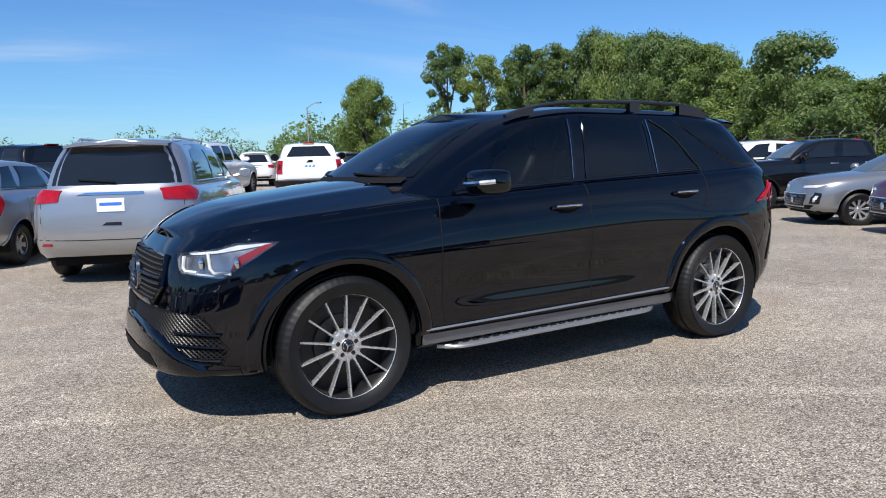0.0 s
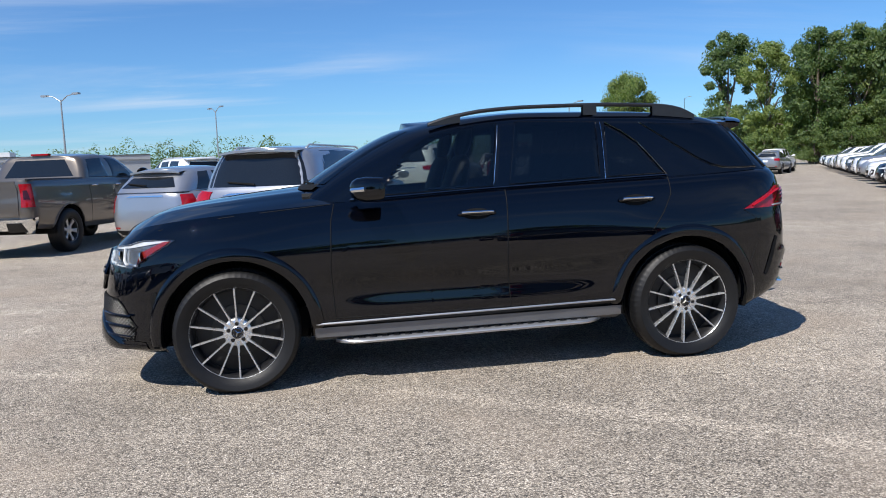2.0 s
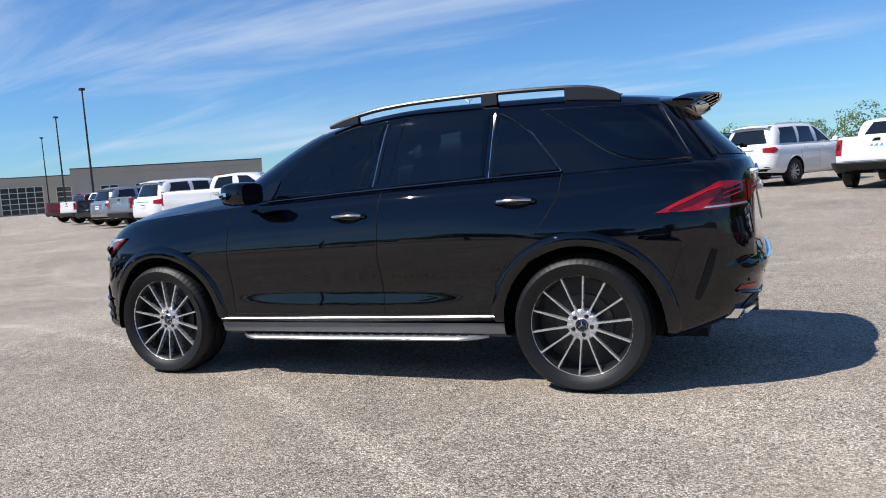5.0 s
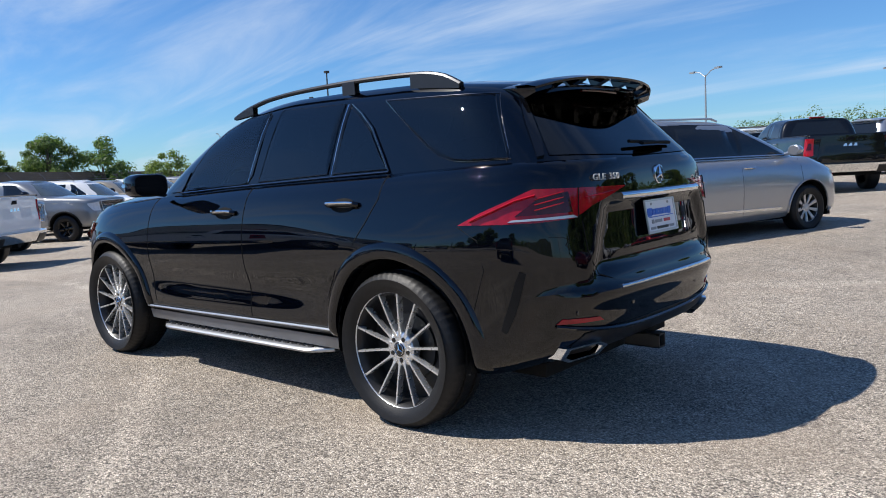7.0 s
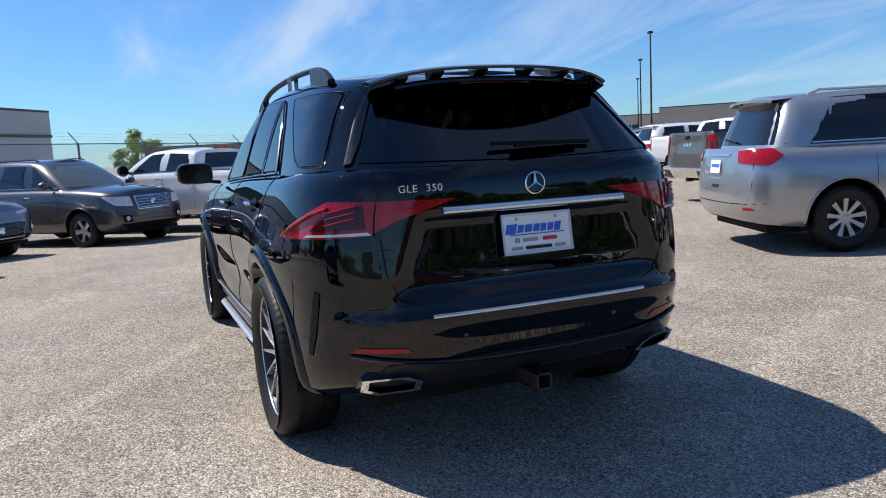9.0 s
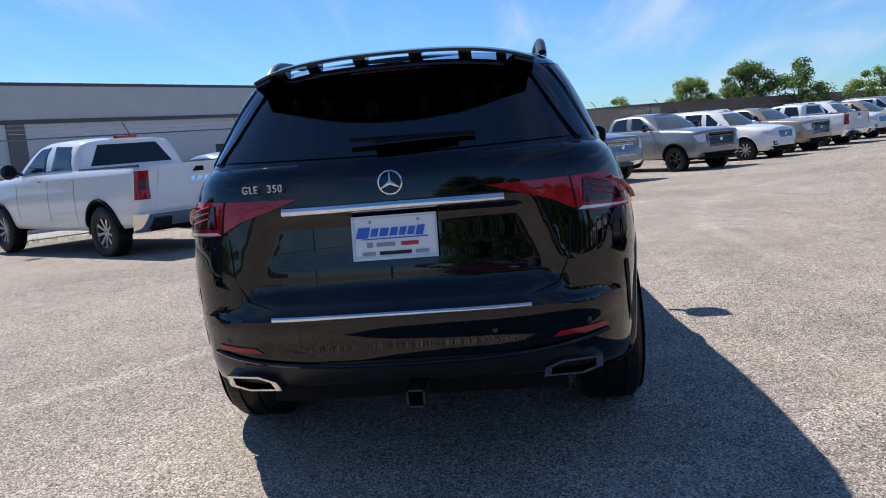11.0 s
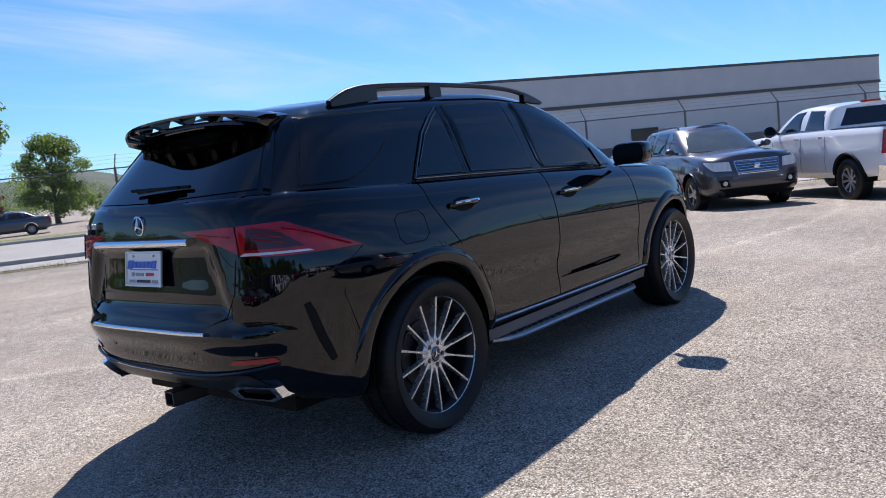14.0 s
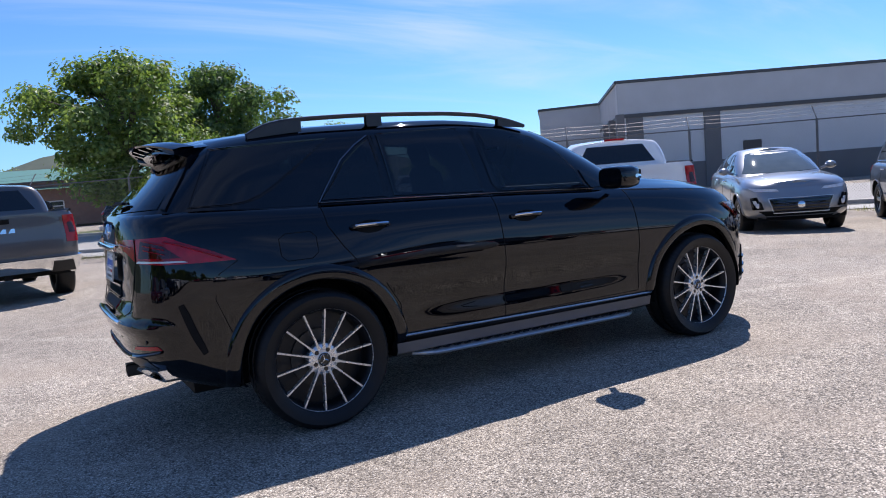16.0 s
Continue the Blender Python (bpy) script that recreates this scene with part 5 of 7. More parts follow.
for side in (1, -1):
    for key, poly in HWIN.items():
        o = side_patch(h_gh, poly, 0.004, side, 26, 10, 0.35)
        o.part("window", GLASS_FRONT if key == "front" else GLASS, hero, "tinted side window glass")
        ring = poly + [poly[0]]
        MB().tube(side_line(h_gh, ring, 0.004, side, 0.03, 0.35), 0.0026, 5).part("window_seal", GLOSS_BLACK, hero)
    # bright moulding under and over the side glass
    MB().tube(side_line(h_gh, [(0.60, 1.178), (0.0, 1.205), (-0.98, 1.238), (-1.41, 1.25)], 0.010, side, 0.04), 0.006, 5, 0.7).part("window_moulding", DARK_CHROME, hero)
    MB().tube(side_line(h_gh, [(-1.41, 1.25), (-1.35, 1.33), (-1.23, 1.48), (-1.12, 1.565), (-1.02, 1.622)], 0.009, side, 0.03), 0.0055, 5).part("window_moulding", DARK_CHROME, hero)
    for x0, x1 in ((-0.20, -0.27), (-0.975, -0.995)):
        side_patch(h_gh, [(x0 - 0.018, 1.235), (x0 + 0.006, 1.235), (x1 + 0.006, 1.625), (x1 - 0.014, 1.625)], 0.005, side, 4, 8, 0.35, 0.004).part("pillar_trim", GLOSS_BLACK, hero)
        # sun glint put into the material: chrome on the sunlit left, black on the shaded right
        MB().tube(side_line(h_gh, [(x0 + 0.008, 1.235), (x1 + 0.008, 1.625)], 0.006, side, 0.04), 0.0022, 6).part("pillar_edge", CHROME if side > 0 else GLOSS_BLACK, hero)
    # seal's caught sunlight painted as smoked chrome on the left; shaded right stays black
    MB().tube(side_line(h_gh, shrink(HWIN["side_rear"], -0.012) + [shrink(HWIN["side_rear"], -0.012)[0]], 0.002, side, 0.03, 0.35), 0.0024, 5).part("glass_edge", DARK_CHROME if side > 0 else GLOSS_BLACK, hero)
    # mirror sail
    side_patch(h_gh, [(0.57, 1.187), (0.74, 1.182), (0.60, 1.30), (0.52, 1.31)], 0.008, side, 8, 5, 0.3, 0.01).part("mirror_sail", GLOSS_BLACK, hero)
    # door seams
    for pts in ([(0.885, 0.44), (0.90, 0.75), (0.885, 1.05), (0.86, 1.15)], [(-0.262, 0.43), (-0.245, 0.8), (-0.262, 1.195)], [(-1.00, 0.43), (-1.0, 0.62), (-1.09, 0.76)], [(-1.25, 0.895), (-1.33, 1.0), (-1.40, 1.12), (-1.41, 1.235)], [(0.885, 0.43), (-1.0, 0.43)]):
        MB().tube(side_line(h_low, pts, -0.0005, side, 0.03), 0.0035, 5).part("door_seam", MATT_BLACK, hero)
    MB().tube([h_low.at(s, z, 0.0, side) for s, z in [(h_low.sx(0.88), 1.150), (h_low.sx(1.2), 1.125), (h_low.sx(1.6), 1.095), (h_low.sx(2.0), 1.035), (h_low.sx(2.18), 0.985)]], 0.003, 4).part("hood_seam", MATT_BLACK, hero)
    MB().tube([h_low.at(s, z, 0.0, side) for s, z in [(h_low.sx(-1.98), 0.62), (h_low.sx(-2.05), 0.80), (h_low.sx(-2.03), 0.93), (h_low.sx(-1.93), 0.99)]], 0.003, 4).part("bumper_seam", MATT_BLACK, hero)
    # arch flares
    for ax, az, rr in HARCH:
        g = []
        for a in np.linspace(-0.30, math.pi + 0.30, 60):
            row = []
            for r, off in ((rr - 0.004, -0.05), (rr + 0.002, 0.012), (rr + 0.016, 0.020), (rr + 0.055, 0.018), (rr + 0.075, 0.010), (rr + 0.082, -0.004)):
                x, z = ax + math.cos(a) * r, az + math.sin(a) * r
                row.append(side_pt(h_low, x, max(z, 0.315), off, side))
            g.append(row)
        MB().grid(g).part("wheel_arch", BLACK_PAINT, hero, "gloss black wheel arch flare", angle=50)
        lin = []
        for a in np.linspace(-0.35, math.pi + 0.35, 30):
            x, z = ax + math.cos(a) * rr, max(0.315, az + math.sin(a) * rr)
            lin.append([(x, side * 0.93, z), (x, side * 0.55, z)])
        MB().grid(lin).part("wheel_liner", MATT_BLACK, hero)
        MB().box((ax, side * 0.55, 0.5), (0.92, 0.02, 0.5)).part("wheel_liner", MATT_BLACK, hero, smooth=False)
        add_wheel(hero, ax, side * (0.845 if ax > 0 else 0.850), 0.3915, 0.299, 0.275, "multi", True, spin=8 + 31 * (ax > 0))
    # sill, bright line, running board
    side_patch(h_low, [(-1.02, 0.372), (1.02, 0.362), (1.02, 0.392), (-1.02, 0.425)], 0.006, side, 30, 3, 0, 0.012).part("sill_panel", SATIN_BLACK, hero)
    MB().tube(side_line(h_low, [(1.01, 0.398), (-1.03, 0.428)], 0.010, side, 0.1), 0.008, 6, 0.9).part("sill_moulding", STEP_ALU, hero, "bright sill moulding")
    g = []
    for x in np.linspace(1.02, -1.04, 24):
        zc_ = 0.355 + 0.012 * (1.02 - x) / 2.06
        g.append([(x, side * 0.915, zc_ + 0.015), (x, side * 0.90, zc_ - 0.05), (x, side * 0.80, zc_ - 0.09), (x, side * 0.70, zc_ - 0.09)])
    MB().grid(g).part("side_skirt", SKIRT, hero)
    g = []
    for i in range(33):
        u = i / 32
        x = 0.89 - 1.80 * u
        z = 0.284 + 0.022 * u
        e = min(u, 1 - u) * 32
        out = 0.955 - 0.10 * max(0, 1 - e / 3.0) ** 2
        g.append([(x, side * 0.80, z - 0.005), (x, side * (out - 0.03), z), (x, side * (out - 0.008), z - 0.003), (x, side * out, z - 0.014), (x, side * (out - 0.006), z - 0.026), (x, side * 0.80, z - 0.034)])
    MB().grid(g).part("running_board", STEP_ALU, hero, "brushed aluminium running board", angle=50)
    mbs = MB()
    mbs.box((0, 0, 0), (0.044, 0.013, 0.006))
    stud = mbs.part("step_stud", SATIN_BLACK, hero, "black rubber step stud", smooth=False)
    for i in range(22):
        for j in range(3):
            x = 0.80 - i * 0.075 - (j % 2) * 0.037
            if i or j:
                stud = stud.copy()
                bpy.context.scene.collection.objects.link(stud)
            stud.location = (x, side * (0.838 + 0.036 * j), 0.286 + 0.022 * (0.89 - x) / 1.80)
    # mirror
    cy = 0.90
    g = []
    for dx, sy, sz in ((0.085, 0.30, 0.35), (0.075, 0.62, 0.66), (0.05, 0.88, 0.90), (0.0, 1.0, 1.0), (-0.06, 1.0, 0.98), (-0.085, 0.97, 0.94), (-0.092, 0.90, 0.86)):
        row = []
        for a in np.linspace(0, 2 * math.pi, 29):
            ca, sa = math.cos(a), math.sin(a)
            row.append((0.665 + dx * 1.15, side * (cy + 0.165 + 0.122 * sy * abs(ca) ** 0.5 * (1 if ca > 0 else -1)), 1.243 + 0.076 * sz * abs(sa) ** 0.55 * (1 if sa > 0 else -1)))
        g.append(row)
    mm = MB().grid(g)
    mm.poly(g[0][:-1])
    mm.part("door_mirror", BLACK_PAINT, hero, angle=60)
    # dark reflection of the car's side painted in as gloss black
    MB().poly([(p[0] + 0.004, p[1] * 1.0, p[2]) for p in g[-1][:-1]]).part("mirror_glass", GLOSS_BLACK, hero, smooth=False)
    MB().tube([(0.74, side * 0.885, 1.172), (0.70, side * 0.96, 1.182), (0.675, side * 1.05, 1.195)], 0.024, 8, 0.6).part("mirror_arm", GLOSS_BLACK, hero)
    MB().tube([(0.752, side * 0.975, 1.232), (0.768, side * 1.06, 1.234), (0.752, side * 1.145, 1.240), (0.680, side * 1.192, 1.246)], 0.012, 6, 1.2).part("mirror_indicator", CHROME, hero)
    # handles
    for x0, z0 in ((-0.05, 1.057), (-1.145, 1.098)):
        bowl = []
        for r in np.linspace(1, 0.0, 6):
            bowl.append([side_pt(h_low, x0 + math.cos(a) * 0.095 * r, z0 - 0.006 + math.sin(a) * 0.036 * r, 0.0015 * (1 + r), side) for a in np.linspace(0, 2 * math.pi, 21)])
        MB().grid(bowl).part("handle_recess", MATT_BLACK, hero)
        hp = [side_pt(h_low, x0 + dx, z0 + dz, off, side) for dx, dz, off in ((0.115, -0.004, 0.004), (0.10, 0.0, 0.020), (0.06, 0.002, 0.032), (0.0, 0.003, 0.036), (-0.07, 0.003, 0.033), (-0.105, 0.0, 0.020), (-0.118, -0.003, 0.004))]
        h = MB().tube(hp, 0.014, 8, 1.0).part("door_handle", BLACK_PAINT, hero)
        MB().tube([(p[0], p[1] + side * 0.010, p[2] + 0.006) for p in hp[1:-1]], 0.0075, 6).part("handle_chrome", CHROME, h, "chrome handle strip")
    # roof rail
    rl = [(0.20, 1.645), (0.10, 1.677), (-0.02, 1.704), (-0.20, 1.730), (-0.5, 1.746), (-0.95, 1.750), (-1.3, 1.742), (-1.5, 1.729), (-1.62, 1.704), (-1.72, 1.655)]
    xs_ = np.linspace(0.20, -1.72, 40)
    top = [(x, side * (0.635 - 0.012 * abs(x + 0.75)), float(smooth_knots(np.array([x]), rl)[0])) for x in xs_]
    r = MB().tube(top, 0.019, 8, 0.72).part("roof_rail", RAIL_GREY, hero, "dark anodised roof rail")
    for xa, xb in ((0.20, -0.02), (-0.885, -0.985), (-1.40, -1.72)):
        gg = []
        for x in np.linspace(xa, xb, 6):
            zt_ = float(smooth_knots(np.array([x]), rl)[0])
            y = 0.635 - 0.012 * abs(x + 0.75)
            zr_ = float(smooth_knots(np.array([x]), HR)[0]) - 0.02
            gg.append([(x, side * (y + 0.018), zr_), (x, side * (y + 0.018), zt_), (x, side * (y - 0.018), zt_), (x, side * (y - 0.018), zr_)])
        MB().grid(gg).part("rail_foot", RAIL_GREY, r)
    # headlamp
    sx = h_low.sx
    hl = [(0.58, 0.915), (0.64, 0.822), (0.90, 0.800), (sx(2.06), 0.850), (sx(1.865), 0.975), (sx(2.08), 0.972), (0.85, 0.946)]
    hlamp = h_low.patch(hl, 0.003, side, 26, 8).part("headlamp", LAMP_BOWL, hero, "led headlamp with bright light guides")
    for path in ([(0.635, 0.905), (0.65, 0.85), (0.672, 0.834), (0.75, 0.830)], [(0.80, 0.925), (0.825, 0.85), (0.85, 0.826), (0.94, 0.824)]):
        MB().tube([h_low.at(s_, z_, 0.010, side) for s_, z_ in path], 0.0095, 8).part("light_guide", WHITE_LAMP, hlamp)
    h_low.patch([(0.66, 0.826), (0.90, 0.808), (0.90, 0.816), (0.67, 0.834)], 0.012, side, 8, 3, 0.008).part("light_guide", WHITE_LAMP, hlamp)
    h_low.patch([(0.66, 0.925), (0.85, 0.938), (sx(2.08), 0.963), (sx(1.90), 0.972), (sx(1.93), 0.962), (0.86, 0.926), (0.68, 0.914)], 0.010, side, 14, 3, 0.006).part("light_guide", WHITE_LAMP, hlamp)
    for s_ in (0.765, 0.965):
        MB().lathe([(0.0, 0.016), (0.028, 0.010), (0.036, 0.0)], 18, "x", h_low.at(side * s_, 0.878, 0.006)).part("projector", CHROME, hlamp)
    h_low.patch([(sx(2.10), 0.825), (sx(2.045), 0.868), (sx(1.89), 0.966), (sx(1.94), 0.964), (sx(2.10), 0.890)], 0.010, side, 10, 4, 0.006).part("side_reflector", AMBER, hlamp, "red-orange side reflector")
    h_low.patch(hl, 0.018, side, 26, 8, 0.016).part("lamp_lens", CLEAR, hlamp)
    # front bumper side intake with slats
    ip = [(0.0, 0.540), (0.30, 0.530), (0.52, 0.490), (0.66, 0.415), (0.80, 0.355), (sx(2.13), 0.335), (sx(2.10), 0.44), (sx(2.17), 0.535), (0.80, 0.610), (0.50, 0.628), (0.0, 0.622)]
    h_low.patch(ip, 0.004, side, 18, 6).part("bumper_intake", MATT_BLACK, hero)
    net = MB()
    for k in range(-22, 36):
        for sg in (1, -1):
            run = []
            for j in range(18):
                z = 0.335 + 0.0175 * j
                s_ = 0.50 + 0.030 * k + sg * (z - 0.335) * 1.25
                if inside(s_, z, ip):
                    run.append(h_low.at(s_, z, 0.009, side))
            if len(run) > 1:
                net.tube(run, 0.0035, 4)
    net.part("intake_mesh", SATIN_BLACK, hero)
    for j in range(3):
        z0 = 0.37 + 0.065 * j
        MB().tube([h_low.at(s_, z0 + 0.02 * math.sin(s_ * 3), 0.016, side) for s_ in np.linspace(0.62, sx(2.13), 9)], 0.010, 6, 0.7).part("intake_slat", GLOSS_BLACK, hero)
    h_low.patch([(sx(2.02), 0.30), (sx(1.97), 0.30), (sx(1.965), 0.66), (sx(2.0), 0.66)], 0.004, side, 4, 8).part("air_curtain", MATT_BLACK, hero)
    # tail lamp
    tl = [(sx(-1.935), 0.995), (sx(-2.05), 1.05), (sx(-2.20), 1.112), (TT - 0.90, 1.142), (TT - 0.36, 1.135), (TT - 0.60, 1.062), (TT - 0.70, 1.012), (sx(-2.28), 1.0)]
    tlamp = h_low.patch(tl, 0.010, side, 34, 8, 0.014).part("tail_lamp", LAMP_RED, hero, "red wrap-around tail lamp")
    h_low.patch([(sx(-2.20), 1.030), (sx(-2.29), 1.108), (TT - 0.73, 1.126), (TT - 0.715, 1.038)], 0.016, side, 12, 5, 0.006).part("lamp_insert", DARK_RED, tlamp)
    for z_ in (1.052, 1.075, 1.098):
        MB().tube([h_low.at(s_, z_ + 0.004 * j, 0.019, side) for j, s_ in enumerate(np.linspace(sx(-2.27), TT - 0.76, 8))], 0.0028, 5).part("lamp_element", RED_LAMP, tlamp)
    MB().tube([h_low.at(s_, 1.096 + 0.02 * u_, 0.019, side) for u_, s_ in ((0.0, TT - 0.65), (0.5, TT - 0.56), (1.0, TT - 0.47))], 0.0028, 5).part("lamp_element", RED_LAMP, tlamp)
    MB().tube([h_low.at(s_, z_, 0.017, side) for s_, z_ in ((sx(-2.00), 1.012), (sx(-2.10), 1.052), (sx(-2.20), 1.096), (sx(-2.27), 1.116))], 0.010, 6, 0.5).part("light_guide", RED_LAMP, tlamp, "bright red light guide")
    h_low.patch([(sx(-2.17), 1.006), (sx(-2.17), 1.014), (TT - 0.70, 1.026), (TT - 0.69, 1.014)], 0.014, side, 16, 3, 0.010).part("reversing_strip", FRAME_SILVER, tlamp)
    MB().tube([h_low.at(TT - 0.685, z, 0.012, side) for z in np.linspace(1.01, 1.14, 5)], 0.003, 4).part("lamp_seam", MATT_BLACK, hero)
    # rear bumper: reflector, tailpipe, vertical vent
    h_low.patch([(TT - 0.82, 0.556), (TT - 0.57, 0.550), (TT - 0.575, 0.568), (TT - 0.81, 0.578)], 0.005, side, 10, 3, 0.008).part("rear_reflector", RED_LAMP, hero, "dark red bumper reflector")
    h_low.patch([(sx(-2.225), 0.785), (sx(-2.20), 0.795), (sx(-2.175), 0.74), (sx(-2.115), 0.56), (sx(-2.11), 0.53), (sx(-2.135), 0.515), (sx(-2.17), 0.60)], 0.004, side, 14, 6).part("bumper_vent", MATT_BLACK, hero)
    ring = [(0.545, 0.405), (0.72, 0.392), (0.785, 0.415), (0.770, 0.458), (0.60, 0.470), (0.535, 0.448)]
    outer = [Vector(h_low.at(TT - d_, z, 0.034, side)) for d_, z in ring]
    cen = sum(outer, Vector()) / 6
    inner = [cen + (p - cen) * 0.76 for p in outer]
    back = [p + Vector((0.10, 0, 0)) for p in inner]
    deep = [p + Vector((0.14, 0, 0)) for p in outer]
    ex = MB().grid([[*deep, deep[0]], [*outer, outer[0]], [*inner, inner[0]], [*back, back[0]]]).part("exhaust_tip", CHROME, hero, "chrome framed exhaust outlet", angle=30)
    MB().poly([p - Vector((0.02, 0, 0)) for p in back]).part("exhaust_pipe", MATT_BLACK, ex, smooth=False)
    for s_ in (TT - 0.35, TT - 0.72):
        MB().lathe([(0.0, -0.004), (0.011, -0.004), (0.012, 0.0)], 14, "x", h_low.at(s_, 0.60, 0.002, side)).part("parking_sensor", GLOSS_BLACK, hero)
# fuel door on the right side
MB().tube(side_line(h_low, [(-1.69, 1.075), (-1.65, 1.10), (-1.51, 1.10), (-1.48, 1.07), (-1.48, 0.985), (-1.52, 0.955), (-1.66, 0.955), (-1.69, 0.985), (-1.69, 1.075)], 0.0, -1, 0.02), 0.0025, 4).part("fuel_door_seam", MATT_BLACK, hero)
# windscreen, back glass
h_gh.patch([(-0.66, 1.275), (0, 1.262), (0.66, 1.275), (0.62, 1.612), (0, 1.632), (-0.62, 1.612)], 0.004, 1, 31, 12).part("windscreen", WINDSCREEN, hero)
h_gh.patch([(TG - 0.64, 1.285), (TG, 1.27), (TG + 0.64, 1.285), (TG + 0.60, 1.56), (TG, 1.59), (TG - 0.60, 1.56)], 0.004, 1, 31, 10).part("back_glass", GLASS, hero, "dark tinted back glass")
for side in (1, -1):
    h_gh.patch([(TG - 0.69, 1.275), (TG - 0.645, 1.285), (TG - 0.605, 1.56), (TG - 0.64, 1.575)], 0.012, side, 4, 10, 0.012).part("glass_surround", GLOSS_BLACK, hero)
    MB().tube([h_gh.at(TG - s, z, 0.0, side) for s, z in ((0.80, 1.27), (0.78, 1.40), (0.735, 1.56))], 0.0025, 4).part("tailgate_seam", MATT_BLACK, hero)
for y0 in (0.55, -0.25):
    MB().tube([h_gh.at(y0 - 0.1 * i, 1.272 + 0.004 * i, 0.012) for i in range(6)], 0.007, 5).part("wiper_blade", MATT_BLACK, hero)
cowl = [[h_gh.at(s, z, 0.012) for z in (1.235, 1.268)] for s in np.linspace(-0.63, 0.63, 21)]
MB().grid(cowl).part("cowl_panel", MATT_BLACK, hero)
# tailgate fittings
MB().tube([h_low.at(TT + s, 1.088, 0.012) for s in np.linspace(-0.42, 0.42, 25)], 0.020, 12, 0.9).part("tailgate_strip", CHROME, hero, "chrome tailgate strip")
MB().tube([h_low.at(TT + s, 0.692, 0.026) for s in np.linspace(-0.49, 0.49, 25)], 0.012, 10, 0.9).part("bumper_strip", CHROME, hero, "chrome loading sill strip")
h_low.patch([(TT - 0.80, 0.405), (TT + 0.80, 0.405), (TT + 0.66, 0.505), (TT - 0.66, 0.505)], 0.006, 1, 25, 4, 0.01).part("diffuser", SATIN_BLACK, hero)
MB().tube([h_low.at(TT + s, 0.486 + 0.10 * abs(s) ** 2.4, 0.010) for s in np.linspace(-0.82, 0.82, 25)], 0.008, 5).part("diffuser_edge", GLOSS_BLACK, hero)
for side in (1, -1):
    MB().tube([h_low.at(TT - s, z, 0.0, side) for s, z in ((0.66, 1.0), (0.645, 0.86), (0.60, 0.76), (0.47, 0.715), (0.0, 0.712))], 0.003, 4).part("tailgate_seam", MATT_BLACK, hero)
ST = Vector((-2.425, 0.0, 1.172))
em = MB()
for i in range(3):
    a = math.pi / 2 + i * 2 * math.pi / 3
    em.tube([ST + Vector((-0.012, 0, 0)), ST + Vector((-0.008, 0.040 * math.cos(a), 0.040 * math.sin(a)))], 0.004, 6, radii=[0.0085, 0.0025])
em.lathe([(0.038, 0.004), (0.041, -0.010), (0.046, -0.008), (0.047, 0.004)], 40, "x", ST)
em.part("tailgate_emblem", CHROME, hero, "round chrome emblem")
for word, y_badge in (("GLE", 0.573), ("350", 0.468)):
    txt = bpy.data.curves.new("badge", "FONT")
    txt.body, txt.size, txt.extrude, txt.space_character = word, 0.040, 0.003, 1.12
    tmp = bpy.data.objects.new("badge_text", txt)
    scene.collection.objects.link(tmp)
    me = bpy.data.meshes.new_from_object(tmp.evaluated_get(bpy.context.evaluated_depsgraph_get()))
    bpy.data.objects.remove(tmp)
    me.materials.clear(); me.materials.append(FRAME_SILVER)
    bd = link_mesh("model_badge", me, hero, "chrome model lettering")
    rim_ = row_at(h_low, 1.165)
    half = rim_[len(rim_) // 2:]
    xa_, xb_ = (float(np.interp(-v_, -half[:, 1], half[:, 0])) for v_ in (y_badge, y_badge - 0.11))
    bd.matrix_basis = Matrix.Translation((min(xa_, -2.30) - 0.009, y_badge, 1.168)) @ Matrix.Rotation(math.atan2(xb_ - xa_, 0.11), 4, "Z") @ Euler((radians(90), 0, radians(-90))).to_matrix().to_4x4() @ Matrix.Rotation(radians(-7), 4, "Y")
# dealer plate in its frame
PM = Matrix.Translation((-2.425, 0, 0.969)) @ Matrix.Rotation(radians(9), 4, "Y")


def plate_box(name, y, z, w, h, d, mat, parent, label=""):
    o = MB().box((-d, y, z), (0.004, w, h)).part(name, mat, parent, label, smooth=False)
    o.matrix_basis = PM
    return o



pl = plate_box("dealer_plate", 0, 0, 0.305, 0.152, 0.010, PLATE_WHITE, hero, "white dealer plate with a blue stripe of lettering")
for nm, y, z, w, h in (("frame", 0, 0.077, 0.318, 0.010), ("frame", 0, -0.077, 0.318, 0.012), ("frame", 0.156, 0, 0.008, 0.160), ("frame", -0.156, 0, 0.008, 0.160)):
    o = MB().box((-0.014, y, z), (0.008, w, h)).part("plate_frame", FRAME_SILVER, pl, smooth=False)
sh_ = Matrix(((1, 0, 0), (0, 1, -0.28), (0, 0, 1)))
for i, (w, h) in enumerate(((0.046, 0.040), (0.026, 0.030), (0.032, 0.030), (0.028, 0.030), (0.024, 0.030), (0.026, 0.030), (0.028, 0.036))):
    y = 0.118 - [0, 0.043, 0.079, 0.116, 0.149, 0.181, 0.214][i]
    o = MB().box((-0.0135, y, 0.020), (0.003, w, h), sh_).part("plate_mark", PLATE_BLUE, pl, smooth=False)
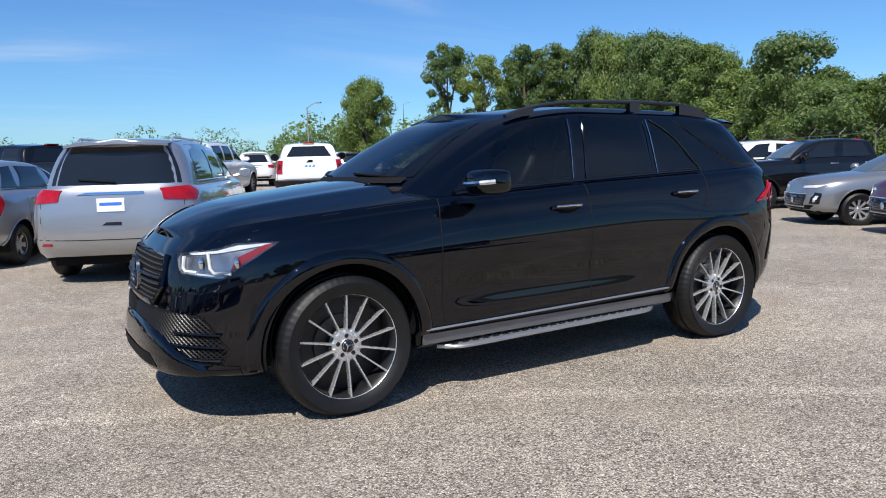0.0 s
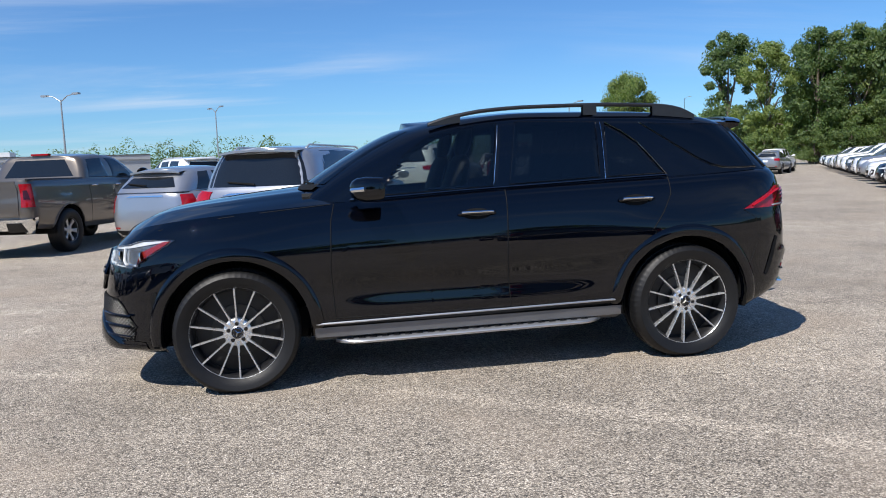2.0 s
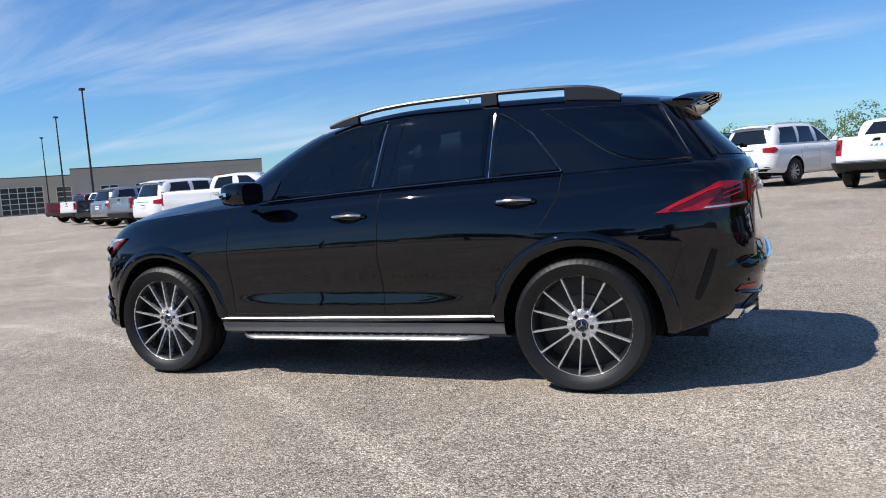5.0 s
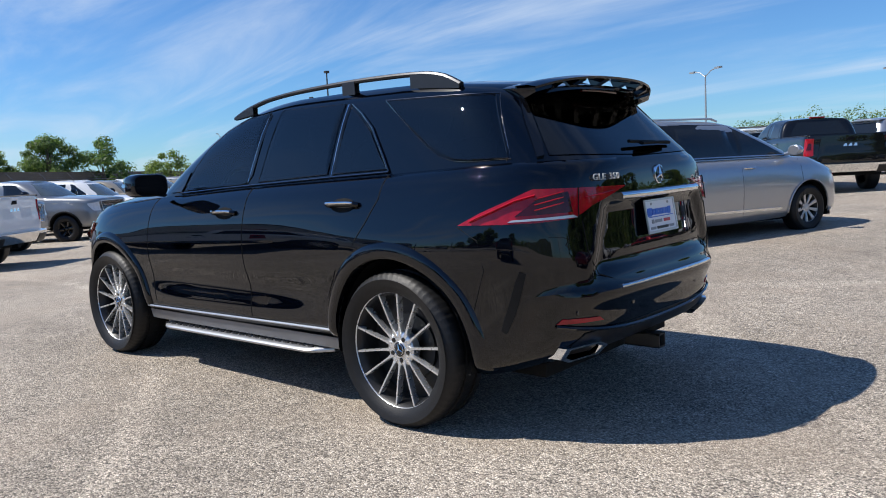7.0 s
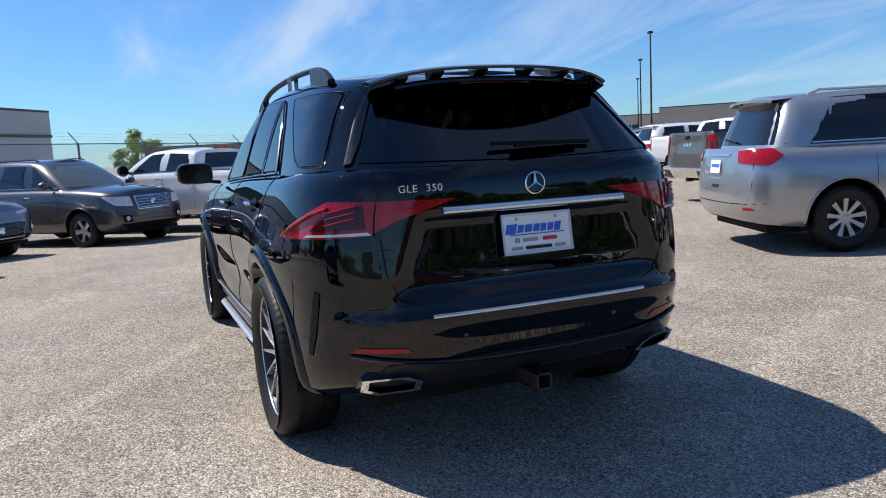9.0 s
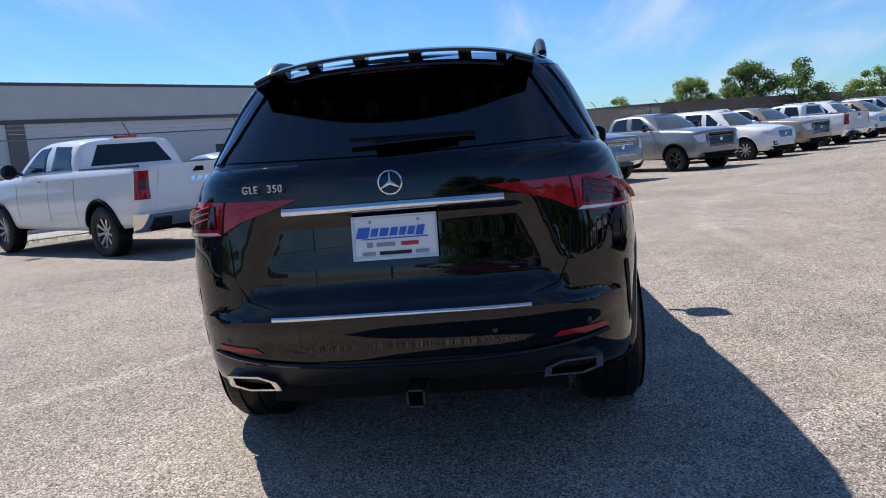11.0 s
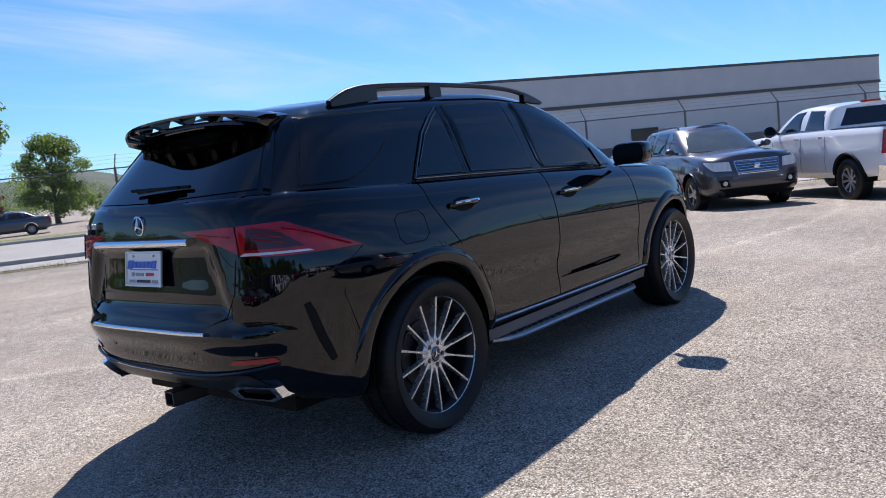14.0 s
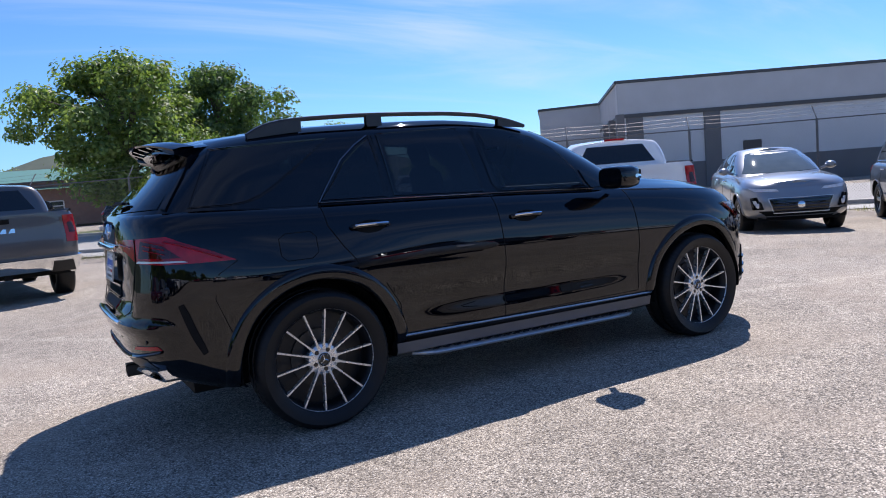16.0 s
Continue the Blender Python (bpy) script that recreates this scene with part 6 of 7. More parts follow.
for y, z, w, h, mt in ((0, -0.004, 0.25, 0.004, PLATE_BLUE), (0.095, -0.026, 0.022, 0.020, PLATE_GREY), (0.035, -0.026, 0.070, 0.015, PLATE_GREY), (-0.055, -0.026, 0.065, 0.015, PLATE_RED), (0.10, -0.058, 0.05, 0.013, PLATE_GREY), (0.0, -0.058, 0.12, 0.013, SATIN_BLACK), (-0.10, -0.058, 0.05, 0.013, PLATE_GREY)):
    o = MB().box((-0.0135, y, z), (0.003, w, h)).part("plate_mark", mt, pl, smooth=False)
for y in (0.09, -0.09):
    o = MB().lathe([(0.0, -0.006), (0.006, -0.005), (0.007, 0.0)], 10, "x", (-0.012, y, 0.060)).part("plate_bolt", GALV, pl)
# rear wiper
MB().tube([h_gh.at(TG + 0.02, 1.30, 0.025), h_gh.at(TG - 0.14, 1.315, 0.03), h_gh.at(TG + 0.30, 1.315, 0.018)][1:], 0.009, 6).part("rear_wiper", MATT_BLACK, hero)
MB().tube([h_gh.at(TG - 0.05, 1.30, 0.035), h_gh.at(TG + 0.10, 1.305, 0.035), h_gh.at(TG + 0.24, 1.31, 0.028)], 0.013, 8, 0.6).part("wiper_arm", MATT_BLACK, hero)
# spoiler with its slots


def spo_x(y):
    return -2.245 + 0.22 * y * y + 0.55 * y ** 4


def spo_z(y):
    return 1.662 - 0.06 * y * y - 0.34 * y ** 4


g = []
for y in np.linspace(-0.565, 0.565, 31):
    xt, zt_ = spo_x(y), spo_z(y)
    da, dz = (0.085, -0.036) if abs(y) < 0.46 else (0.012, -0.010)
    g.append([(-1.66, y * 0.98, 1.705 - 0.12 * y * y), (-1.92, y, zt_ + 0.004), (xt + da, y, zt_ + dz), (xt + da - 0.003, y, zt_ + dz - 0.020), (-2.0, y * 0.99, zt_ - 0.065), (-1.95, y * 0.98, zt_ - 0.07)])
spo = MB().grid(g).poly(g[0]).poly(g[-1][::-1]).part("roof_spoiler", BLACK_PAINT, hero, "black roof spoiler with slots", angle=50)
g = []
for y in np.linspace(-0.57, 0.57, 31):
    xt, zt_ = spo_x(y), spo_z(y)
    g.append([(xt + 0.115, y, zt_ + 0.010), (xt + 0.05, y, zt_ + 0.008), (xt, y, zt_ - 0.004), (xt + 0.004, y, zt_ - 0.014), (xt + 0.115, y, zt_ - 0.004), (xt + 0.115, y, zt_ + 0.010)])
MB().grid(g).part("spoiler_blade", BLACK_PAINT, spo, angle=40)
for y, w in ((0.44, 0.04), (0.30, 0.05), (0.11, 0.05), (-0.11, 0.05), (-0.30, 0.05), (-0.44, 0.04)):
    gg = []
    for yy in (y - w / 2, y + w / 2):
        xt, zt_ = spo_x(yy), spo_z(yy)
        gg.append([(xt + 0.11, yy, zt_ - 0.004), (xt + 0.02, yy, zt_ - 0.006), (xt + 0.02, yy, zt_ - 0.020), (xt + 0.09, yy, zt_ - 0.048), (xt + 0.11, yy, zt_ - 0.004)])
    mb = MB().grid(gg)
    mb.poly(gg[0][:4]); mb.poly(gg[1][:4])
    mb.part("spoiler_rib", BLACK_PAINT, spo, smooth=False)
MB().tube([(spo_x(y) + 0.125, y, spo_z(y) - 0.055) for y in np.linspace(-0.17, 0.17, 9)], 0.010, 6).part("high_brake_lamp", DARK_RED, hero, "dark red high brake lamp")
# hitch, underbody
hb = MB()
for dy, dz, w, h in ((0.032, 0, 0.008, 0.072), (-0.032, 0, 0.008, 0.072), (0, 0.032, 0.072, 0.008), (0, -0.032, 0.072, 0.008)):
    hb.box((-2.325, -0.02 + dy, 0.335 + dz), (0.19, w, h))
hb.part("tow_hitch", DARK_STEEL, hero, "black tow hitch receiver", smooth=False)
MB().tube([(-2.22, -0.45, 0.37), (-2.22, 0.45, 0.37)], 0.03, 8).part("hitch_beam", MATT_BLACK, hero)
MB().box((0, 0, 0.36), (4.3, 1.25, 0.20)).part("underbody", MATT_BLACK, hero, smooth=False)
MB().box((0, 0, 0.62), (3.9, 1.0, 0.45)).part("chassis", MATT_BLACK, hero, smooth=False)
# grille
gp = [(-0.40, 0.645), (0.40, 0.645), (0.49, 0.745), (0.45, 0.895), (-0.45, 0.895), (-0.49, 0.745)]
h_low.patch(gp, 0.004, 1, 21, 6).part("grille", MATT_BLACK, hero)
MB().tube([h_low.at(s, z, 0.012) for s, z in gp + [gp[0]]], 0.013, 6).part("grille_frame", BLACK_PAINT, hero)
for z in (0.757, 0.785):
    MB().tube([h_low.at(s, z, 0.022) for s in np.linspace(-0.47, 0.47, 13)], 0.010, 6, 0.8).part("grille_bar", SATIN_BLACK, hero)
stud = MB().lathe([(0.0, 0.014), (0.008, 0.008), (0.010, 0.0)], 8, "x").mesh("grille_stud", SATIN_BLACK)
for i in range(9):
    for j in range(22):
        s, z = -0.44 + j * 0.042 + 0.021 * (i % 2), 0.668 + i * 0.026
        if inside(s, z, shrink(gp, 0.02)) and abs(z - 0.77) > 0.028:
            o = link_mesh("grille_stud", stud, hero)
            o.location = h_low.at(s, z, 0.006)
GE = Vector(h_low.at(0, 0.772, 0.03))
em = MB()
for i in range(3):
    a = math.pi / 2 + i * 2 * math.pi / 3
    em.tube([GE + Vector((0.012, 0, 0)), GE + Vector((0.006, 0.090 * math.cos(a), 0.090 * math.sin(a)))], 0.008, 6, radii=[0.016, 0.004])
em.lathe([(0.086, -0.004), (0.090, 0.012), (0.100, 0.010), (0.104, -0.006)], 40, "x", GE)
em.part("grille_emblem", DARK_CHROME, hero, "large round chrome grille emblem")
# chin: a bulging apron under the intake, with a slot near its foot
def chin_top(s):
    return float(smooth_knots(abs(s), [(0.0, 0.535), (0.30, 0.525), (0.52, 0.485), (0.66, 0.41), (0.82, 0.355), (1.05, 0.335)]))


chin = []
for s in np.linspace(-0.98, 0.98, 57):
    z1, k_ = chin_top(s), 0.55 * (1 - 0.8 * sstep(abs(s), 0.62, 0.98))
    chin.append([h_low.at(s, z, o) for z, o in ((z1, 0.004), (z1 - 0.010, 0.030 * k_), (z1 - 0.03, 0.048 * k_), (0.31 + 0.4 * (z1 - 0.31), 0.058 * k_), (0.315, 0.062 * k_), (0.298, 0.050 * k_), (0.288, 0.0))])
MB().grid(chin).part("front_apron", BLACK_PAINT, hero, "gloss black front apron", angle=50)
h_low.patch([(-0.46, 0.325), (0.46, 0.325), (0.40, 0.38), (-0.40, 0.38)], 0.036, 1, 15, 3, 0.004).part("lower_intake", MATT_BLACK, hero)
# cabin furniture
for x, y in ((0.05, 0.40), (0.05, -0.40), (-0.85, 0.42), (-0.85, -0.42), (-0.85, 0.0)):
    rows = []
    for dz, hw, hd in ((-0.1, 0.22, 0.08), (0.12, 0.24, 0.075), (0.28, 0.22, 0.06), (0.33, 0.15, 0.04), (0.34, 0.10, 0.03), (0.37, 0.12, 0.045), (0.46, 0.14, 0.05), (0.52, 0.11, 0.035)):
        rows.append([tuple(Vector((x - 0.25 * (dz + 0.1), y, 1.10 + dz)) + Vector((hd * math.cos(a), hw * (abs(math.sin(a)) ** 0.6) * (1 if math.sin(a) > 0 else -1), 0))) for a in np.linspace(0, 2 * math.pi, 17)])
    sm = MB().grid(rows)
    sm.poly(rows[-1][:-1])
    sm.part("seat", TRIM_LEATHER, hero, "dark leather seat")
MB().lathe([(0.165, -0.014), (0.18, 0.0), (0.165, 0.014), (0.15, 0.0), (0.165, -0.014)], 28, "x", (0.52, 0.40, 1.16)).part("steering_wheel", TRIM_LEATHER, hero)
MB().box((0.85, 0, 1.17), (0.42, 1.35, 0.10)).part("dashboard", TRIM_LEATHER, hero, smooth=False)
MB().tube([(0.34, -0.10, 1.525), (0.33, 0.0, 1.53), (0.34, 0.10, 1.525)], 0.015, 6).part("rear_view_mirror", MATT_BLACK, hero)

# ---- trees ----


def tree_parts(seed, height, crown_w, crown_h, base, leaves, leaf, clumps, trunk_r, lean=0.0, limbs=9):
    """Trunk-and-limbs mesh and crown mesh of one tree, foot at the origin."""
    rg = np.random.RandomState(seed)
    wood, crown = MB(), MB()
    top = Vector((lean * height, 0.1 * lean * height, height * 0.86))
    pts, rad = [], []
    for i in range(9):
        u = i / 8
        pts.append((top.x * u + 0.12 * math.sin(u * 5 + seed), top.y * u + 0.12 * math.cos(u * 4 + seed), top.z * u))
        rad.append(trunk_r * (1.25 - 0.35 * min(1, u * 6)) * (1 - 0.86 * u))
    wood.tube(pts, 0.1, 8, radii=rad)
    cen = []
    cz = base + crown_h / 2
    for i in range(clumps):
        a = rg.rand() * 2 * math.pi
        u = rg.rand() ** 0.42
        hh = rg.rand() * 2 - 1
        prof = (1 - abs(hh) ** 2.2) ** 0.5 * (0.80 + 0.35 * math.sin(a * 3 + seed) * rg.rand())
        p = Vector((math.cos(a) * crown_w / 2 * prof * u, math.sin(a) * crown_w / 2 * prof * u, cz + hh * crown_h / 2))
        p.x += lean * p.z
        cen.append((p, crown_w * (0.055 + 0.085 * rg.rand() ** 1.4)))
    for i in range(limbs):
        p, r = cen[int(rg.rand() * len(cen))]
        z0 = max(base * 0.65, min(p.z - 0.3, base + (p.z - base) * 0.45))
        u = min(z0 / top.z, 1)
        q = Vector((top.x * u, top.y * u, z0))
        m = (q + p) / 2 + Vector((0, 0, 0.08 * height))
        wood.tube([q, m, p], 0.05, 6, radii=[trunk_r * 0.42, trunk_r * 0.24, trunk_r * 0.08])
    per = leaves // clumps
    V, Fc = [], []
    for p, r in cen:
        d = rg.normal(size=(per, 3))
        d /= np.linalg.norm(d, axis=1)[:, None]
        rr = r * (0.30 + 0.85 * rg.rand(per)) ** 0.8
        c = np.array(p)[None] + d * rr[:, None] * np.array((1.15, 1.15, 0.8))
        n = d + rg.normal(size=(per, 3)) * 0.45 + np.array((0, 0, 0.35))
        n /= np.linalg.norm(n, axis=1)[:, None]
        t = np.cross(n, rg.normal(size=(per, 3)))
        t /= np.linalg.norm(t, axis=1)[:, None]
        b = np.cross(n, t)
        s = leaf * (0.55 + 0.9 * rg.rand(per))[:, None]
        o = len(V)
        q = np.stack([c - t * s, c + b * s * 0.55 + n * s * 0.15, c + t * s, c - b * s * 0.55 + n * s * 0.15], 1).reshape(-1, 3)
        V += q.tolist()
        Fc += [(o + 4 * i, o + 4 * i + 1, o + 4 * i + 2, o + 4 * i + 3) for i in range(per)]
    crown.v, crown.f = V, Fc
    return wood, crown


TREES = {}


def tree_kind(key, mat, *args, **kw):
    wood, crown = tree_parts(*args, **kw)
    me = bpy.data.meshes.new("crown")
    me.from_pydata(crown.v, [], crown.f)
    me.materials.append(mat)
    TREES[key] = (wood.mesh("trunk", BARK), me)


tree_kind("broad", LEAF_A, 11, 9.2, 10.4, 6.9, 2.1, 32000, 0.125, 96, 0.26, limbs=36)
tree_kind("broad_olive", LEAF_B, 12, 9.2, 9.6, 7.6, 1.3, 20000, 0.13, 84, 0.26, limbs=22)
tree_kind("tall", LEAF_B, 13, 14.0, 8.6, 12.0, 1.6, 22000, 0.15, 90, 0.30, 0.02, limbs=24)
tree_kind("tall_dark", LEAF_A, 14, 13.0, 9.5, 11.5, 1.2, 22000, 0.15, 95, 0.30, limbs=22)
tree_kind("bush", LEAF_B, 15, 4.4, 5.2, 3.7, 0.5, 6500, 0.10, 34, 0.10, limbs=12)
tree_kind("red_shrub", LEAF_R, 16, 2.6, 4.2, 2.2, 0.4, 3000, 0.12, 40, 0.07, limbs=6)


def tree(key, x, y, label, scale=1.0, turn=0.0, sz=None, name="tree", group=""):
    wood, crown = TREES[key]
    r = thing(name, pose(x, y, 0, 0, 0, turn) @ Matrix.Diagonal((scale, scale, sz or scale, 1)), label, "shrub" if name == "shrub" else "tree", group)
    link_mesh("trunk", wood, r)
    link_mesh("crown", crown, r)
    return r


tree("broad", 2.6, 37.6, "broad green shade tree beyond the fence", 1.04, 20, sz=0.97)
tree("broad", 10.5, 49.5, "broad green shade tree beyond the fence", 1.12, 130)
tree("broad_olive", 24.5, 62.0, "round green tree beside the road", 0.80, 60)
tree("broad_olive", -14.0, 46.0, "round green tree beside the road", 0.9, 10)
tree("red_shrub", 8.2, 43.5, "dark red leaved shrub at the far kerb", 0.9, 0, name="shrub")
tree("red_shrub", 12.6, 46.5, "dark red leaved shrub at the far kerb", 1.1, 70, name="shrub")
tree("bush", 20.0, 46.0, "small green bush by the road", 0.45, 20, name="shrub")
tree("bush", 33.0, 62.0, "yellow-green bush by the far building", 0.9, 70, name="shrub")
tree("bush", 38.5, 66.0, "yellow-green bush by the far building", 1.0, 170, name="shrub")
for i, (x, y, s) in enumerate(((52, -18.1, 1.12), (50.5, -21.2, 1.15), (48.5, -25.4, 0.88), (53.4, -14.6, 0.98), (55.0, -9.6, 0.86), (60.0, 0.6, 1.05))):
    tree("bush" if i % 3 else "broad_olive", x, y, "small green tree behind the far car row", s if i % 3 else s * 0.52, 50 * i)
# the wood along the lot's far side, as stands of one height
rg = random.Random(5)
WOOD = [(-56.5, -83.0, 16.0), (-61.0, -78.5, 17.0), (-67.0, -73.5, 17.3), (-66.0, -63.5, 15.6), (-59.5, -51.5, 13.8), (-55.2, -44.0, 11.6), (-53.2, -40.4, 6.5), (-48.2, -30.8, 10.6), (-45.6, -26.6, 6.5), (-42.5, -20.5, 6.2), (-36.0, -9.0, 8.0), (-29.0, 3.0, 8.5)]
for (xa, ya, ha), (xb, yb, hb_) in zip(WOOD, WOOD[1:]):
    n_ = max(1, round(math.hypot(xb - xa, yb - ya) / 4.4))
    for k in range(n_):
        for back in (0, 1):
            u = (k + 0.5 * back) / n_
            h = (ha + (hb_ - ha) * u) * rg.uniform(0.90, 1.02) * (0.92 if back else 1.0)
            x, y = xa + (xb - xa) * u + rg.uniform(-0.8, 0.8) - 3.6 * back, ya + (yb - ya) * u + rg.uniform(-0.8, 0.8) - 1.6 * back
            key = rg.choice(("tall", "tall_dark", "broad_olive", "broad_olive"))
            sz = h / {"tall": 13.8, "tall_dark": 12.9, "broad_olive": 9.1}[key]
            tree(key, x, y, "tall leafy tree in the wood behind the fence", min(sz, 0.98), rg.uniform(0, 360), sz=sz, group="wood behind the fence")
    for k in range(n_):
        u = (k + 0.3) / n_
        tree("bush", xa + (xb - xa) * u + 3.2, ya + (yb - ya) * u + 0.8, "leafy undergrowth at the edge of the wood", rg.uniform(0.85, 1.3), rg.uniform(0, 360), name="shrub", group="wood behind the fence")
tree("tall", -57.5, -93.8, "tall tree with a bare pale trunk", 1.15, 30, sz=1.36)
tree("broad", -27.2, -59.4, "leafy tree standing alone past the lot", 0.60, 15, sz=0.94)
tree("broad_olive", -30.2, -62.0, "leafy tree standing alone past the lot", 0.42, 45)
# far tree lines, past counting
def tree_line(name, pts, h, depth, seed, mat, label, leaf=0.4, per=260):
    rgn = np.random.RandomState(seed)
    V, n_all = [], 0
    for (x0, y0), (x1, y1) in zip(pts, pts[1:]):
        L = math.hypot(x1 - x0, y1 - y0)
        for k in range(int(L / (h * 0.16))):
            u = rgn.rand()
            hh = h * (0.45 + 0.55 * rgn.rand() ** 1.5)
            c0 = np.array((x0 + (x1 - x0) * u + rgn.normal() * depth * 0.5, y0 + (y1 - y0) * u + rgn.normal() * depth * 0.5, hh * 0.5))
            w = hh * (0.30 + 0.28 * rgn.rand())
            d = rgn.normal(size=(per, 3)); d /= np.linalg.norm(d, axis=1)[:, None]
            lump = 1 + 0.22 * np.sin(d[:, :1] * 5 + k) * np.sin(d[:, 2:] * 6 + k * 2)
            c = c0[None] + d * lump * np.array((w, w, hh * 0.5)) * (0.75 + 0.3 * rgn.rand(per))[:, None]
            nn = d + rgn.normal(size=(per, 3)) * 0.4; nn /= np.linalg.norm(nn, axis=1)[:, None]
            t = np.cross(nn, rgn.normal(size=(per, 3))); t /= np.linalg.norm(t, axis=1)[:, None]
            b = np.cross(nn, t)
            s = leaf * (0.5 + rgn.rand(per))[:, None] * hh / h
            V.append(np.stack([c - t * s, c + b * s * 0.7, c + t * s, c - b * s * 0.7], 1).reshape(-1, 3))
            n_all += per
    me = bpy.data.meshes.new(name)
    me.from_pydata(np.concatenate(V).tolist(), [], [(4 * i, 4 * i + 1, 4 * i + 2, 4 * i + 3) for i in range(n_all)])
    me.materials.append(mat)
    return tagged(link_mesh(name, me), label, "trees", kind="stuff")


tree_line("far_trees", [(-90, -110), (-40, -112), (10, -122), (60, -135)], 8.0, 6, 21, LEAF_A, "low green tree line past the lot", 0.16, 1000)
tree_line("far_trees", [(60, -135), (130, -110), (190, -40)], 5.0, 8, 22, LEAF_A, "low hazy tree line past the buildings", 0.22, 380)
tree_line("pine_wood", [(-200, -170), (-130, -185), (-60, -205)], 17.0, 8, 23, LEAF_A, "dark pine wood on the rise behind the lot", 0.6, 620)
tree_line("far_trees", [(-60, 90), (20, 110), (80, 120), (130, 60)], 7.5, 8, 24, LEAF_B, "green trees past the road", 0.16, 900)

# ---- hills ----
HILL = simple("wooded hill", (0.055, 0.075, 0.05), 0.95, grain=0.3, scale=0.03)
g = []
for i in range(61):
    a = radians(20 + i * 2.2)
    r = 620
    h = 26 + 13 * math.sin(i * 0.23 + 1.0) + 6 * math.sin(i * 0.71) + 2 * math.sin(i * 1.9)
    g.append([(math.cos(a) * r * k, math.sin(a) * r * k, z) for k, z in ((0.86, -1.0), (0.93, h * 0.55), (1.0, h), (1.15, h * 0.6), (1.3, -2))])
tagged(MB().grid(g).part("hills", HILL, None, angle=80), "low wooded hills on the horizon", "hills", kind="structure")

# ---- fence ----
FP0, FD = Vector((-8.27, 23.45)), Vector((0.792, -0.610))


def fence(p0, d, n, spacing, label, height=2.2, mesh=True, lean=1):
    root = thing("chain_link_fence", pose(p0.x, p0.y, 0, 0, 0, math.degrees(math.atan2(d.y, d.x))), label, "fence", kind="structure")
    L = n * spacing
    post = MB().tube([(0, 0, -0.4), (0, 0, height)], 0.030, 8).tube([(0, 0, height), (0.0, 0.30 * lean, height + 0.32)], 0.015, 6).mesh("post", DULL_STEEL)
    for i in range(n + 1):
        o = link_mesh("post", post, root)
        o.location = (i * spacing, 0, 0)
    MB().tube([(0, 0, height - 0.02), (L, 0, height - 0.02)], 0.017, 6).part("top_rail", DULL_STEEL, root)
    MB().tube([(0, 0, 0.08), (L, 0, 0.08)], 0.006, 4).part("bottom_wire", WIRE, root)
    for k in range(3):
        u = 0.35 + 0.3 * k
        pts = []
        for i in range(n + 1):
            pts.append((i * spacing, 0.30 * lean * u, height + 0.32 * u))
            if i < n:
                pts.append(((i + 0.5) * spacing, 0.30 * lean * u, height + 0.32 * u - 0.03))
        MB().tube(pts, 0.0026, 3).part("barbed_wire", WIRE, root)
    if mesh:
        V, Fc = [], []
        step, r = 0.075, 0.0022
        H = height - 0.10
        x = -H
        while x < L:
            for sgn in (1, -1):
                xa, xb = (x, x + H) if sgn > 0 else (x + H, x)
                za, zb_ = 0.06, 0.06 + H
                if xa < 0: za, xa = za + (0 - xa) / H * H * 1.0, 0
                if xb < 0: zb_, xb = zb_ - (0 - xb), 0
                if xa > L: za, xa = za + (xa - L), L
                if xb > L: zb_, xb = zb_ - (xb - L), L
                if zb_ - za > 0.02:
                    o = len(V)
                    for (px, pz) in ((xa, za), (xb, zb_)):
                        V += [(px - r, 0.004 * sgn - r, pz), (px + r, 0.004 * sgn - r, pz), (px, 0.004 * sgn + r, pz)]
                    Fc += [(o, o + 1, o + 4, o + 3), (o + 1, o + 2, o + 5, o + 4), (o + 2, o, o + 3, o + 5)]
            x += step
        me = bpy.data.meshes.new("chain_link")
        me.from_pydata(V, [], Fc)
        me.materials.append(WIRE)
        tagged(link_mesh("chain_link", me, root), kind="stuff")
    return root


fence(FP0 - FD * 1.45, FD, 18, 2.95, "chain-link fence with barbed wire on angled arms")
fence(Vector((-15.0, 8.0)), Vector((-0.552, -0.834)), 38, 3.2, "chain-link fence with barbed wire before the wood", mesh=False, lean=-1)
fence(Vector((31.5, -8.7)), Vector((0.70, -0.714)), 12, 3.0, "chain-link fence with barbed wire behind the car row", mesh=False)
# grass and weeds at the fence foot
rgn = np.random.RandomState(3)
V, Fc = [], []
for i in range(5200):
    u = rgn.rand() * 40
    off = rgn.normal() * 0.22
    if math.sin(u * 0.9) + math.sin(u * 2.3 + 1) < rgn.rand() * 2.2 - 0.9:
        continue
    p = Vector((FP0.x + FD.x * u - FD.y * off, FP0.y + FD.y * u + FD.x * off, 0))
    gz = ground_z(p.x, p.y)
    a, h = rgn.rand() * 6.28, 0.05 + 0.14 * rgn.rand()
    o = len(V)
    V += [(p.x, p.y, gz), (p.x + 0.012 * math.cos(a), p.y + 0.012 * math.sin(a), gz), (p.x + 0.05 * math.cos(a + 1), p.y + 0.05 * math.sin(a + 1), gz + h)]
    Fc.append((o, o + 1, o + 2))
me = bpy.data.meshes.new("weeds"); me.from_pydata(V, [], Fc); me.materials.append(leaf_mat("dry weeds", (0.10, 0.12, 0.03), (0.30, 0.26, 0.11)))
tagged(link_mesh("weeds", me), "dry weeds along the fence foot", "weeds", kind="stuff")
# far side of the street: shed and box trailer
SHED = simple("blue grey shed metal", (0.20, 0.24, 0.27), 0.6, grain=0.08, scale=0.6)
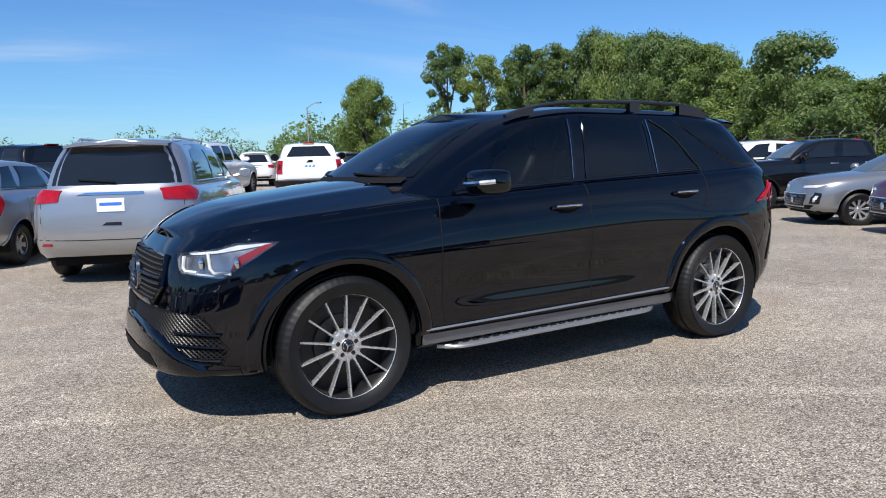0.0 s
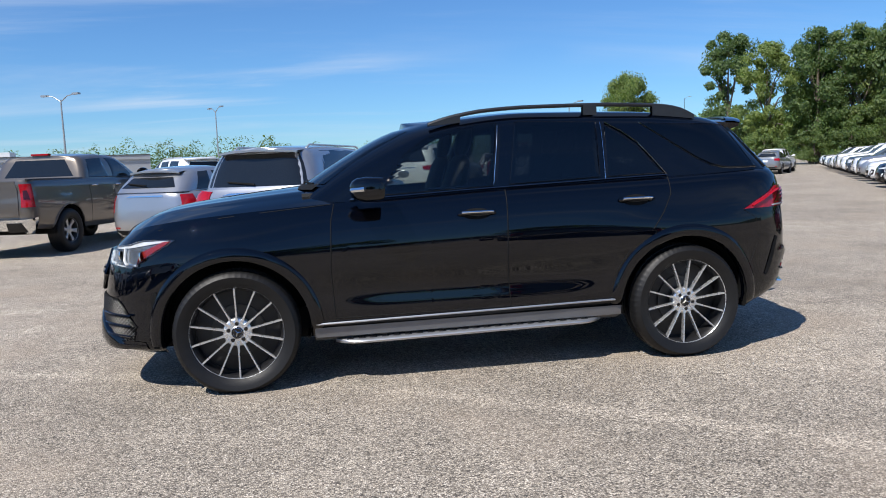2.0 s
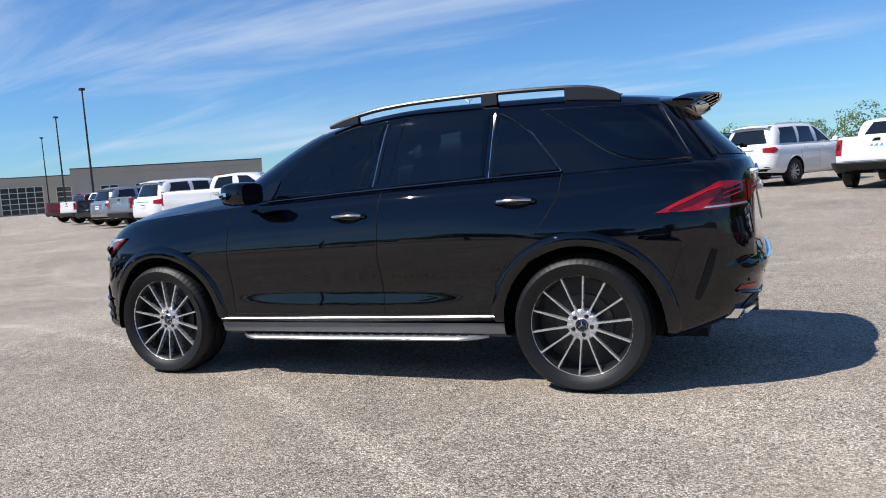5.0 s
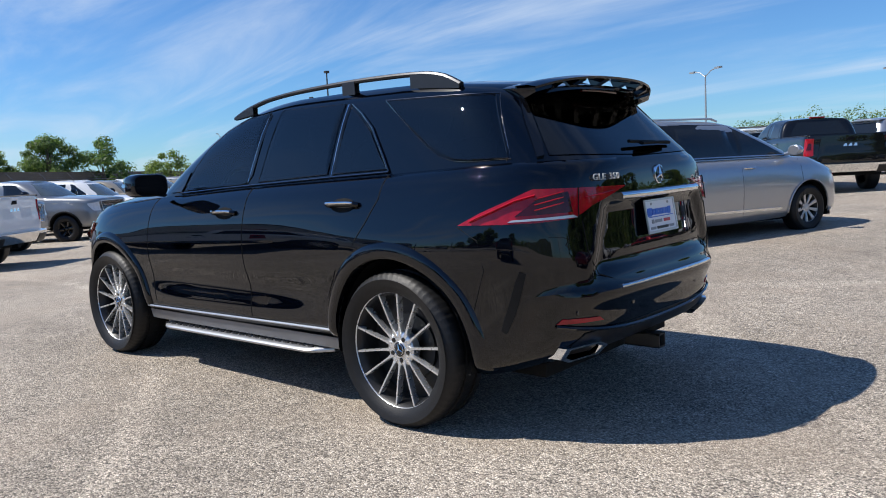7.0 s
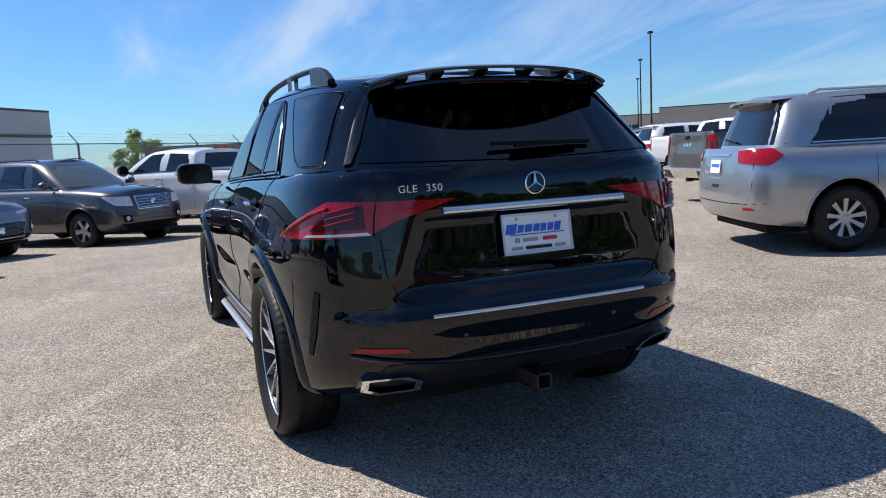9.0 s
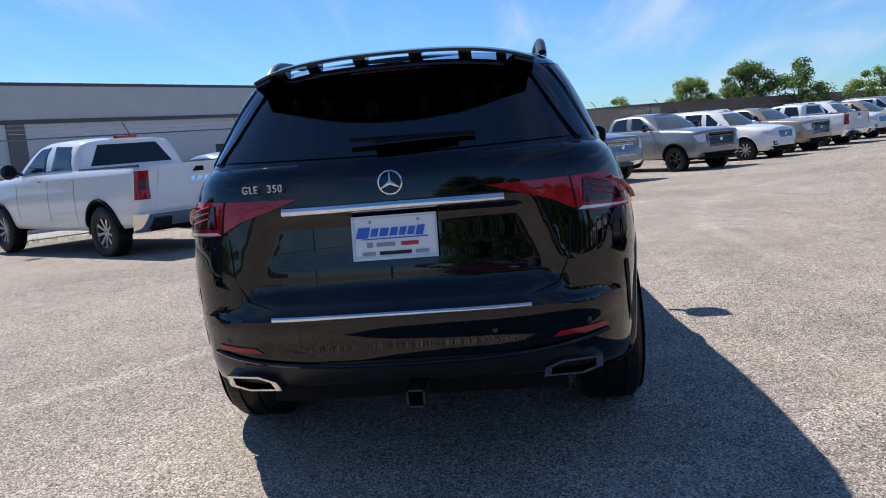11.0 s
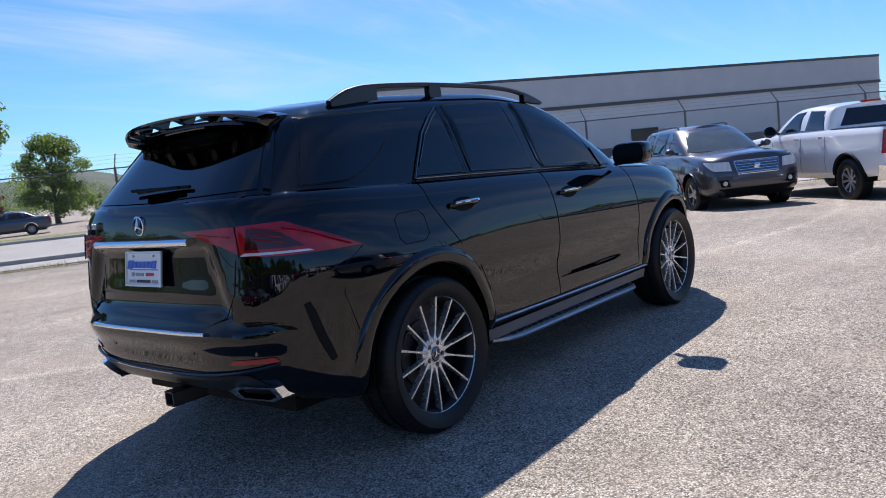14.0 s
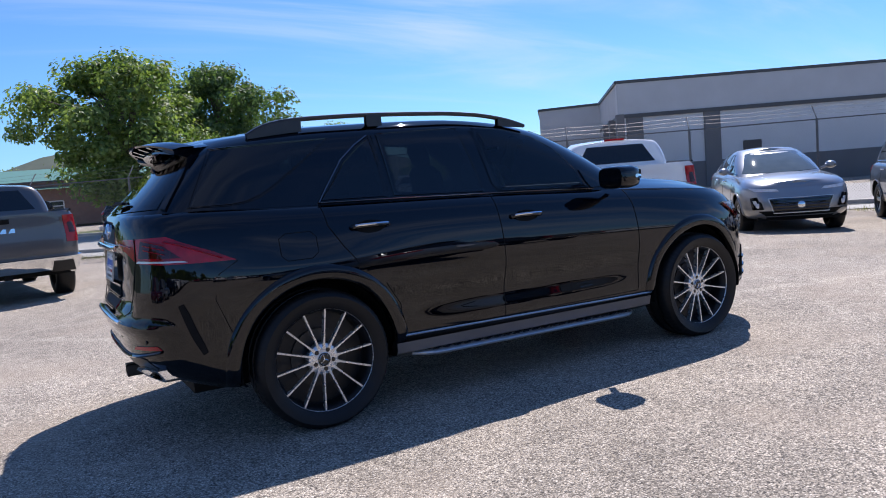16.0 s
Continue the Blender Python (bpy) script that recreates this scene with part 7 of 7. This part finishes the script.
o = thing("metal_shed", pose(52.5, 84.3, 0, 0, 0, -28), "low blue-grey metal shed across the street", "shed")
MB().box((0, 2.0, 1.35), (5.0, 4.0, 2.7)).part("wall", SHED, o, smooth=False)
MB().box((0, 1.9, 2.76), (5.4, 4.5, 0.12)).part("roof", simple("shed roof", (0.10, 0.10, 0.10), 0.7), o, smooth=False)
MB().box((-0.6, -0.03, 1.1), (1.6, 0.06, 2.2)).part("door", simple("shed door", (0.30, 0.31, 0.32), 0.6), o, smooth=False)
o = thing("box_trailer", pose(52.3, 77.2, 0, 0, 0, -28), "white box trailer with a dark stripe across the street", "trailer")
MB().box((0, 1.0, 1.45), (3.6, 2.0, 1.9)).part("box", P_WHITE, o, smooth=False)
MB().box((0.2, -0.01, 2.1), (2.6, 0.03, 0.28)).part("stripe", P_BLUE, o, smooth=False)
for sx_ in (-1.2, 1.2):
    MB().lathe([(0.12, -0.1), (0.30, -0.1), (0.33, 0.0), (0.30, 0.1), (0.0, 0.1)], 16, "y", (sx_, 0.1, 0.33)).part("wheel", RUBBER, o)
# two concrete blocks by the fence post
for i, (x, y, t) in enumerate(((5.0, 10.6, 10), (5.45, 10.35, -38))):
    bx = MB()
    bx.grid([[(dx, dy * 0.5, z) for dx, z in ((-0.23, 0.0), (-0.23, 0.18), (-0.21, 0.2), (0.21, 0.2), (0.23, 0.18), (0.23, 0.0))] for dy in (-0.25, -0.24, 0.24, 0.25)])
    o = thing("concrete_block", pose(x + 0.73, y + 0.95, 0, 0, 0, t), "weathered concrete block on the ground by the fence", "block")
    bx.part("block", CONCRETE, o, smooth=False)

# ---- street beyond the fence ----
ROADM = simple("pale road concrete", (0.36, 0.34, 0.31), 0.9, grain=0.16, scale=0.6, bump=0.2, bump_scale=30)
nrm = Vector((0.610, 0.792))


def strip(name, o0, o1, z, mat, label, thick=0.0, a=-30, b=75):
    n_a, n_o = int((b - a) / 1.5), max(1, int((o1 - o0) / 1.5))
    rows = []
    for i in range(n_a + 1):
        u = a + (b - a) * i / n_a
        line = [FP0 + FD * u + nrm * (o0 + (o1 - o0) * j / n_o) for j in range(n_o + 1)]
        row_ = [(p.x, p.y, ground_z(p.x, p.y) + z) for p in line]
        if thick:
            row_ = [(row_[0][0], row_[0][1], row_[0][2] - thick)] + row_ + [(row_[-1][0], row_[-1][1], row_[-1][2] - thick)]
        rows.append(row_)
    mb = MB().grid(rows)
    return tagged(mb.part(name, mat, None, smooth=False), label, "road" if "road" in name else name, kind="structure")


strip("pavement", 0.6, 2.6, 0.022, ROADM, "pale concrete strip along the fence")
strip("kerb", 2.6, 2.78, 0.13, CONCRETE, "low concrete kerb", 0.13)
strip("road", 2.8, 17.5, 0.018, simple("grey road asphalt", (0.33, 0.315, 0.29), 0.9, grain=0.14, scale=0.5, bump=0.2, bump_scale=50), "grey asphalt drive beyond the fence")
strip("kerb", 17.5, 17.7, 0.13, CONCRETE, "low concrete kerb", 0.13, a=-30, b=18)
strip("verge", 17.7, 24.0, 0.03, simple("dry grass", (0.16, 0.17, 0.06), 0.95, grain=0.3, scale=1.5, bump=0.5, bump_scale=25), "dry grass verge beyond the drive", a=-30, b=16)

# ---- buildings ----
WALL = simple("grey painted block wall", (0.52, 0.51, 0.50), 0.85, grain=0.06, scale=0.8, bump=0.08, bump_scale=30)
WALL2 = simple("light grey panel wall", (0.60, 0.60, 0.595), 0.8, grain=0.05, scale=1.0, bump=0.06, bump_scale=25)
DARKBAND = simple("dark fascia metal", (0.075, 0.072, 0.070), 0.5, grain=0.08)
WALLBASE = simple("dark grey wall base", (0.155, 0.15, 0.148), 0.85, grain=0.08, scale=1.2)
SHOPGLASS = simple("shop window glass", (0.03, 0.045, 0.045), 0.03, 0, 0.5, grain=0.3, scale=0.6)


def wall_run(root, name, p, q, z0, z1, off, mat, thick=0.12):
    """An upright slab from p to q, standing off its wall line outward."""
    p, q = Vector(p), Vector(q)
    d = (q - p).normalized()
    n = Vector((d.y, -d.x))
    a, b = p + n * off, q + n * off
    c, e = b - n * thick, a - n * thick
    mb = MB()
    for i, (u, v) in enumerate(((a, b), (b, c), (c, e), (e, a))):
        mb.poly([(u.x, u.y, z0), (v.x, v.y, z0), (v.x, v.y, z1), (u.x, u.y, z1)])
    mb.poly([(k.x, k.y, z1) for k in (a, b, c, e)])
    mb.poly([(k.x, k.y, z0) for k in (e, c, b, a)])
    return mb.part(name, mat, root, smooth=False)


bl = thing("commercial_building", pose(0, 0, 0), "low grey commercial building with dark roof edge and shop front", "building")
BA, BB, BC, BD = (26.9, 26.8), (61.4, 6.8), (35.3, 37.6), (32.5, 41.2)
wall_run(bl, "wall", BA, BB, -0.9, 5.82, 0.0, WALL2, 0.4)
wall_run(bl, "wall", BC, BA, -0.9, 5.82, 0.0, WALL, 0.4)
wall_run(bl, "wall", BD, BC, -0.9, 5.82, 0.0, WALL, 0.4)
wall_run(bl, "wall", (52.0, 66.0), BD, -0.9, 5.82, 0.0, WALL, 0.4)
wall_run(bl, "wall", BB, (75.0, 30.0), -0.9, 5.82, 0.0, WALL, 0.4)
rf = MB().poly([(x, y, 5.72) for x, y in (BA, BC, BD, (52.0, 66.0), (75.0, 30.0), BB)])
rf.part("roof", DARKBAND, bl, smooth=False)
for p, q in ((BA, BB), (BC, BA), (BD, BC), ((52.0, 66.0), BD)):
    wall_run(bl, "roof_edge", p, q, 5.76, 5.93, 0.10, DARKBAND, 0.3)
wall_run(bl, "upper_wall", BA, BB, 4.05, 5.76, 0.06, WALL, 0.1)
wall_run(bl, "fascia_band", BA, BB, 3.84, 4.05, 0.14, DARKBAND, 0.2)
wall_run(bl, "fascia_band", BC, BA, 3.84, 3.98, 0.08, DARKBAND, 0.15)
wall_run(bl, "wall_base", BA, BB, -0.9, 1.15, 0.03, WALLBASE, 0.1)
wall_run(bl, "wall_base", BD, BC, -0.9, 0.75, 0.03, WALLBASE, 0.1)
dAB = (Vector(BB) - Vector(BA)).normalized()
for i, u in enumerate((0.9, 5.2)):
    a = Vector(BA) + dAB * (u - 0.45)
    wall_run(bl, "wall_pier", a, a + dAB * 0.9, -0.9, 3.90, 0.10, WALLBASE, 0.2)
a = Vector(BA) + dAB * 6.9
dr = wall_run(bl, "door", a, a + dAB * 1.0, -0.6, 2.1, 0.07, simple("brown steel door", (0.05, 0.042, 0.04), 0.5), 0.08)
wall_run(bl, "window", Vector(BA) + dAB * 17.5, Vector(BA) + dAB * 19.6, 0.4, 2.2, 0.07, SHOPGLASS, 0.08)
dDC = (Vector(BC) - Vector(BD)).normalized()
p0 = Vector(BD) + dDC * 0.2
gd = wall_run(bl, "glass_door", p0, p0 + dDC * 1.1, -0.1, 1.75, 0.05, SHOPGLASS, 0.08)
shop = wall_run(bl, "shop_window", p0 + dDC * 1.1, p0 + dDC * 4.2, 0.75, 2.75, 0.05, SHOPGLASS, 0.08)
wall_run(shop, "pane", p0, p0 + dDC * 1.1, 1.75, 2.75, 0.05, SHOPGLASS, 0.08)
for u, z0 in ((0.0, -0.1), (1.1, -0.1), (2.65, 0.75), (4.15, 0.75)):
    a = p0 + dDC * (u - 0.03)
    wall_run(shop, "mullion", a, a + dDC * 0.07, z0, 2.75, 0.11, DARKBAND, 0.08)
wall_run(shop, "mullion", p0, p0 + dDC * 4.2, 1.75, 1.82, 0.105, DARKBAND, 0.08)
wall_run(shop, "mullion", p0, p0 + dDC * 4.2, 2.70, 2.84, 0.115, DARKBAND, 0.08)
dCA = (Vector(BA) - Vector(BC)).normalized()
for k in range(3):
    a = Vector(BC) + dCA * (6.5 + 4.6 * k)
    wall_run(bl, "wall_pier", a, a + dCA * 0.8, -0.9, 3.90, 0.35, WALLBASE, 0.4)
# brown wall behind the far row
BRW = simple("brown block wall", (0.15, 0.115, 0.085), 0.9, grain=0.1, scale=1.0, bump=0.1)
o = thing("boundary_wall", pose(0, 0, 0), "long brown block wall behind the parked trucks", "wall", kind="structure")
for p, q in (((41.5, 0.5), (40.5, -9.0)), ((40.5, -9.0), (54.0, -24.0)), ((54.0, -24.0), (70.0, -42.0))):
    wall_run(o, "wall", q, p, -0.9, 2.35, 0, BRW, 0.25)


def service_building(name, p, q, depth, h, mat, label, doors):
    r = thing(name, pose(0, 0, 0), label, "building")
    p, q = Vector(p), Vector(q)
    d = (q - p).normalized()
    n = Vector((d.y, -d.x))
    L = (q - p).length
    wall_run(r, "wall", p, q, 0, h, 0, mat, depth)
    wall_run(r, "roof_edge", p, q, h - 0.05, h + 0.55, 0.2, mat, 0.5)
    wall_run(r, "roof_edge", p, q, h + 0.55, h + 0.68, 0.26, DARKBAND, 0.6)
    for u, w, hh, panes in doors:
        a = p + d * u
        dd = wall_run(r, "door", a, a + d * w, 0, hh, 0.05, SHOPGLASS, 0.1)
        for k in range(panes + 1):
            b = a + d * (w * k / panes - 0.05)
            wall_run(dd, "door_rail", b, b + d * 0.10, 0, hh, 0.12, WALL2, 0.1)
        for k in range(6):
            wall_run(dd, "door_rail", a, a + d * w, hh * k / 5 - 0.04, hh * k / 5 + 0.05, 0.11, WALL2, 0.1)
    return r


CREAM = simple("cream wall", (0.44, 0.40, 0.33), 0.85, grain=0.05, scale=0.5)
service_building("service_garage", (91.5, -61.0), (80.5, -74.5), 12, 4.3, CREAM, "cream service garage with glazed roll-up doors", ((10.4, 4.6, 3.4, 5), (3.8, 5.0, 3.6, 5)))
service_building("dealer_building", (74.0, -62.0), (57.5, -77.8), 14, 4.6, CREAM, "long cream dealer building with a flat roof", ((7.2, 2.0, 3.0, 2), (3.2, 2.0, 3.0, 2)))
service_building("warehouse", (60.0, -98.0), (25.0, -112.4), 20, 4.3, simple("pale grey metal wall", (0.38, 0.39, 0.40), 0.6, grain=0.05, scale=0.4), "long pale grey warehouse with a loading door", ((11.0, 4.5, 2.9, 2),))
bx = thing("rooftop_units", pose(0, 0, 0), "small grey air units on the warehouse roof", "air unit")
for u in (0.60, 0.72, 0.84):
    x, y = 14 + 48 * u, -118 + 21 * u
    MB().box((x + 2, y - 6, 5.1), (2.6, 2.2, 1.4)).part("air_unit", WALL2, bx, smooth=False)
h2 = service_building("brick_shop", (-16.0, 66.0), (10.0, 62.0), 9, 3.0, simple("red brown brick", (0.22, 0.12, 0.09), 0.9, grain=0.15, scale=3), "low brick shop with a green metal roof", ((3, 2, 2.2, 2), (8, 3, 2.0, 3), (14, 3, 2.0, 3)))
rp = MB().poly([(-16.5, 65.2, 3.0), (10.4, 61.0, 3.0), (11.6, 69.5, 5.0), (-15.0, 74.0, 5.0)])
rp.part("metal_roof", simple("green metal roof", (0.12, 0.26, 0.19), 0.45, 0.3, grain=0.06), h2, smooth=False)

# ---- light poles ----


def light_pole(x, y, h, label, arms=2, turn=0.0):
    r = thing("light_pole", pose(x, y, 0, 0, 0, turn), label, "light pole", "lot light poles")
    MB().tube([(0, 0, 0), (0, 0, h)], 0.1, 8, radii=[0.09, 0.05]).part("pole", DARK_STEEL if h > 8 else GALV, r)
    MB().lathe([(0.0, 0.7), (0.28, 0.68), (0.30, 0.0)], 14, "z").part("pole_base", CONCRETE, r)
    if not arms:
        MB().box((0, 0, h + 0.06), (0.30, 0.30, 0.16)).part("lamp_head", DARK_STEEL, r, smooth=False)
    for k in range(arms):
        s = 1 if k == 0 else -1
        MB().tube([(0, 0, h - 0.15), (0, s * 0.6, h + 0.22), (0, s * 1.25, h + 0.34)], 0.035, 6).part("arm", GALV, r)
        MB().box((0, s * 1.45, h + 0.34), (0.26, 0.55, 0.12)).part("lamp_head", GALV, r, smooth=False)
    return r


for x, y, h, a, t in ((18.3, -51.6, 7.0, 2, 60), (10.5, -73.7, 7.6, 2, 30), (40.3, -34.2, 9.0, 0, 80), (55.6, -45.0, 9.0, 0, 10), (74.7, -59.2, 9.0, 0, 20), (98.5, -67.3, 9.0, 0, 40), (112.9, -70.6, 9.0, 1, 40), (178.6, -118.2, 9.0, 1, 0), (-24.2, -66.4, 6.7, 1, 30), (-78.0, -160.0, 15.0, 1, 0), (-84.0, -158.0, 15.0, 1, 30)):
    light_pole(x, y, h, "tall slim light pole in the car lot", a, t)

# ---- the other parked vehicles ----
RB = Vector((0.76, -0.65))
HB_ = Vector((-0.76, -0.65))
row = [("big_suv", P_WHITE, "white large suv, nose to the aisle", False), ("pickup", P_BEIGE, "beige pickup truck, nose to the aisle", False), ("pickup", P_WHITE, "white pickup truck backed to the aisle", True),
       ("big_suv", P_WHITE, "white suv, nose to the aisle", False), ("suv", P_BEIGE, "tan suv, nose to the aisle", False), ("big_suv", P_SILVER, "silver suv, nose to the aisle", False), ("suv", P_BLUE, "dark suv, nose to the aisle", False), ("suv", P_WHITE, "white suv, nose to the aisle", False), ("crossover", P_SILVER, "silver crossover, nose to the aisle", False)]
pos = Vector((23.0, -9.6))
for i, (kd, pt, lb, backed) in enumerate(row):
    vehicle(kd, "pickup_truck" if kd == "pickup" else "suv", rear_at(kd, pos.x, pos.y, 0.76, 0.65) if backed else front_at(kd, pos.x, pos.y, -0.76, -0.65), pt, lb, near=i < 3, dark_arch=kd == "pickup", grille="chrome" if kd == "big_suv" else "dark")
    pos = pos + RB * (3.5 + 0.3 * i)
for kd, x, y, hx, hy, pt, lb in (
        ("big_suv", 18.3, -17.6, -0.25, -0.97, P_WHITE, "white suv with its tail to the aisle"),
        ("pickup", 22.6, -20.6, -0.25, -0.97, P_SILVER, "silver pickup truck with its tail to the aisle"),
        ("big_suv", 26.2, -22.8, -0.25, -0.97, P_SILVER, "silver suv with its tail to the aisle"),
        ("pickup", 30.2, -25.6, -0.25, -0.97, P_BLACK2, "black pickup truck with its tail to the aisle"),
        ("pickup", 36.0, -29.5, -0.25, -0.97, P_WHITE, "white pickup truck with its tail to the aisle"),
        ("pickup", 42.0, -33.5, -0.25, -0.97, P_MAROON, "dark red pickup truck with its tail to the aisle"),
        ("pickup", -5.75, -18.4, -0.353, -0.935, P_WHITE, "white pickup truck with its tail to the aisle"),
        ("big_suv", 1.9, -26.4, -0.45, -0.89, P_SILVER, "silver suv with its tail to the aisle"),
        ("big_suv", 5.2, -22.6, 0.5, -0.86, P_WHITE, "white suv with a black roofline between trucks"),
        ("pickup", -12.4, -37.7, -0.28, -0.96, P_WHITE, "white pickup truck with a lettered tailgate"),
        ("suv", -8.6, -33.5, -0.28, -0.96, P_WHITE, "white suv with dark glass"),
        ("suv", -14.3, -34.5, -0.5, -0.86, P_BLUE, "dark suv behind the scrap frames"),
        ("pickup", -18.5, -42.0, 0.9, 0.2, P_WHITE, "white pickup truck side-on behind the scrap frames"),
        ("suv", -20.1, -34.6, -0.96, -0.28, P_RED, "bright red suv parked side-on"),
        ("crossover", -30.0, -42.0, -0.7, -0.7, P_SLATE, "grey crossover past the red suv"),
        ("suv", -33.0, -46.0, -0.7, -0.7, P_WHITE, "white suv past the red suv"),
        ("suv", -43.0, -78.0, 0.5, 0.86, P_BLACK2, "dark suv facing down the aisle"),
        ("suv", -47.5, -80.0, 0.5, 0.86, P_SLATE, "grey suv facing down the aisle"),
        ("suv", -52.0, -80.0, 0.5, 0.86, P_WHITE, "white suv facing down the aisle"),
        ("sedan", 9.6, 40.5, -0.9, 0.35, P_SLATE, "grey saloon car parked across the street"),
        ("sedan", 14.5, 43.0, -0.9, 0.35, P_BLUE, "dark saloon car parked across the street"),
        ("suv", 3.2, 47.5, 0.85, -0.5, P_BLACK2, "black suv parked under the trees"),
        ("crossover", -3.0, 49.0, 0.85, -0.5, P_MAROON, "dark red crossover parked under the trees"),
        ("sedan", -8.0, 50.0, 0.85, -0.5, P_WHITE, "white saloon car parked under the trees"),
        ("pickup", 40.5, 64.5, 0.9, 0.3, P_WHITE, "white pickup truck parked beside the building"),
        ("pickup", 36.5, 62.5, 0.9, 0.3, P_WHITE, "white pickup truck parked beside the building"),
        ("pickup", 15.5, 30.5, 0.55, 0.83, P_WHITE, "white pickup truck standing in the street")):
    vehicle(kd, "pickup_truck" if kd == "pickup" else ("car" if kd == "sedan" else "suv"), rear_at(kd, x, y, hx, hy), pt, lb, near=False)
vehicle("pickup", "pickup_truck", front_at("pickup", 12.9, -18.3, -0.96, -0.28), P_WHITE, "white pickup truck standing across the aisle", style="dark")
vehicle("pickup", "pickup_truck", rear_at("pickup", -3.20, 8.95, -0.12, 1.0), P_GREY, "dark grey pickup truck with chrome bumper by the fence")
HW = Vector((0.83, -0.55))
cols = [P_WHITE, P_SLATE, P_WHITE, P_BLACK2, P_WHITE, P_SILVER, P_WHITE, P_BLUE, P_WHITE, P_WHITE, P_SLATE, P_WHITE, P_SILVER, P_WHITE, P_BLACK2, P_WHITE]
kinds = ["pickup", "pickup", "big_suv", "crossover", "crossover", "big_suv", "suv", "suv", "big_suv", "pickup", "suv", "suv", "crossover", "suv", "suv", "suv"]
words = {"pickup": "pickup truck", "big_suv": "large suv", "suv": "suv", "crossover": "crossover"}
tone = {P_WHITE: "white", P_SLATE: "grey", P_BLACK2: "black", P_SILVER: "silver", P_BLUE: "dark blue"}
for i in range(16):
    p = Vector((-14.0, -8.7)) + Vector((-0.552, -0.834)) * (3.5 * (i + 1))
    vehicle(kinds[i], "pickup_truck" if kinds[i] == "pickup" else "suv", front_at(kinds[i], p.x, p.y, 0.83, -0.55), cols[i], "%s %s in the row before the wood" % (tone[cols[i]], words[kinds[i]]), near=i < 2, grille="chrome" if i % 2 else "dark")
vehicle("crossover", "crossover", front_at("crossover", -11.0, -2.1, 0.83, -0.55), P_MAROON, "dark red crossover in the row before the wood", rails=False)

# ---- pile of scrap frames ----
pile = thing("scrap_frames", pose(-17.2, -31.4, 0, 0, 0, 4) @ Matrix.Diagonal((1.35, 1.0, 1.25, 1)), "heap of rusty black vehicle frames and parts", "scrap heap")
rg = random.Random(9)
for i in range(22):
    z, y, xm = 0.12 + 0.55 * rg.random() ** 1.5, rg.uniform(-0.9, 0.9), rg.uniform(-3.0, 3.0)
    dx, dy, dz = rg.uniform(0.5, 1.3), rg.uniform(-0.7, 0.7), rg.uniform(-0.12, 0.22)
    MB().tube([(xm - dx, y - dy, max(0.06, z - dz)), (xm - dx * 0.4, y - dy * 0.3, z + 0.08), (xm + dx * 0.4, y + dy * 0.4, z + 0.06), (xm + dx, y + dy, max(0.06, z + dz))], 0.055, 5, 1.3).part("frame_rail", DARK_STEEL, pile, smooth=False)
for i in range(8):
    x = -2.8 + i * 0.8
    MB().tube([(x, -0.8, 0.25 + 0.3 * rg.random()), (x + 0.1, 0.8, 0.25 + 0.3 * rg.random())], 0.06, 6).part("cross_member", DARK_STEEL, pile)
for i in range(5):
    MB().lathe([(0.18, -0.1), (0.33, -0.1), (0.35, 0.0), (0.33, 0.1), (0.18, 0.1)], 16, "y", (-2.6 + i * 1.3, -0.7, 0.36)).part("old_tyre", RUBBER, pile)
pal = MB()
for k in range(5):
    pal.box((1.6 + 0.0, -1.25, 0.12 + 0.11 * k), (1.5, 0.03, 0.07))
for k in range(3):
    pal.box((0.95 + 0.65 * k, -1.20, 0.36), (0.06, 0.10, 0.66))
pal.part("crate", simple("pale crate wood", (0.42, 0.33, 0.22), 0.85, grain=0.2), pile, smooth=False)
